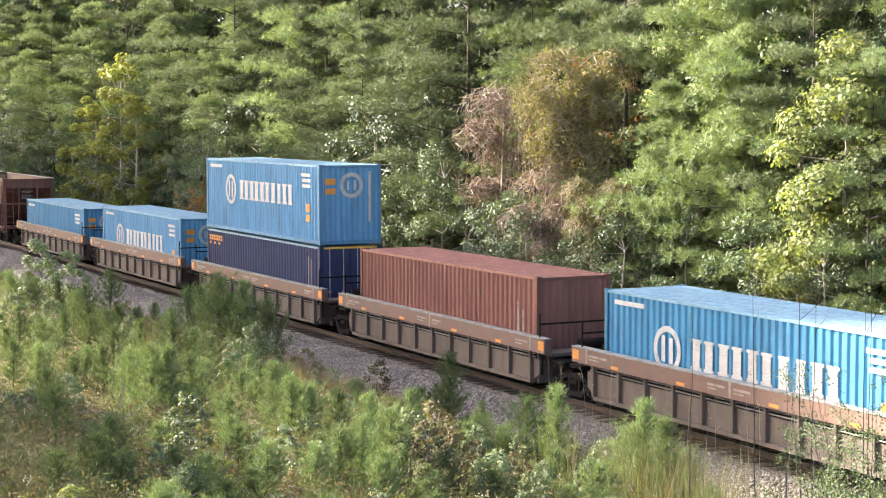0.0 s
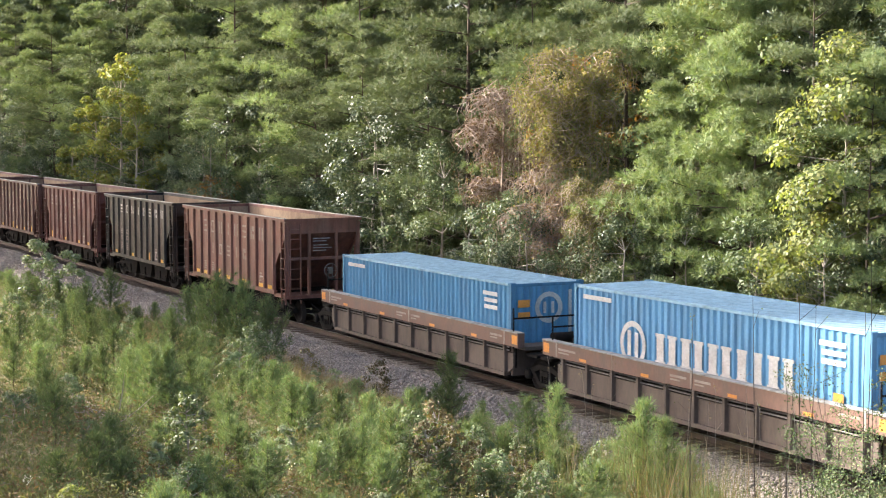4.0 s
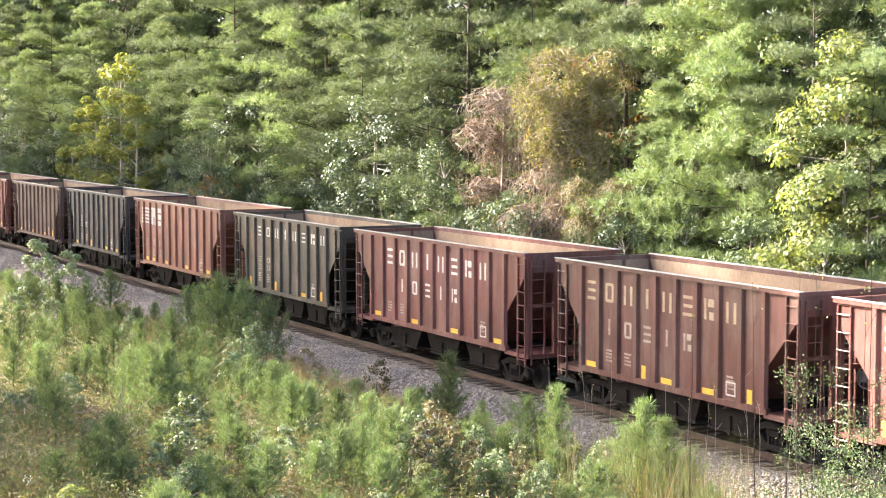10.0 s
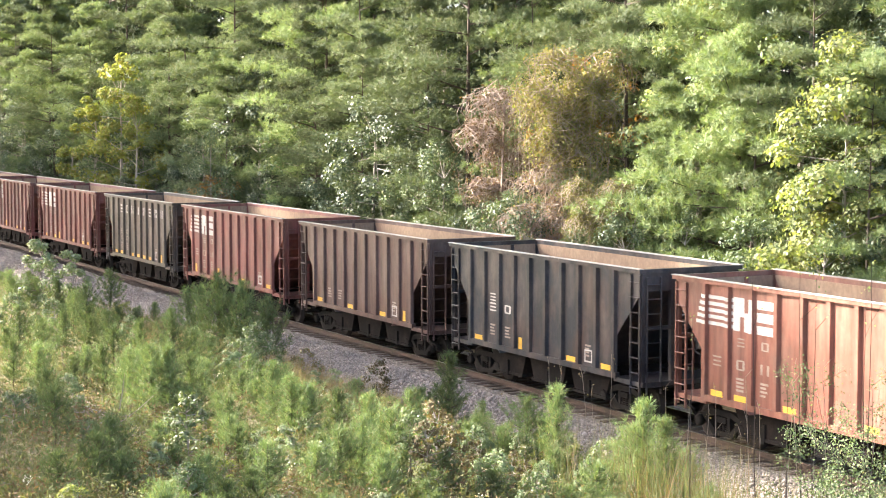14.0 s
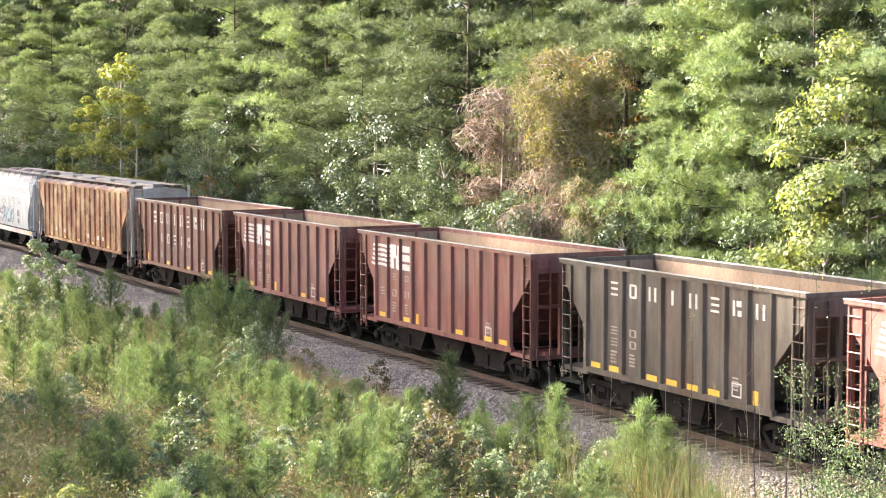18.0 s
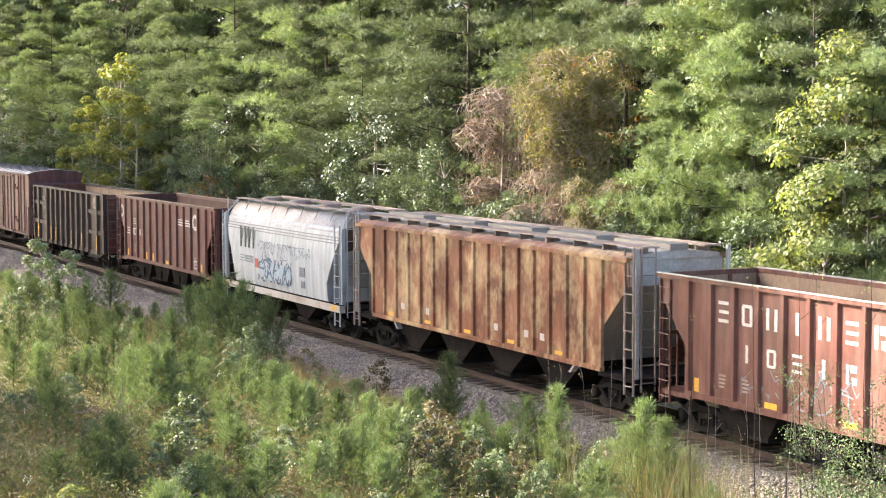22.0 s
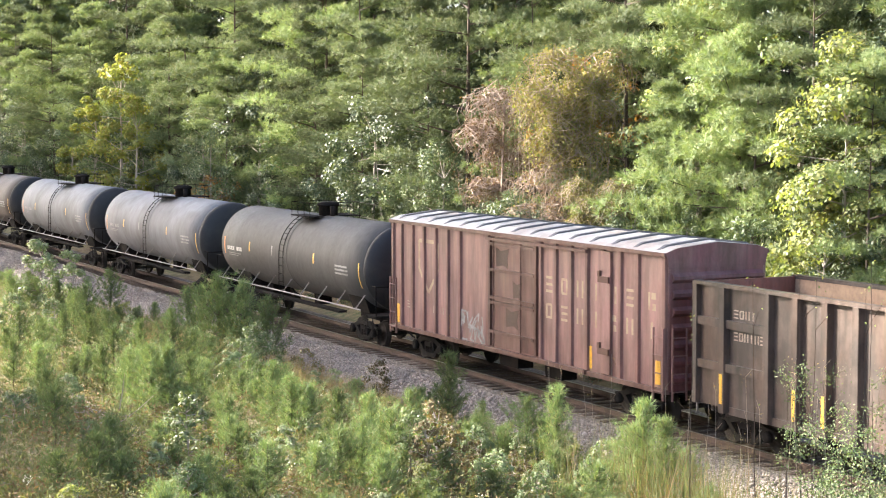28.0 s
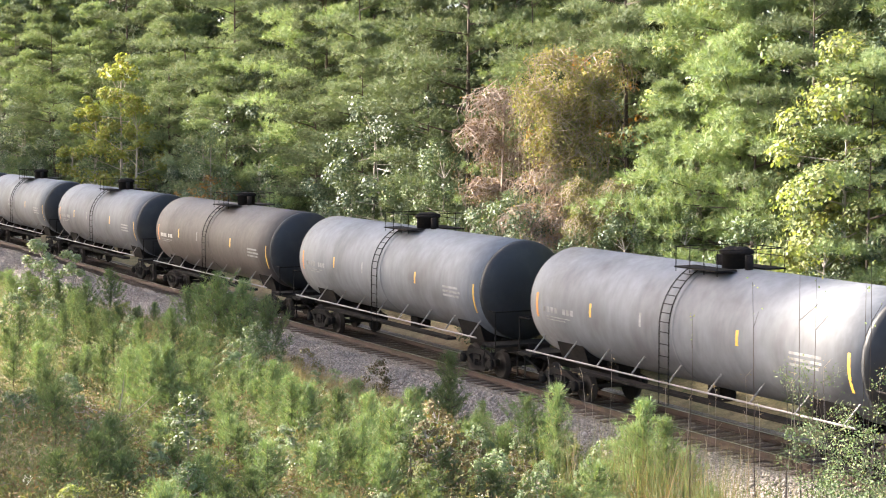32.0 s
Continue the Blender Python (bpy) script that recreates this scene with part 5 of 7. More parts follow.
def build_mixed_cars():
    car, ribs = ribbed_covered_hopper(17.6)
    coloured(car, (0.25, 0.105, 0.055))
    y = -1.47
    for i in (1, 4, 7, 10, 13):
        x = (ribs[i] + ribs[i + 1]) / 2
        part("reflector", boxes((x - 0.2, x + 0.2, y - 0.005, y + 0.002, 1.32, 1.42)), M["yellow"], car, "yellow reflective patch")
    for i in (2, 4, 9, 11, 12):
        x = (ribs[i] + ribs[i + 1]) / 2
        part("notice", boxes((x - 0.12, x + 0.12, y - 0.005, y + 0.002, 1.6, 1.8)), M["white"], car, "white stencilled patch")
    tagged(car, "rust-streaked orange covered hopper car with a ribbed side", "hopper car")
    rolling(car, -292.2)

    car = smooth_covered_hopper(12.0)
    coloured(car, (0.42, 0.44, 0.45))
    yb = -1.545
    shapes_row(car, "lettering", (-3.65, -2.78), 2.66, 0.66, 0.82, yb, M["blackpaint"], "two large dark painted marks", 0, (2, 2))
    shapes_row(car, "number_mark", (-3.9, -3.65, -3.4, -3.15, -2.9, -2.65), 2.1, 0.17, 0.26, yb, M["spray"], "", 0, (0, 5, 1))
    bm = bmesh.new()
    prism(bm, [(-1.9, 2.28), (-1.2, 2.36), (-0.3, 2.22), (0.5, 2.26), (1.1, 2.10), (1.35, 1.75), (0.7, 1.50), (0.1, 1.62), (-0.7, 1.55), (-1.6, 1.75)], yb - 0.003, yb + 0.03)
    part("scrawl", bm, M["paleblue"], car, "pale blue sprayed shape")
    scrawl(car, -2.0, 1.4, 1.5, 2.38, yb - 0.004, M["darkspray"], 3, 30, 0.035)
    scrawl(car, -2.0, 3.2, 2.4, 3.0, yb - 0.003, M["darkspray"], 5, 26, 0.012)
    part("scrawl", boxes((-2.35, -2.0, yb - 0.006, yb, 1.95, 2.3)), M["redspray"], car, "red sprayed blot")
    part("notice", boxes((2.2, 2.7, yb - 0.004, yb + 0.01, 1.95, 2.3), (2.35, 2.7, yb - 0.004, yb + 0.01, 1.55, 1.8)), M["spray"], car, "grey stencil panels")
    part("reflector", boxes((5.2, 5.7, -1.588, -1.58, 1.02, 1.2), (-5.7, -5.3, -1.588, -1.58, 1.02, 1.2)), M["yellow"], car, "yellow reflective patch")
    tagged(car, "dirty white round-sided covered hopper car with blue-grey scrawl", "hopper car")
    rolling(car, -308.0)

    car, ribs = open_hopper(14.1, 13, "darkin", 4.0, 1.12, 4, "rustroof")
    coloured(car, (0.125, 0.042, 0.038))
    mids = [(a + b) / 2 for a, b in zip(ribs, ribs[1:])]
    hopper_details(car, ribs, 14.1, "none", random.Random(8))
    shapes_row(car, "number_mark", mids[0:3], 2.25, 0.5, 0.3, PANEL, M["white"], "white painted marks")
    shapes_row(car, "number_mark", mids[1:2], 2.75, 0.5, 0.25, PANEL, M["white"])
    ring(car, "emblem", (mids[-2], PANEL, 3.27), 0.34, 0.15, M["white"], "y", "white ring emblem")
    on_ribs(car, "emblem", [(mids[-4] - 0.4, mids[-2] - 0.3, 3.04, 3.10), (mids[-4] - 0.4, mids[-2] - 0.3, 3.15, 3.21), (mids[-4] - 0.35, mids[-4] + 0.3, 3.26, 3.31), (mids[-3] - 0.3, mids[-3] + 0.25, 3.26, 3.31), (mids[-2] + 0.05, mids[-2] + 0.36, 2.92, 3.02)], ribs, PANEL, RIB, 0.066, M["white"])
    ring(car, "emblem", (-6.4, PANEL, 3.28), 0.30, 0.13, M["white"], "y", "white ring emblem")
    tagged(car, "dark maroon open-top hopper car with white ring emblem", "hopper car")
    rolling(car, -322.0)

    car, ribs = gondola(14.0)
    coloured(car, (0.043, 0.034, 0.031))
    for o in car.children:
        if o.name.startswith(("end_sheet", "end_rib")):
            o.color = (0.17, 0.055, 0.04, 1)
    for x in (-5.85, -3.12, -2.1, 1.0, 3.05, 5.8):
        part("reflector", boxes((x, x + 0.1, -1.608, -1.45, 1.1, 1.8)), M["yellow"], car, "upright yellow reflector")
    shapes_row(car, "number_mark", (-5.42, -5.2, -4.98, -4.76), 3.14, 0.16, 0.2, -1.45, M["fadedwhite"])
    shapes_row(car, "number_mark", (-5.42, -5.22, -5.02, -4.82, -4.62, -4.42), 2.62, 0.15, 0.2, -1.45, M["fadedwhite"])
    ring(car, "emblem", (5.0, -1.45, 3.4), 0.3, 0.28, M["fadedwhite"], "y", "round pale emblem")
    tagged(car, "black high-sided gondola car with heavy ribs and rusty inside", "gondola")
    rolling(car, -338.25)

    car, posts = boxcar(16.0)
    coloured(car, (0.225, 0.125, 0.112))
    for o in car.children_recursive:
        if o.name.startswith(("door_frame", "door_rail", "door_track", "lock_rod", "side_sill", "eave")):
            o.color = (0.10, 0.048, 0.04, 1)
        elif o.name.startswith("side_post"):
            o.color = (0.185, 0.095, 0.083, 1)
        elif o.name.startswith(("end_sheet", "end_rib", "gable")):
            o.color = (0.15, 0.058, 0.062, 1)
        elif o.name.startswith("door"):
            o.color = (0.12, 0.055, 0.046, 1)
    mids = [(a + b) / 2 for a, b in zip(posts, posts[1:])]
    right = [m for m in mids if m > 1.9]
    shapes_row(car, "lettering", right[:7], 2.98, 0.34, 0.45, -1.45, M["cream"], "row of large cream marks")
    shapes_row(car, "lettering", right[:7], 2.26, 0.34, 0.42, -1.45, M["cream"], "row of large cream marks", 0, (1, 0, 2, 4, 3, 2, 4))
    left = [m for m in mids if -7 < m < -1.6]
    bm = bmesh.new()
    tubepts = [(-6.0, 3.9), (-4.7, 3.9), (-4.7, 3.0), (-5.35, 2.3), (-6.0, 3.0), (-6.0, 3.9)]
    for p, q in zip(tubepts, tubepts[1:]):
        d = Vector((q[0] - p[0], 0, q[1] - p[1])).normalized()
        nrm = Vector((-d.z, 0, d.x)) * 0.06
        P, Q = Vector((p[0], -1.456, p[1])), Vector((q[0], -1.456, q[1]))
        bm.faces.new([bm.verts.new(v) for v in (P - nrm, Q - nrm, Q + nrm, P + nrm)])
    part("emblem", bm, M["cream"], car, "faded cream shield outline")
    shapes_row(car, "number_mark", (-6.8, -6.5, -5.7, -5.0, -4.4), 1.7, 0.18, 0.22, -1.452, M["fadedwhite"])
    scrawl(car, -2.9, -1.4, 1.15, 2.0, -1.56, M["dimwhite"], 11, 14, 0.03)
    for x in (-7.6, -4.0, 4.3, 7.55):
        part("reflector", boxes((x - 0.1, x + 0.12, -1.456, -1.45, 1.15, 1.75)), M["yellow"], car, "yellow reflective patch")
    tagged(car, "faded maroon boxcar with ribbed sides and a pale roof", "boxcar")
    rolling(car, -354.47)


def build_tanks():
    proto = tank_car(14.9)
    rows = (
        (-371.75, (0.07, 0.066, 0.062), "grimy dark grey tank car"),
        (-388.7, (0.165, 0.166, 0.178), "light grey tank car with a dark streaked belly"),
        (-405.85, (0.175, 0.176, 0.186), "pale grey tank car with brown streaks"),
        (-422.95, (0.10, 0.082, 0.072), "brownish-grey tank car stained with rust"),
        (-440.1, (0.15, 0.15, 0.16), "mid-grey tank car with pale end"),
        (-457.2, (0.165, 0.165, 0.172), "dusty grey tank car"),
        (-474.3, (0.18, 0.18, 0.19), "dusty grey tank car"),
    )
    cars = [proto] + [copy_thing(proto, pose(0, 0, 0)) for _ in rows[1:]]
    rng = random.Random(3)
    for car, (x, rgb, label) in zip(cars, rows):
        coloured(car, rgb)
        # painted marks lie on the curved side
        def patch(x0, x1, a0, a1, mat, name, text):
            bm = bmesh.new()
            k = 6
            r = TANK_R + 0.005
            ring_ = []
            for i in range(k + 1):
                a = radians(a0 + (a1 - a0) * i / k)
                ring_.append([bm.verts.new((q, -r * math.cos(a), TANK_Z + r * math.sin(a))) for q in (x0, x1)])
            for p, q in zip(ring_, ring_[1:]):
                bm.faces.new((p[0], p[1], q[1], q[0]))
            part(name, bm, mat, car, text)
        for px, mat in ((-3.9, M["yellow"]), (-1.5, M["dimwhite"]), (2.6, M["yellow"])):
            patch(px, px + 0.1, -4, 10, mat, "reflector", "upright reflector")
        patch(6.6, 6.68, -26, 8, M["yellow"], "reflector", "long yellow reflector")
        patch(-6.72, -6.62, -14, 12, M["orange"], "reflector", "orange reflector")
        ink = M["white"] if rgb[0] < 0.12 else M["dimwhite"]
        for k in range(8):
            if k != 4:
                patch(-6.35 + 0.21 * k, -6.2 + 0.21 * k, -7, -1, ink, "number_mark", "")
        for k in range(2):
            patch(-6.2, -4.9 - 0.3 * k, -12 - 3 * k, -10.8 - 3 * k, M["dimwhite"], "notice", "")
        for k in range(3):
            patch(4.6, 5.6 + 0.2 * rng.random(), -2 - 5 * k, 0.5 - 5 * k, M["dimwhite"], "notice", "small stencilled lines")
        tagged(car, label, "tank car", "tank cars")
        rolling(car, x)


build_stack_train()
build_hoppers()
build_mixed_cars()
build_tanks()


# ---------------------------------------------------------------- plants
def unit(v):
    return v / np.maximum(np.linalg.norm(v, axis=-1, keepdims=True), 1e-9)


def needle_mesh(name, points, ways, rng, blades, length, width, material, facing=None):
    """Tufts of needles: one island each, blades fanning from a point about a direction, flat towards the light side of their bough."""
    n = len(points)
    d = unit(ways[:, None, :] + rng.normal(size=(n, blades, 3)) * 0.75)
    tip = points[:, None, :] + d * (length * (0.65 + 0.5 * rng.random((n, blades, 1))))
    face = rng.normal(size=(n, blades, 3)) if facing is None else facing[:, None, :] + 0.25 * rng.normal(size=(n, blades, 3))
    side = unit(np.cross(d, face)) * (width / 2)
    root = np.broadcast_to(points[:, None, :], tip.shape) + d * length * 0.12
    v = np.stack([root - side, root + side, tip], 2).reshape(-1, 3)
    f = np.arange(3 * n * blades).reshape(-1, 3)
    return raw(name, v, f, material)


def leaf_mesh(name, points, rng, size, material, up=0.5, long=1.5, facing=None):
    """Single leaves: pointed quads bent along the middle, turned outwards where a direction is given."""
    n = len(points)
    nrm = unit(rng.normal(size=(n, 3)) * (1.0 if facing is None else 0.55) + np.array([0, -0.25, up]) + (0 if facing is None else facing))
    a = unit(np.cross(nrm, rng.normal(size=(n, 3))))
    b = np.cross(nrm, a)
    s = (size * (0.6 + 0.8 * rng.random((n, 1))))
    v = np.stack([points - a * s * long * 0.5, points + b * s * 0.5 + nrm * s * 0.12, points + a * s * long * 0.5, points - b * s * 0.5 + nrm * s * 0.12], 1).reshape(-1, 3)
    f = np.arange(4 * n).reshape(n, 4)
    return raw(name, v, f, material)


def limb_mesh(name, segments, material, n=6):
    bm = bmesh.new()
    for p, q, r, r2 in segments:
        tube(bm, p, q, r, r2, n if r > 0.05 else 3)
    return made(bm, name, material)


def tree(name, trunk, crown, trunk_name="trunk", crown_name="crown"):
    t = new(name)
    part(trunk_name, trunk, None, t)
    part(crown_name, crown, None, t)
    return t


def young_pine(seed, H, R, material, whorls=8, blades=15, length=0.22, width=0.0115):
    """A sapling: a straight leader with rising whorls of boughs, all set with long upturned needles."""
    rng = np.random.default_rng(seed)
    segs, pts, ways = [], [], []
    lean = rng.normal(size=2) * 0.03 * H
    def axis(z):
        return np.array([lean[0] * (z / H) ** 2, lean[1] * (z / H) ** 2, z])
    zs = np.linspace(0, H, 7)
    segs.append((axis(0) - [0, 0, 0.3], axis(0.01), 0.014 * H, 0.013 * H))
    for a, b in zip(zs, zs[1:]):
        segs.append((axis(a), axis(b), 0.012 * H * (1.08 - a / H), 0.012 * H * (1.08 - b / H)))
    for z in np.arange(0.35 * H, H, 0.05):
        for j in range(2):
            pts.append(axis(z))
            ways.append(np.array([rng.normal() * 0.5, rng.normal() * 0.5, 1.0]))
    for i in range(whorls):
        u = (i + 0.3) / whorls
        z0 = H * (0.08 + 0.86 * u)
        for j in range(rng.integers(4, 7)):
            az = 2.4 * i + 6.283 * j / 5 + rng.normal() * 0.3
            out = np.array([math.cos(az), math.sin(az), 0])
            reach = R * ((1 - u) ** 0.7 * 0.9 + 0.12) * rng.uniform(0.6, 1.15)
            rise = 0.25 + 0.9 * u + rng.uniform(0.0, 0.3)
            o = axis(z0 + rng.normal() * 0.02 * H)
            elbow = o + out * reach * 0.6 + np.array([0, 0, reach * 0.6 * rise * 0.6])
            end = o + out * reach + np.array([0, 0, reach * rise])
            segs += [(o, elbow, 0.004 + 0.002 * H, 0.005), (elbow, end, 0.005, 0.003)]
            way = unit(end - elbow)
            for w in np.arange(0.3, 1.02, 0.062 / max(reach, 0.2)):
                c = o + (elbow - o) * (w / 0.6) if w < 0.6 else elbow + (end - elbow) * ((w - 0.6) / 0.4)
                pts.append(c + rng.normal(size=3) * 0.02)
                ways.append(way * 0.75 + np.array([0, 0, 0.55]) + rng.normal(size=3) * 0.2)
    crown = needle_mesh("crown", np.array(pts), np.array(ways), rng, blades, length, width, material)
    return tree("young_pine", limb_mesh("trunk", segs, M["bark"], 5), crown)


def wood_pine(seed, H, R, low, branches, material, blades=22, length=0.30, width=0.023, per_pad=85):
    """A tall pine whose needles sit in flat, separate pads on long limbs."""
    rng = np.random.default_rng(seed)
    segs, pts, ways, face = [], [], [], []
    lean = rng.normal(size=2) * 0.025 * H
    def axis(z):
        u = z / H
        return np.array([lean[0] * u * u, lean[1] * u * u, z])
    zs = np.linspace(0, H, 8)
    segs.append((axis(0) - [0, 0, 0.4], axis(0.01), 0.008 * H, 0.008 * H))
    for a, b in zip(zs, zs[1:]):
        segs.append((axis(a), axis(b), 0.0075 * H * (1.02 - a / H), 0.0075 * H * (1.02 - b / H)))
    for i in range(branches):
        u = (i + rng.random()) / branches
        z = low + (H - low) * u
        prof = (1 - u) ** 0.6 * (0.6 + 0.4 * min(1, u * 3)) + 0.08
        reach = R * prof * rng.uniform(0.6, 1.2)
        az = i * 2.4 + rng.normal() * 0.5
        out = np.array([math.cos(az), math.sin(az), 0])
        lat = np.array([-out[1], out[0], 0])
        o = axis(z)
        rise = rng.uniform(-0.05, 0.35) + 0.25 * u
        end = o + out * reach + np.array([0, 0, reach * rise])
        mid = o + out * reach * 0.55 + np.array([0, 0, reach * rise * 0.4])
        segs += [(o, mid, 0.02 + 0.012 * reach, 0.02), (mid, end, 0.02, 0.008)]
        for w, k in ((0.95, 1.0), (0.5, 0.85)):
            n = int(per_pad * k * rng.uniform(0.8, 1.3))
            c = o + (end - o) * w + lat * rng.normal() * 0.2 * reach * (w < 0.9)
            a_, b_, c_ = (0.6 + 0.27 * reach) * k, (0.55 + 0.27 * reach) * k, 0.26 + 0.07 * reach
            q = unit(rng.normal(size=(n, 3))) * rng.random((n, 1)) ** 0.3
            q[:, 2] = np.abs(q[:, 2]) * 1.15 - 0.3
            q *= 1 + 0.25 * np.sin(3 * np.arctan2(q[:, 1:2], q[:, :1]) + 6 * rng.random())
            p = c + out * q[:, :1] * a_ + lat * q[:, 1:2] * b_ + np.array([0, 0, 1.0]) * q[:, 2:] * c_
            pts.append(p)
            ways.append(out * 0.25 + np.array([0, 0, 0.45]) + 0.8 * (p - c))
            face.append(unit((p - c) / np.array([1, 1, 0.6]) + np.array([0, 0, 0.3])))
    crown = needle_mesh("crown", np.concatenate(pts), np.concatenate(ways), rng, blades, length, width, material, np.concatenate(face))
    return tree("pine_tree", limb_mesh("trunk", segs, M["bark"], 6), crown)


def broadleaf(seed, H, R, low, leaves, size, material, name="broadleaf_tree", bark="greybark", lumps=34, bare=0.0):
    rng = np.random.default_rng(seed)
    segs = []
    top = np.array([rng.normal() * 0.06 * H, rng.normal() * 0.06 * H, H * 0.8])
    r0 = 0.012 * H + 0.01
    segs.append((np.array([0, 0, -0.3]), top * 0.5, r0, r0 * 0.65))
    segs.append((top * 0.5, top, r0 * 0.65, r0 * 0.2))
    cs = []
    for i in range(lumps):
        u = (i + 0.5) / lumps
        z = low + (H - low) * u
        prof = math.sin(math.pi * min(0.12 + 0.88 * u, 0.97)) ** 0.7
        az = i * 2.4 + rng.normal() * 0.5
        rad = R * prof * math.sqrt(rng.uniform(0.25, 1.1))
        c = np.array([math.cos(az) * rad, math.sin(az) * rad, z + rng.normal() * 0.04 * H])
        cs.append((c, R * rng.uniform(0.20, 0.36)))
        s = top * np.clip((z - 0.25 * rad) / (0.8 * H), 0.15, 1.0)
        segs.append((s, c, 0.004 * H * 0.6 + 0.006, 0.006))
    pts, face = [], []
    for c, r in cs:
        k = int(leaves / lumps)
        q = unit(rng.normal(size=(k, 3))) * (r * rng.random((k, 1)) ** 0.33)
        q[:, 2] *= 0.75
        pts.append(c + q)
        face.append(unit(q + 0.25 * r * unit(c - [0, 0, 0.5 * H])) * 1.2)
        for j in range(3):
            segs.append((c, c + unit(rng.normal(size=3)) * r * 0.8, 0.006, 0.003))
    crown = leaf_mesh("crown", np.concatenate(pts), rng, size, material, 0.5, 1.5, np.concatenate(face))
    return tree(name, limb_mesh("trunk", segs, M[bark], 5), crown)


def vine_snag(seed, H, R, deep, material, leaves, twigs, name):
    """A dead tree under a rounded mound of arching vines, with strands hanging to the ground."""
    rng = np.random.default_rng(seed)
    segs = [(np.array([0, 0, -0.3]), np.array([0.15, 0, H * 0.55]), 0.08, 0.06), (np.array([0.15, 0, H * 0.55]), np.array([0.0, 0, H * 0.9]), 0.06, 0.03)]
    lobes = []
    for i in range(14):
        d = unit(rng.normal(size=3)) * rng.uniform(0.3, 0.85)
        lobes.append((np.array([d[0] * R, d[1] * R, H - deep / 2 + d[2] * deep / 2]), R * rng.uniform(0.25, 0.5)))
    pts = []
    per = max(int(leaves / twigs), 1)
    for i in range(twigs):
        c, r = lobes[i % 14]
        az, turn = rng.uniform(0, 6.283), rng.normal() * 1.3
        last, far = rng.uniform(0.9, 2.4), rng.uniform(0.6, 1.35)
        path = []
        for k in range(6):
            th = 0.15 + last * k / 5
            a = az + turn * k / 5
            path.append(c + r * np.array([math.sin(th) * math.cos(a), math.sin(th) * math.sin(a), math.cos(th) * 0.8]) * far + rng.normal(size=3) * 0.09)
        for p, q in zip(path, path[1:]):
            segs.append((p, q, 0.014, 0.011))
        w = rng.random((per, 1)) * 4.999
        k = w.astype(int)[:, 0]
        path = np.array(path)
        pts.append(path[k] + (path[k + 1] - path[k]) * (w - k[:, None]) + rng.normal(size=(per, 3)) * 0.11)
    for i in range(34):
        c, r = lobes[rng.integers(14)]
        p = c + np.array([rng.normal() * r * 0.7, rng.normal() * r * 0.7, -0.3 * r])
        z1 = rng.uniform(0.5, 0.6 * H)
        for k in range(4):
            q = p + np.array([rng.normal() * 0.22, rng.normal() * 0.22, (z1 - c[2]) / 4])
            segs.append((p, q, 0.010, 0.008))
            if i % 3:
                pts.append(p + (q - p) * rng.random((14, 1)) + rng.normal(size=(14, 3)) * 0.14)
            p = q
    crown = leaf_mesh("vines", np.concatenate(pts), rng, 0.06, material, 0.3, 1.4)
    return tree(name, limb_mesh("trunk", segs, M["twig"], 4), crown, "trunk", "vines")


def put(proto, x, y, turn, size, label, category, group="", sink=0.0):
    """A copy of a plant on the ground."""
    z = float(height(x, y)) - sink
    ob = copy_thing(proto, pose(x, y, z, 0, 0, turn) @ Matrix.Scale(size, 4))
    ob.matrix_world = pose(x, y, z, 0, 0, turn) @ Matrix.Scale(size, 4)
    return tagged(ob, label, category, group)


def wipe(protos):
    for p in protos:
        for o in (*p.children_recursive, p):
            bpy.data.objects.remove(o)


def at(px, y):
    """Where the line of sight px steps across the view meets the row y."""
    return -(y + 26.04) * math.tan(1.1053 - math.atan((px - 784) / 3165))


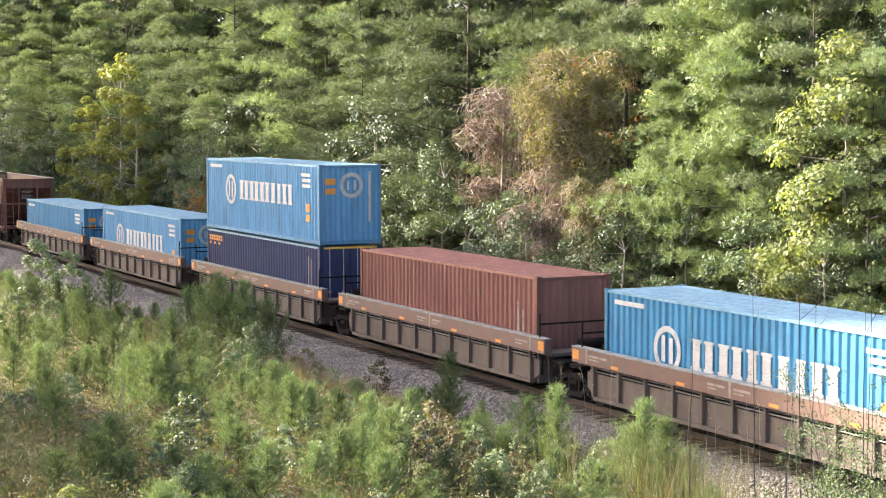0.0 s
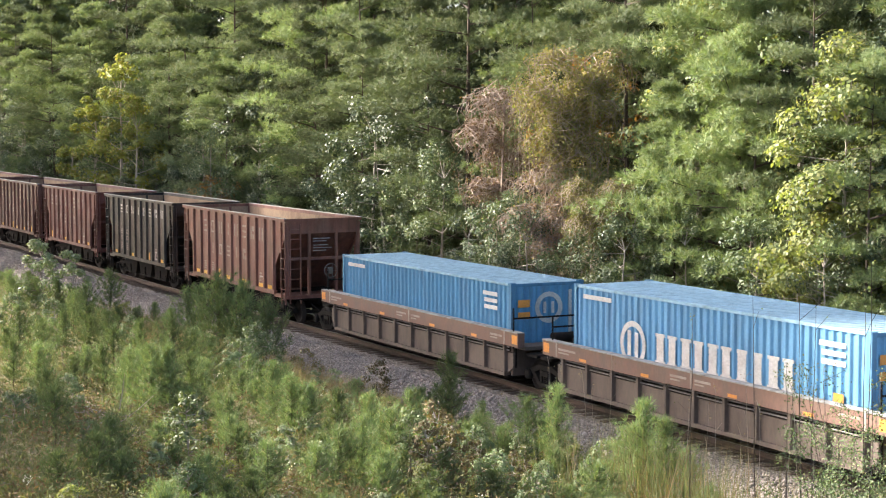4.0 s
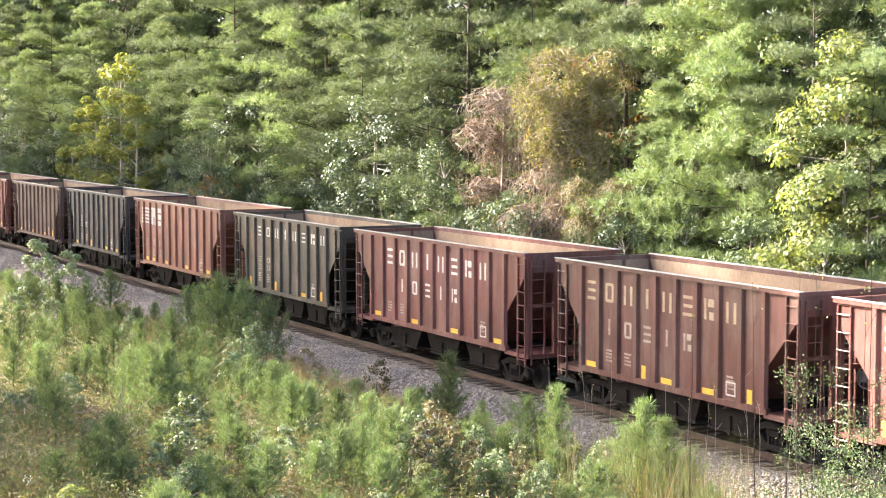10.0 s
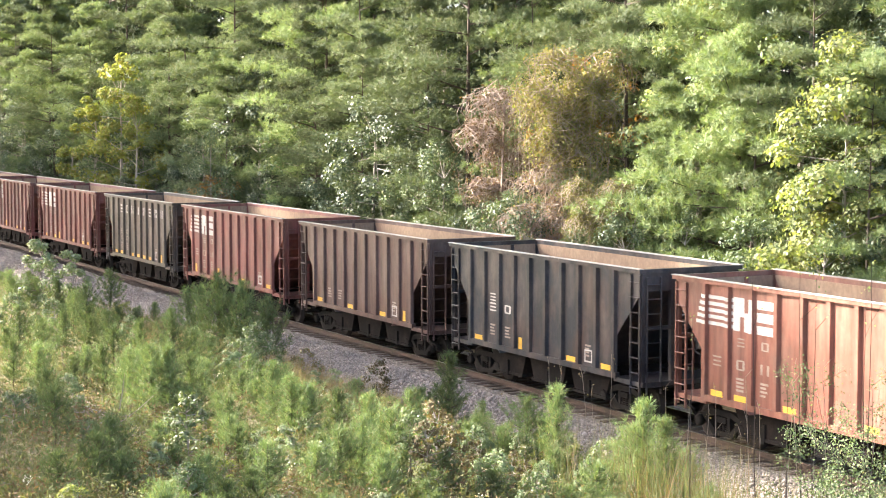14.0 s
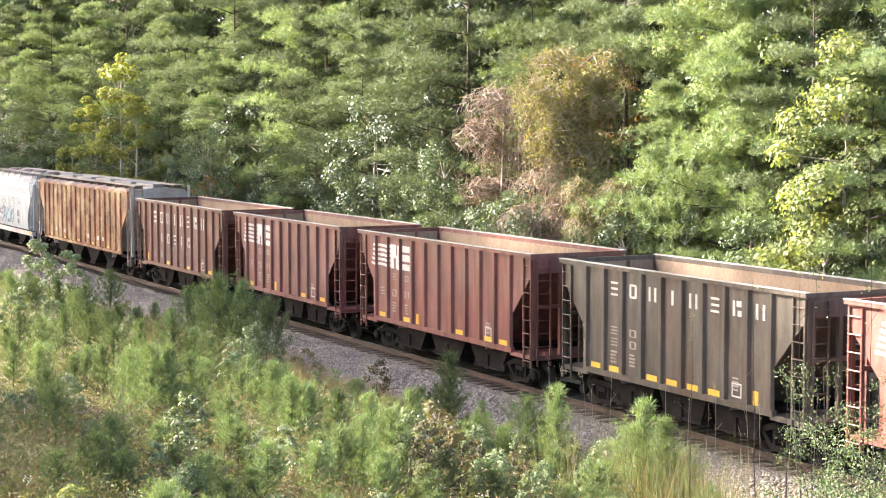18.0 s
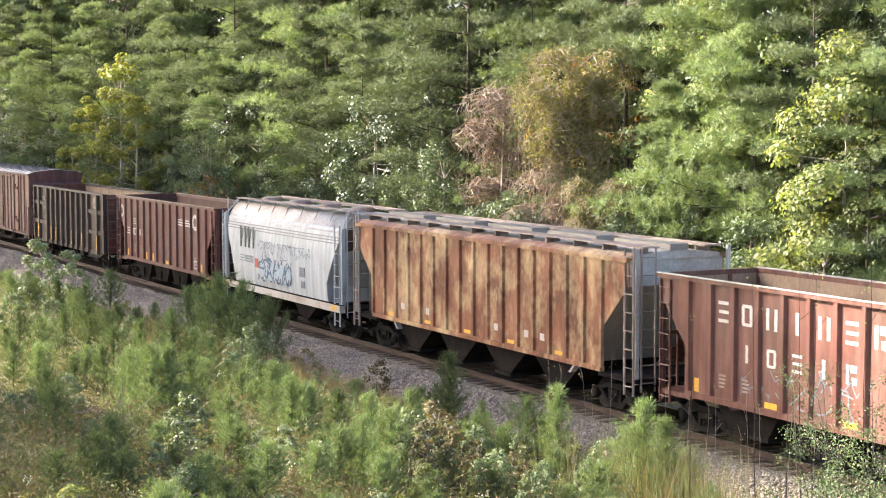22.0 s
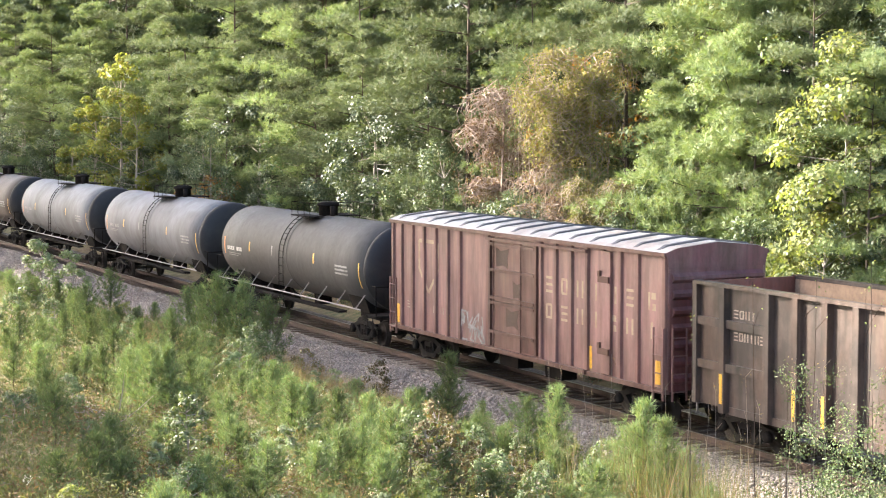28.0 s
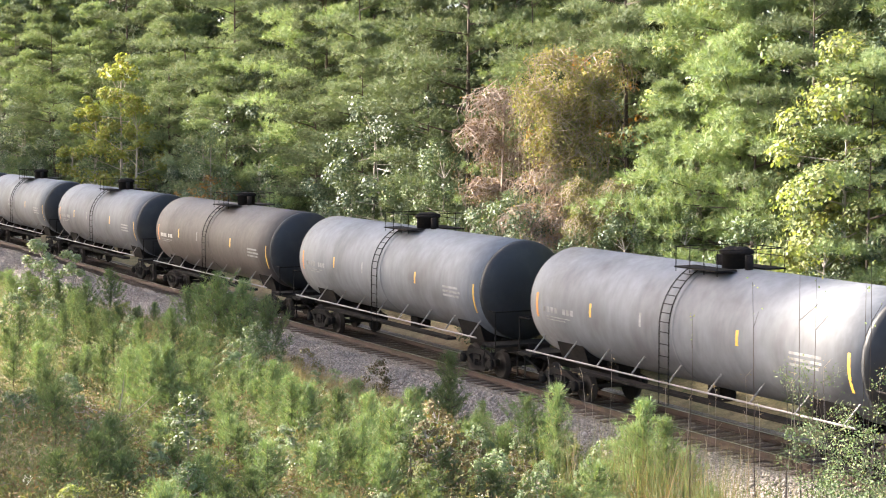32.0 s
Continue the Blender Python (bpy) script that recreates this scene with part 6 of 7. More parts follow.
def build_wood():
    rng = random.Random(12)
    pines = [wood_pine(31, 20, 3.9, 1.5, 34, M["pine"]), wood_pine(32, 18, 3.7, 1.0, 32, M["pine_sunlit"]), wood_pine(33, 21, 4.1, 2.5, 34, M["pine"]), wood_pine(34, 15, 3.7, 0.6, 30, M["pine_sunlit"])]
    back = [wood_pine(35, 21, 3.9, 3.0, 34, M["pine_shaded"], 5, 0.5, 0.14, 34), wood_pine(36, 23, 3.9, 2.0, 34, M["pine_shaded"], 5, 0.5, 0.14, 34)]
    leafs = [broadleaf(41, 9, 2.6, 0.6, 6500, 0.10, M["oak"], lumps=30), broadleaf(42, 8, 2.5, 0.5, 6500, 0.10, M["shrub"], lumps=30), broadleaf(43, 12, 2.8, 1.2, 8000, 0.10, M["oak"], lumps=34)]
    names = ("tall pine with dull green needles in the wood", "tall pine with pale green needles painted as sunlit", "tall dark pine with a bare lower trunk", "pine branched low at the wood's edge")
    for y, x0, x1, step in ((10.0, -190, -36, 4.6),):
        x = x0
        while x < x1:
            x += step * rng.uniform(0.75, 1.25)
            if any(at(a, y) < x < at(b, y) for a, b in ((225, 275), (585, 625), (770, 840), (1080, 1125))):
                continue
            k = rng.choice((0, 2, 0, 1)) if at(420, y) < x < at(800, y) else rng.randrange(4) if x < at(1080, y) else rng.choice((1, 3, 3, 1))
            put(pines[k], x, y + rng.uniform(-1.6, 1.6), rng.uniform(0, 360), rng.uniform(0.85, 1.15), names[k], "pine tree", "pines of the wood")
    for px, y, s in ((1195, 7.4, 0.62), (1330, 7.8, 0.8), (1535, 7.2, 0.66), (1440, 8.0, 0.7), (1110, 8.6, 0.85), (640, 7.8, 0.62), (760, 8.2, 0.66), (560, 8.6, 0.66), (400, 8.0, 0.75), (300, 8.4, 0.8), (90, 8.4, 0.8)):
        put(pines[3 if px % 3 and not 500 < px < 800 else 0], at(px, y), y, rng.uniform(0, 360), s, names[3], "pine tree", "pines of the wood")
    # back rows wear the dark copy, so gaps look shaded
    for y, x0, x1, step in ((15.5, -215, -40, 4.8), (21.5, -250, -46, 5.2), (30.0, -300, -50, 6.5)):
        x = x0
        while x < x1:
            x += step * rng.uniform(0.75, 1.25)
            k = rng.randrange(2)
            put(back[k], x, y + rng.uniform(-1.6, 1.6), rng.uniform(0, 360), rng.uniform(0.9, 1.15), "tall pine deep in the wood with shade-dark needles", "pine tree", "pines of the wood")
    # unseen trees on the viewer's side, added to shade the track
    hedge = [wood_pine(37, 23.5, 4.4, 15.0, 54, M["pine"], 3, 0.8, 0.42, 15), wood_pine(38, 23, 4.4, 15.0, 54, M["pine"], 3, 0.8, 0.42, 15), wood_pine(39, 31, 4.6, 15.5, 76, M["pine"], 3, 0.8, 0.42, 15)]
    shade = [(-63.4 - 5.2 * k, -27.0 - 2.5 * (k % 2)) for k in range(25)]
    for i, (x, y) in enumerate(shade):
        put(hedge[i % 2 if x > -112 else 2], x, y, rng.uniform(0, 360), rng.uniform(0.98, 1.05), "tall bare-trunked pine on the hill, unseen, added to shade the track", "pine tree", "pines on the near side")
    # more unseen trees, added only to darken the slope's near corner
    bushy = broadleaf(44, 10, 3.0, 0.6, 5000, 0.16, M["oak"], lumps=40)
    for x, y in ((-40.5, -29.8), (-46.0, -30.4), (-52.0, -30.2)):
        put(bushy, x, y, rng.uniform(0, 360), rng.uniform(0.8, 0.95), "bushy tree on the hill, unseen, added to shade the slope", "tree", "bushes on the near side")
    texts = ("glossy dark-leaved tree at the wood's edge", "bushy green tree at the wood's edge", "dark broadleaf tree among the pines")
    for y, x0, x1, step in ((6.4, -180, -36, 3.6), (8.4, -185, -36, 6.5)):
        x = x0
        while x < x1:
            x += step * rng.uniform(0.6, 1.4)
            k = rng.randrange(3)
            if at(785, y) < x < at(1115, y):
                continue
            put(leafs[k], x, y + rng.uniform(-0.6, 1.2), rng.uniform(0, 360), rng.uniform(0.4, 0.7) if y < 8 else rng.uniform(0.6, 1.0), texts[k], "tree", "undergrowth trees")
    fresh = broadleaf(54, 13, 2.6, 2.0, 14000, 0.085, M["fresh"], lumps=30)
    for px, y, s in ((1250, 8.8, 0.95), (1395, 9.4, 1.1), (1500, 8.2, 0.8)):
        put(fresh, at(px, y), y, rng.uniform(0, 360), s, "tall broadleaf tree with fresh green leaves", "tree", "undergrowth trees")
    lime = broadleaf(51, 9, 1.9, 1.0, 4500, 0.11, M["lime"])
    gold = broadleaf(52, 9, 2.2, 1.2, 6000, 0.09, M["gold"])
    fire = broadleaf(53, 4, 1.0, 2.7, 900, 0.07, M["orange_leaf"], lumps=15)
    for px, y, s in ((160, 6.2, 1.05), (215, 6.2, 1.3), (238, 6.0, 1.05), (1400, 6.6, 0.5), (1465, 6.8, 0.62)):
        put(lime, at(px, y), y, rng.uniform(0, 360), s, "young tree with bright yellow-green leaves", "tree")
    for px, y, s in ((1490, 7.0, 1.1), (1550, 8.6, 0.9), (1420, 6.4, 0.5)):
        put(gold, at(px, y), y, rng.uniform(0, 360), s, "tree turning gold in autumn", "tree")
    for px, y, s in ((345, 6.0, 1.05), (378, 6.2, 1.2), (435, 5.8, 0.9), (1052, 8.6, 2.35)):
        put(fire, at(px, y), y, rng.uniform(0, 360), s, "sapling with orange autumn leaves", "tree")
    snag = vine_snag(61, 10.9, 1.9, 5.2, M["drab"], 26000, 560, "vine_covered_snag")
    bare = vine_snag(62, 10.0, 2.0, 5.6, M["rusty_leaf"], 5000, 760, "bare_vine_tangle")
    for px, y, s in ((1015, 6.2, 1.0), (1066, 5.6, 0.60)):
        put(snag, at(px, y), y, rng.uniform(0, 360), s, "dead tree hung with a mound of withered golden-brown vines", "tree")
    for px, y, s in ((893, 5.8, 0.97), (965, 5.5, 0.70)):
        put(bare, at(px, y), y, rng.uniform(0, 360), s, "dead tree under a tangle of bare brown vine stems", "tree")
    for px, y, s in ((655, 7.2, 1.0), (690, 7.0, 0.85), (905, 4.9, 0.66), (880, 5.0, 0.6), (945, 4.8, 0.6), (1030, 4.9, 0.55), (1090, 5.0, 0.6), (845, 5.0, 0.56)):
        put(leafs[0], at(px, y), y, rng.uniform(0, 360), s, texts[0], "tree", "undergrowth trees")
    wipe(pines + back + hedge + leafs + [lime, gold, snag, bare, fire, fresh, bushy])


# spots of the slope's plants: x, y, height
EDGE_PINES = ((-71.6, -5.4, 2.11), (-63.3, -8.7, 1.56), (-65.2, -5.5, 1.35), (-61.1, -5.6, 2.29), (-57.7, -5.6, 3.04), (-56.3, -5.2, 3.0), (-60.7, -5.2, 2.54), (-52.8, -5.8, 2.48), (-57.0, -5.4, 2.48), (-65.4, -10.9, 1.73), (-65.4, -10.0, 1.48), (-62.4, -10.0, 1.63), (-59.4, -10.2, 1.45), (-62.7, -7.0, 1.16), (-59.9, -6.6, 1.5))
SLOPE_PINES = ((-50.3, -14.2, 1.62), (-47.7, -14.2, 1.4), (-50.9, -12.8, 1.51), (-50.9, -12.0, 1.51), (-49.5, -11.7, 1.38), (-50.2, -10.7, 1.58), (-46.0, -11.1, 2.12), (-46.3, -10.4, 1.71), (-42.8, -13.9, 1.41), (-40.3, -14.0, 1.7), (-39.2, -13.8, 1.89), (-38.8, -13.5, 1.93), (-39.7, -12.7, 1.74), (-41.6, -11.7, 1.27), (-42.5, -16.2, 1.38), (-42.5, -15.6, 1.22), (-43.0, -14.6, 1.0))
NEAR_PINES = ((-37.6, -11.5, 1.79), (-35.4, -11.9, 1.66), (-35.1, -11.6, 1.59), (-33.0, -11.9, 1.62), (-29.9, -12.7, 1.51), (-30.4, -11.9, 1.6), (-29.8, -13.2, 1.26), (-36.6, -8.5, 1.54), (-41.4, -5.9, 1.2), (-28.8, -15.0, 1.22), (-28.2, -15.5, 0.88), (-28.7, -12.8, 1.07), (-35.4, -13.3, 1.14), (-29.0, -14.0, 1.02), (-36.1, -9.8, 1.28))
TRACK_PINES = ((-40.7, -5.4, 2.4), (-41.2, -5.4, 1.5), (-38.6, -5.6, 1.4), (-36.3, -5.6, 1.9), (-34.8, -5.7, 2.3), (-36.4, -5.1, 1.5), (-31.2, -5.6, 2.5), (-31.7, -5.7, 1.9), (-30.6, -5.6, 2.2), (-30.1, -5.4, 1.7), (-33.0, -5.1, 1.5), (-35.5, -6.7, 1.2), (-34.0, -5.2, 1.0))
PALE_SHRUBS = ((-48.7, -7.8, 1.91), (-48.6, -7.4, 1.66), (-45.6, -9.3, 1.56), (-47.4, -9.0, 1.12), (-65.4, -9.9, 2.79), (-66.4, -8.4, 2.45), (-47.7, -5.6, 1.0), (-31.8, -15.4, 1.51), (-30.7, -13.9, 1.13), (-31.3, -14.2, 0.98), (-30.5, -11.4, 1.53))
GREEN_SHRUBS = ((-55.4, -13.2, 1.43), (-54.4, -12.2, 1.43), (-55.5, -9.4, 1.11), (-36.3, -17.4, 0.84), (-45.8, -5.8, 0.9), (-33.8, -16.8, 0.69), (-25.6, -5.6, 1.0), (-28.9, -5.6, 0.9), (-33.0, -8.7, 1.2), (-34.5, -6.7, 1.15), (-34.4, -5.7, 1.15), (-32.8, -5.5, 1.52), (-29.5, -10.1, 1.08), (-30.5, -8.5, 0.91), (-31.1, -7.1, 0.94))
RUSTY_SHRUBS = ((-31.3, -10.5, 1.75), (-32.5, -9.6, 1.47), (-29.8, -11.4, 1.4), (-49.6, -5.7, 1.34), (-50.8, -5.6, 0.93), (-44.8, -5.6, 1.61), (-32.0, -17.0, 0.69), (-37.2, -16.1, 0.57), (-31.0, -14.9, 0.75), (-39.1, -5.5, 1.04), (-39.7, -7.5, 0.91))
GOLD_SHRUBS = ((-37.5, -5.4, 1.07), (-34.5, -6.6, 0.89), (-34.6, -5.9, 0.95), (-36.7, -6.5, 0.8), (-34.1, -5.6, 1.11), (-56.4, -5.2, 1.8), (-57.3, -5.5, 1.37), (-63.0, -6.7, 0.85))
AIRY = ((-18.5, -10.7, 3.9), (-17.8, -11, 4.1), (-16.5, -12, 4.0), (-18.5, -11, 3.3), (-16.8, -12, 3.6), (-17.3, -12, 3.1), (-15.3, -13, 3.5), (-16.5, -12.5, 2.9), (-17.6, -11.2, 3.6), (-16.0, -12.4, 3.7))


def cover(seed, n, near, far, y0, y1):
    """Random spots on the slope, thinning out with the distance from its top."""
    g = np.random.default_rng(seed)
    a = g.uniform(0.85, 1.37, n * 3)
    d = near * (far / near) ** g.random(n * 3)
    x, y = -d * np.sin(a), -26.04 + d * np.cos(a)
    edge = 0.5 * np.sin(x * 0.7) + 0.35 * np.sin(x * 1.9 + 1)
    ok = (y > y0) & (y < y1 + edge) & (x > -120)
    return g, x[ok][:n], y[ok][:n]


def build_slope():
    rng = random.Random(77)
    young = [young_pine(71, 2.4, 1.05, M["young_pine"], 9), young_pine(72, 2.0, 0.95, M["young_pine"], 8), young_pine(73, 2.2, 0.62, M["young_pine"], 9), young_pine(74, 1.5, 0.75, M["young_pine"], 7)]
    size = (2.4, 2.0, 2.2, 1.5)
    for i, (x, y, h) in enumerate(EDGE_PINES + SLOPE_PINES + NEAR_PINES + TRACK_PINES):
        k = 3 if h < 1.3 else 1 + i % 2 if y > -7 and x > -45 else i % 3
        put(young[k], x, y, rng.uniform(0, 360), h / size[k], "young pine sapling with soft green needles on the slope", "pine sapling", "pine saplings")
    bushes = [broadleaf(81, 1.5, 0.55, 0.1, 2400, 0.038, M["pale_leaf"], "shrub", "greybark", 26), broadleaf(82, 1.5, 0.6, 0.1, 2200, 0.042, M["shrub"], "shrub", "greybark", 26), broadleaf(83, 1.5, 0.6, 0.1, 1800, 0.04, M["gold"], "shrub", "greybark", 26), broadleaf(85, 1.5, 0.5, 0.1, 1500, 0.042, M["russet"], "shrub", "greybark", 26)]
    texts = ("shrub with pale glossy leaves on the slope", "leafy green shrub among weeds on the slope", "yellowing shrub among weeds on the slope", "thin shrub with leaves turned russet on the slope")
    for k, rows in enumerate((PALE_SHRUBS, GREEN_SHRUBS, GOLD_SHRUBS, RUSTY_SHRUBS)):
        for x, y, h in rows:
            put(bushes[k], x, y, rng.uniform(0, 360), h / 1.5, texts[k], "shrub", "shrubs on the slope")
    # scattered more of both between them
    g, xs, ys = cover(9, 190, 24, 90, -21, -5.5)
    for i, (x, y) in enumerate(zip(xs, ys)):
        if i % 2 == 0:
            put(young[3], float(x), float(y), rng.uniform(0, 360), rng.uniform(0.45, 0.85), "small pine sapling among the weeds", "pine sapling", "pine saplings")
        else:
            k = rng.choice((0, 1, 1, 2, 3))
            put(bushes[k], float(x), float(y), rng.uniform(0, 360), rng.uniform(0.35, 0.7), texts[k], "shrub", "shrubs on the slope")
    wipe(young + bushes)
    # weeds: leafy stems
    g, xs, ys = cover(10, 26000, 15, 95, -23.5, -4.4)
    n = len(xs)
    k = 10
    hgt = (0.35 + 0.5 * g.random(n)) * np.interp(ys, [-8, -4.5], [1, 0.6])
    base = np.stack([xs, ys, height(xs, ys)], 1)
    u = g.random((n, k, 1))
    bend = g.normal(size=(n, 1, 3)) * [0.18, 0.18, 0]
    p = base[:, None, :] + np.array([0, 0, 1.0]) * (u * hgt[:, None, None]) + bend * u * u + g.normal(size=(n, k, 3)) * 0.06 * [1, 1, 0.4]
    p = p.reshape(-1, 3)
    tagged(new("weeds", leaf_mesh("weeds", p, g, 0.021, M["weed"], 0.3, 4.5)), "waist-high grey-green weeds covering the slope", "weeds", kind="stuff")
    # withered brown patches among the weeds
    g, xs, ys = cover(22, 6500, 15, 60, -23.5, -5.5)
    ok = np.sin(xs * 0.8 + 1.0) * np.sin(ys * 1.1 + 0.4 * xs) > 0.15
    xs, ys = xs[ok], ys[ok]
    p = np.stack([xs, ys, height(xs, ys) + 0.2 + 0.4 * g.random(len(xs))], 1)
    p = (p[:, None, :] + g.normal(size=(len(xs), 9, 3)) * [0.12, 0.12, 0.14]).reshape(-1, 3)
    tagged(new("withered_weeds", leaf_mesh("withered_weeds", p, g, 0.026, M["rusty_leaf"], 0.3, 3.5)), "withered rust-brown weeds in patches on the slope", "weeds", kind="stuff")
    # grass blades
    def blades(seed, count, tall, wide, material, name, label, y0=-23.5, y1=-4.3):
        g, xs, ys = cover(seed, count, 15, 95, y0, y1)
        n = len(xs)
        b = np.stack([xs, ys, height(xs, ys) - 0.03], 1)
        lean = g.normal(size=(n, 3)) * [0.3, 0.3, 0] + [0, 0, 1]
        t = b + lean * (tall * (0.5 + 0.8 * g.random((n, 1))))
        side = unit(np.cross(lean, g.normal(size=(n, 3)))) * wide * 0.5
        v = np.stack([b - side, b + side, t], 1).reshape(-1, 3)
        tagged(new(name, raw(name, v, np.arange(3 * n).reshape(n, 3), material)), label, "grass", kind="stuff")
    blades(14, 45000, 0.4, 0.012, M["weed"], "tall_grass", "rough green grass between the weeds")
    blades(15, 8000, 0.6, 0.014, M["drygrass"], "dry_grass", "dry straw-coloured grass beside the ballast")
    blades(16, 9000, 0.5, 0.016, M["drygrass"], "dry_grass", "dry straw-coloured grass beside the ballast", -7.5, -4.0)
    # a thicker stand of brown grass by the ballast
    g = np.random.default_rng(18)
    n = 9000
    xs, ys = g.uniform(-66, -38, n), -5.0 - 2.6 * g.random(n) ** 1.5
    b = np.stack([xs, ys, height(xs, ys) - 0.03], 1)
    lean = g.normal(size=(n, 3)) * [0.22, 0.22, 0] + [0, 0, 1]
    t = b + lean * (0.45 + 0.75 * g.random((n, 1)))
    side = unit(np.cross(lean, g.normal(size=(n, 3)))) * 0.008
    tagged(new("dry_grass", raw("dry_grass", np.stack([b - side, b + side, t], 1).reshape(-1, 3), np.arange(3 * n).reshape(n, 3), M["drygrass"])), "thick stand of brown dry grass beside the ballast", "grass", kind="stuff")
    g, xs, ys = cover(17, 110, 15, 50, -23.5, -7.0)
    c = np.stack([xs, ys, height(xs, ys) + 0.35 + 0.35 * g.random(len(xs))], 1)
    p = (c[:, None, :] + g.normal(size=(len(xs), 26, 3)) * [0.07, 0.07, 0.04]).reshape(-1, 3)
    tagged(new("seed_heads", leaf_mesh("seed_heads", p, g, 0.030, M["petal"], 0.6, 1.1)), "clusters of small pale flower and seed heads over the weeds", "weeds", kind="stuff")
    # tall thin weeds at the foot of the slope, and brown grass creeping onto the ballast
    def stand(name, seed, n, xs, ys, low, high, wide, material, label):
        g = np.random.default_rng(seed)
        x, y = g.uniform(*xs, n), g.uniform(*ys, n)
        clump = np.sin(x * 2.1) * np.sin(y * 2.7 + 1.3 * x) + 0.5 * np.sin(x * 0.9 + 2)
        x, y = x[clump > -0.25], y[clump > -0.25]
        n = len(x)
        b = np.stack([x, y, height(x, y) - 0.03], 1)
        lean = g.normal(size=(n, 3)) * [0.16, 0.16, 0] + [0, 0, 1]
        t = b + lean * (low + (high - low) * g.random((n, 1)) ** 1.6)
        side = unit(np.cross(lean, g.normal(size=(n, 3)))) * wide * 0.5
        m = b + (t - b) * 0.6 + side * 0.4
        v = np.stack([b - side, b + side, m + side * 0.4, t, m - side * 0.4], 1).reshape(-1, 3)
        tagged(new(name, raw(name, v, np.arange(5 * n).reshape(n, 5), material)), label, "grass", kind="stuff")
    stand("tall_weeds", 41, 3000, (-33.5, -22.0), (-7.4, -5.3), 0.9, 2.3, 0.016, M["weed"], "stand of tall thin weeds at the foot of the slope")
    stand("tall_weeds", 42, 700, (-33.0, -22.0), (-7.0, -5.3), 1.0, 2.4, 0.014, M["drygrass"], "tall straw-coloured weed stems at the foot of the slope")
    stand("dry_grass", 43, 4200, (-62.0, -45.0), (-5.6, -3.9), 0.35, 1.0, 0.014, M["drygrass"], "brown grass creeping onto the ballast")
    # fallen branches with dead leaves
    g = np.random.default_rng(19)
    pile = new("brush_pile")
    segs = []
    for i in range(46):
        p = np.array([g.normal() * 1.1, g.normal() * 0.5, 0.1 + 0.25 * g.random()])
        d = unit(np.array([g.normal(), g.normal() * 0.6, g.normal() * 0.15])) * g.uniform(0.4, 1.3)
        segs += [(p, p + d * 0.6, 0.018, 0.013), (p + d * 0.6, p + d + [0, 0, g.normal() * 0.08], 0.013, 0.006)]
    part("branches", limb_mesh("branches", segs, M["greybark"], 5), None, pile, "bleached dead branches")
    p = np.stack([g.normal(size=900) * 1.2, g.normal(size=900) * 0.55, 0.06 + 0.3 * g.random(900)], 1)
    part("dead_leaves", leaf_mesh("dead_leaves", p, g, 0.05, M["rusty_leaf"], 0.6, 1.4), None, pile, "rust-brown dead leaves")
    pile.matrix_world = pose(-39.5, -16.0, float(height(-39.5, -16.0)), 0, 0, 20)
    tagged(pile, "heap of fallen branches with dead brown leaves", "brush pile")


def build_stalks():
    """Tall bare stalks standing at the foot of the slope."""
    rng = random.Random(5)
    for x, y, h in STALKS:
        segs = []
        p = np.array([0, 0, -0.1])
        d = np.array([rng.uniform(-0.12, 0.12), rng.uniform(-0.06, 0.06), 1.0])
        for k in range(4):
            q = p + d * h / 4 + np.array([rng.uniform(-0.03, 0.03), 0, 0])
            segs.append((p, q, 0.011 - 0.002 * k, 0.009 - 0.002 * k))
            if k > 1:
                segs.append((q, q + np.array([rng.uniform(-0.25, 0.25), 0, 0.2]), 0.005, 0.003))
            p = q
        st = new("weed_stalk")
        part("stem", limb_mesh("stem", segs, M["stalk"], 5), None, st)
        g = np.random.default_rng(rng.randrange(999))
        tips = p + g.normal(size=(9, 3)) * [0.05, 0.05, 0.10]
        part("seed_head", leaf_mesh("seed_head", tips, g, 0.022, M["drygrass"]), None, st, "small dry leaves at the tip")
        st.location = (x, y, float(height(x, y)))
        tagged(st, "tall bleached weed stalk at the foot of the slope", "weed", "bare stalks")


STALKS = ((-32.7, -5.7, 3.28), (-34.0, -5.2, 2.87), (-33.8, -5.2, 2.54), (-36.0, -5.2, 2.86), (-34.9, -5.6, 2.76), (-29.8, -5.6, 2.8), (-31.1, -5.2, 2.95), (-29.2, -5.6, 2.62), (-28.9, -5.5, 2.98), (-28.1, -5.2, 3.47), (-27.3, -5.6, 2.8), (-26.6, -5.6, 3.77), (-26.6, -5.2, 3.61), (-25.8, -5.6, 3.36), (-25.7, -5.2, 4.03), (-24.4, -5.6, 3.97), (-38.5, -5.2, 1.78), (-42.7, -6.7, 1.6), (-40.0, -8.1, 1.5), (-28.5, -5.2, 2.31))
THIN = ((-23.5, -8.5, 5.08), (-20.8, -9.5, 5.24), (-20.3, -9.0, 5.21), (-20.7, -9.8, 5.41), (-19.0, -10.0, 5.47), (-23.4, -8.0, 3.88), (-27.6, -7.0, 4.21))


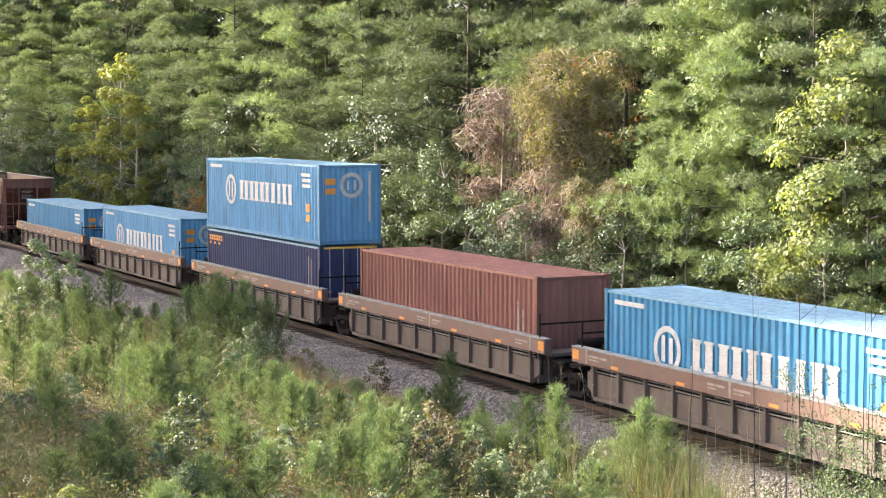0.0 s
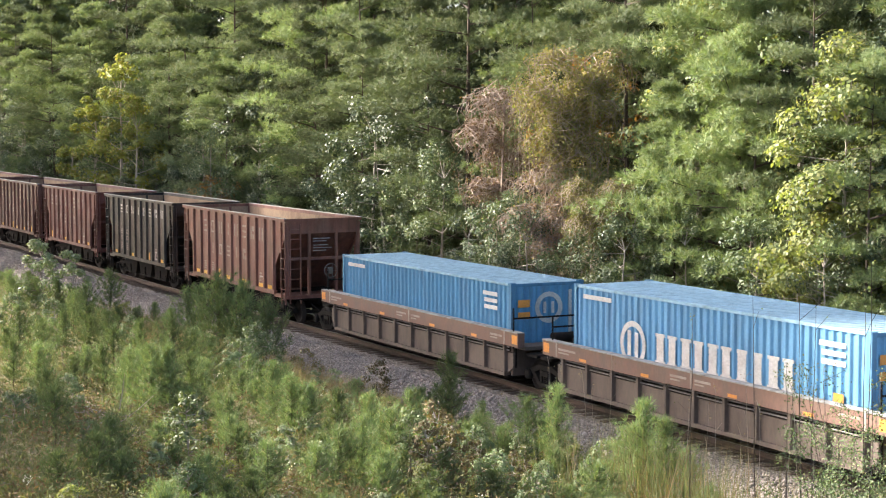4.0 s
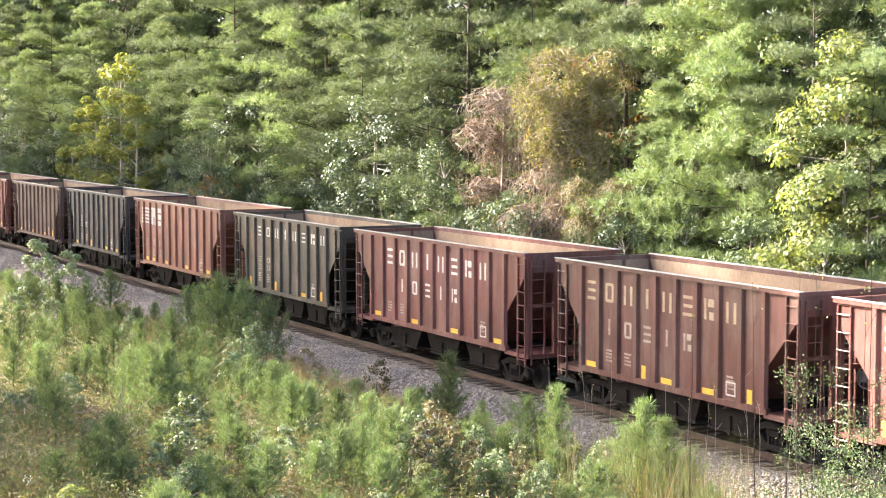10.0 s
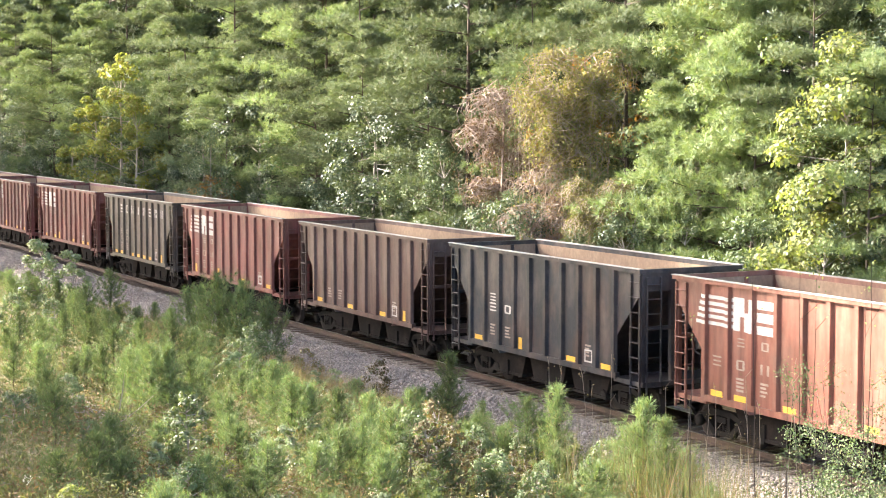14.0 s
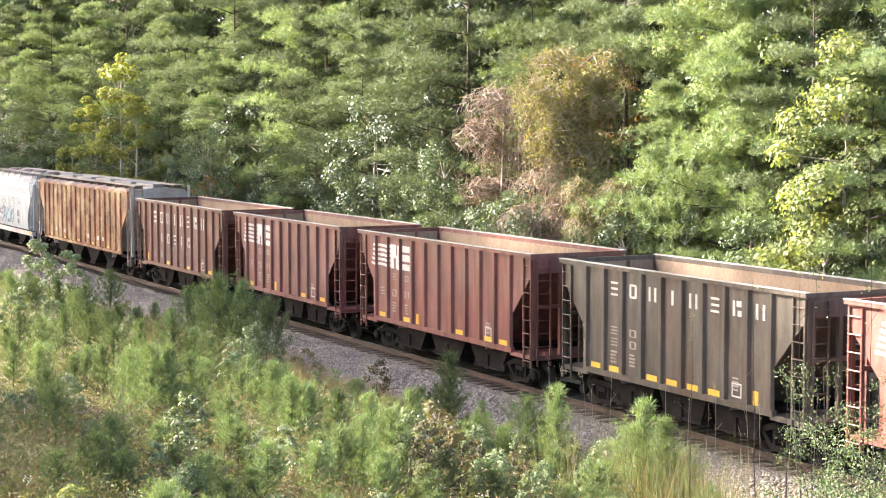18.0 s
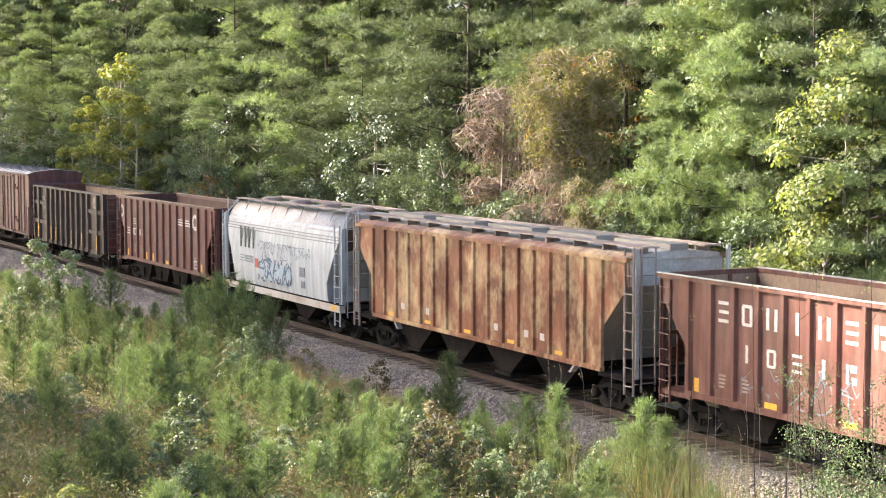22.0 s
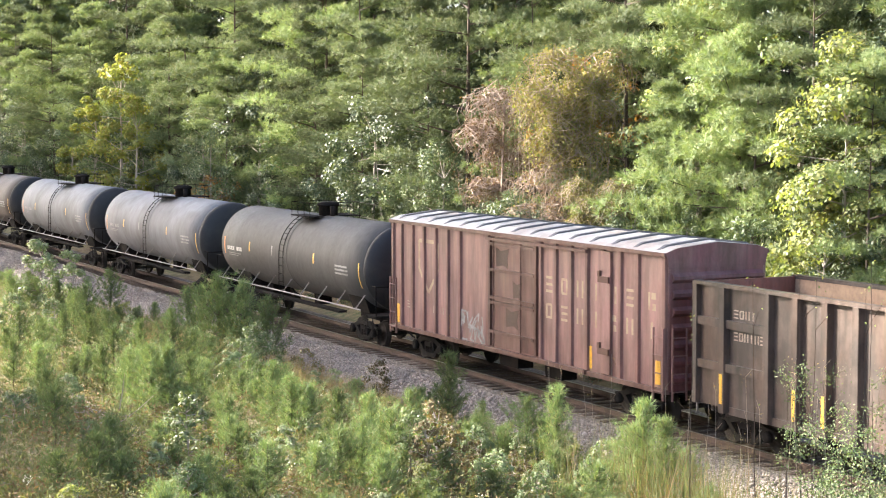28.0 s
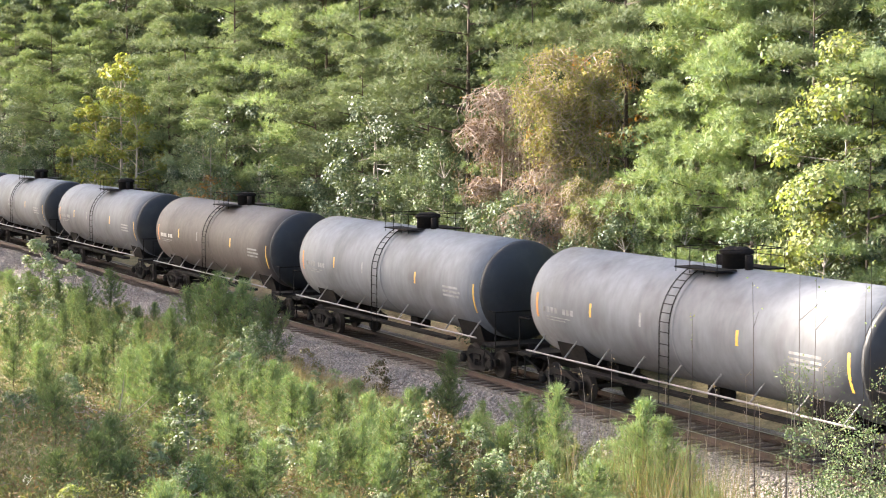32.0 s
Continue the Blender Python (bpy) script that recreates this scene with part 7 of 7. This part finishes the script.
def build_thin_saplings():
    """Whip-thin saplings that stand before the track with a few leaves left."""
    rng = random.Random(15)
    for x, y, h in THIN:
        g = np.random.default_rng(rng.randrange(999))
        segs, tips = [], []
        p = np.array([0, 0, -0.15])
        for k in range(7):
            q = p + np.array([rng.uniform(-0.04, 0.04), rng.uniform(-0.03, 0.03), (h + 0.15) / 7])
            segs.append((p, q, 0.015 - 0.0017 * k, 0.0135 - 0.0017 * k))
            if k in (3, 5):
                e = q + np.array([rng.uniform(-0.3, 0.3), rng.uniform(-0.2, 0.2), 0.25])
                segs.append((q, e, 0.006, 0.003))
                tips.append(e)
            p = q
        tips += [p, p, p - [0, 0, 0.1]]
        leaves = np.concatenate([t + g.normal(size=(2, 3)) * 0.05 for t in tips])
        st = new("thin_sapling")
        part("stem", limb_mesh("stem", segs, M["bark"], 5), None, st)
        part("leaves", leaf_mesh("leaves", leaves, g, 0.028, M["fresh"]), None, st, "a few pale green leaves")
        st.location = (x, y, float(height(x, y)))
        tagged(st, "whip-thin sapling with a few pale green leaves", "sapling", "thin saplings")


def build_leafy_whips():
    """Loose shrubs of thin upright stems with small leaves."""
    for k, (x, y, h) in enumerate(AIRY):
        g = np.random.default_rng(300 + k)
        segs, leaves = [], []
        for j in range(6):
            p = np.array([g.normal() * 0.06, g.normal() * 0.06, -0.1])
            d = np.array([g.normal() * 0.10, g.normal() * 0.10, 1.0])
            top = (h + 0.1) * g.uniform(0.55, 1.0)
            for m in range(6):
                q = p + d * top / 6 + g.normal(size=3) * [0.04, 0.04, 0]
                segs.append((p, q, 0.011 - 0.0014 * m, 0.0096 - 0.0014 * m))
                if m > 1:
                    e = q + np.array([g.normal() * 0.22, g.normal() * 0.22, 0.2])
                    segs.append((q, e, 0.004, 0.002))
                    leaves.append(q + (e - q) * g.random((90, 1)) + g.normal(size=(90, 3)) * [0.06, 0.06, 0.05])
                p = q
        st = new("shrub")
        part("stem", limb_mesh("stem", segs, M["bark"], 5), None, st)
        part("leaves", leaf_mesh("leaves", np.concatenate(leaves), g, 0.020, M["shrub"]), None, st)
        st.location = (x, y, float(height(x, y)))
        tagged(st, "loose shrub of thin stems with small green leaves", "shrub", "shrubs on the slope")


build_leafy_whips()
build_thin_saplings()
build_wood()
build_slope()
build_stalks()


# ---------------------------------------------------------------- motion
def travelled(t):
    """Metres that the train has gone at t seconds."""
    return 11.4884 * t - 0.0160077 * t * t + 0.0000338 * t ** 3


def motions():
    for ob, x, z in TRAIN:
        walk(ob, [(t, pose(x + travelled(t), 0, z)) for t in range(0, 33)])


motions()
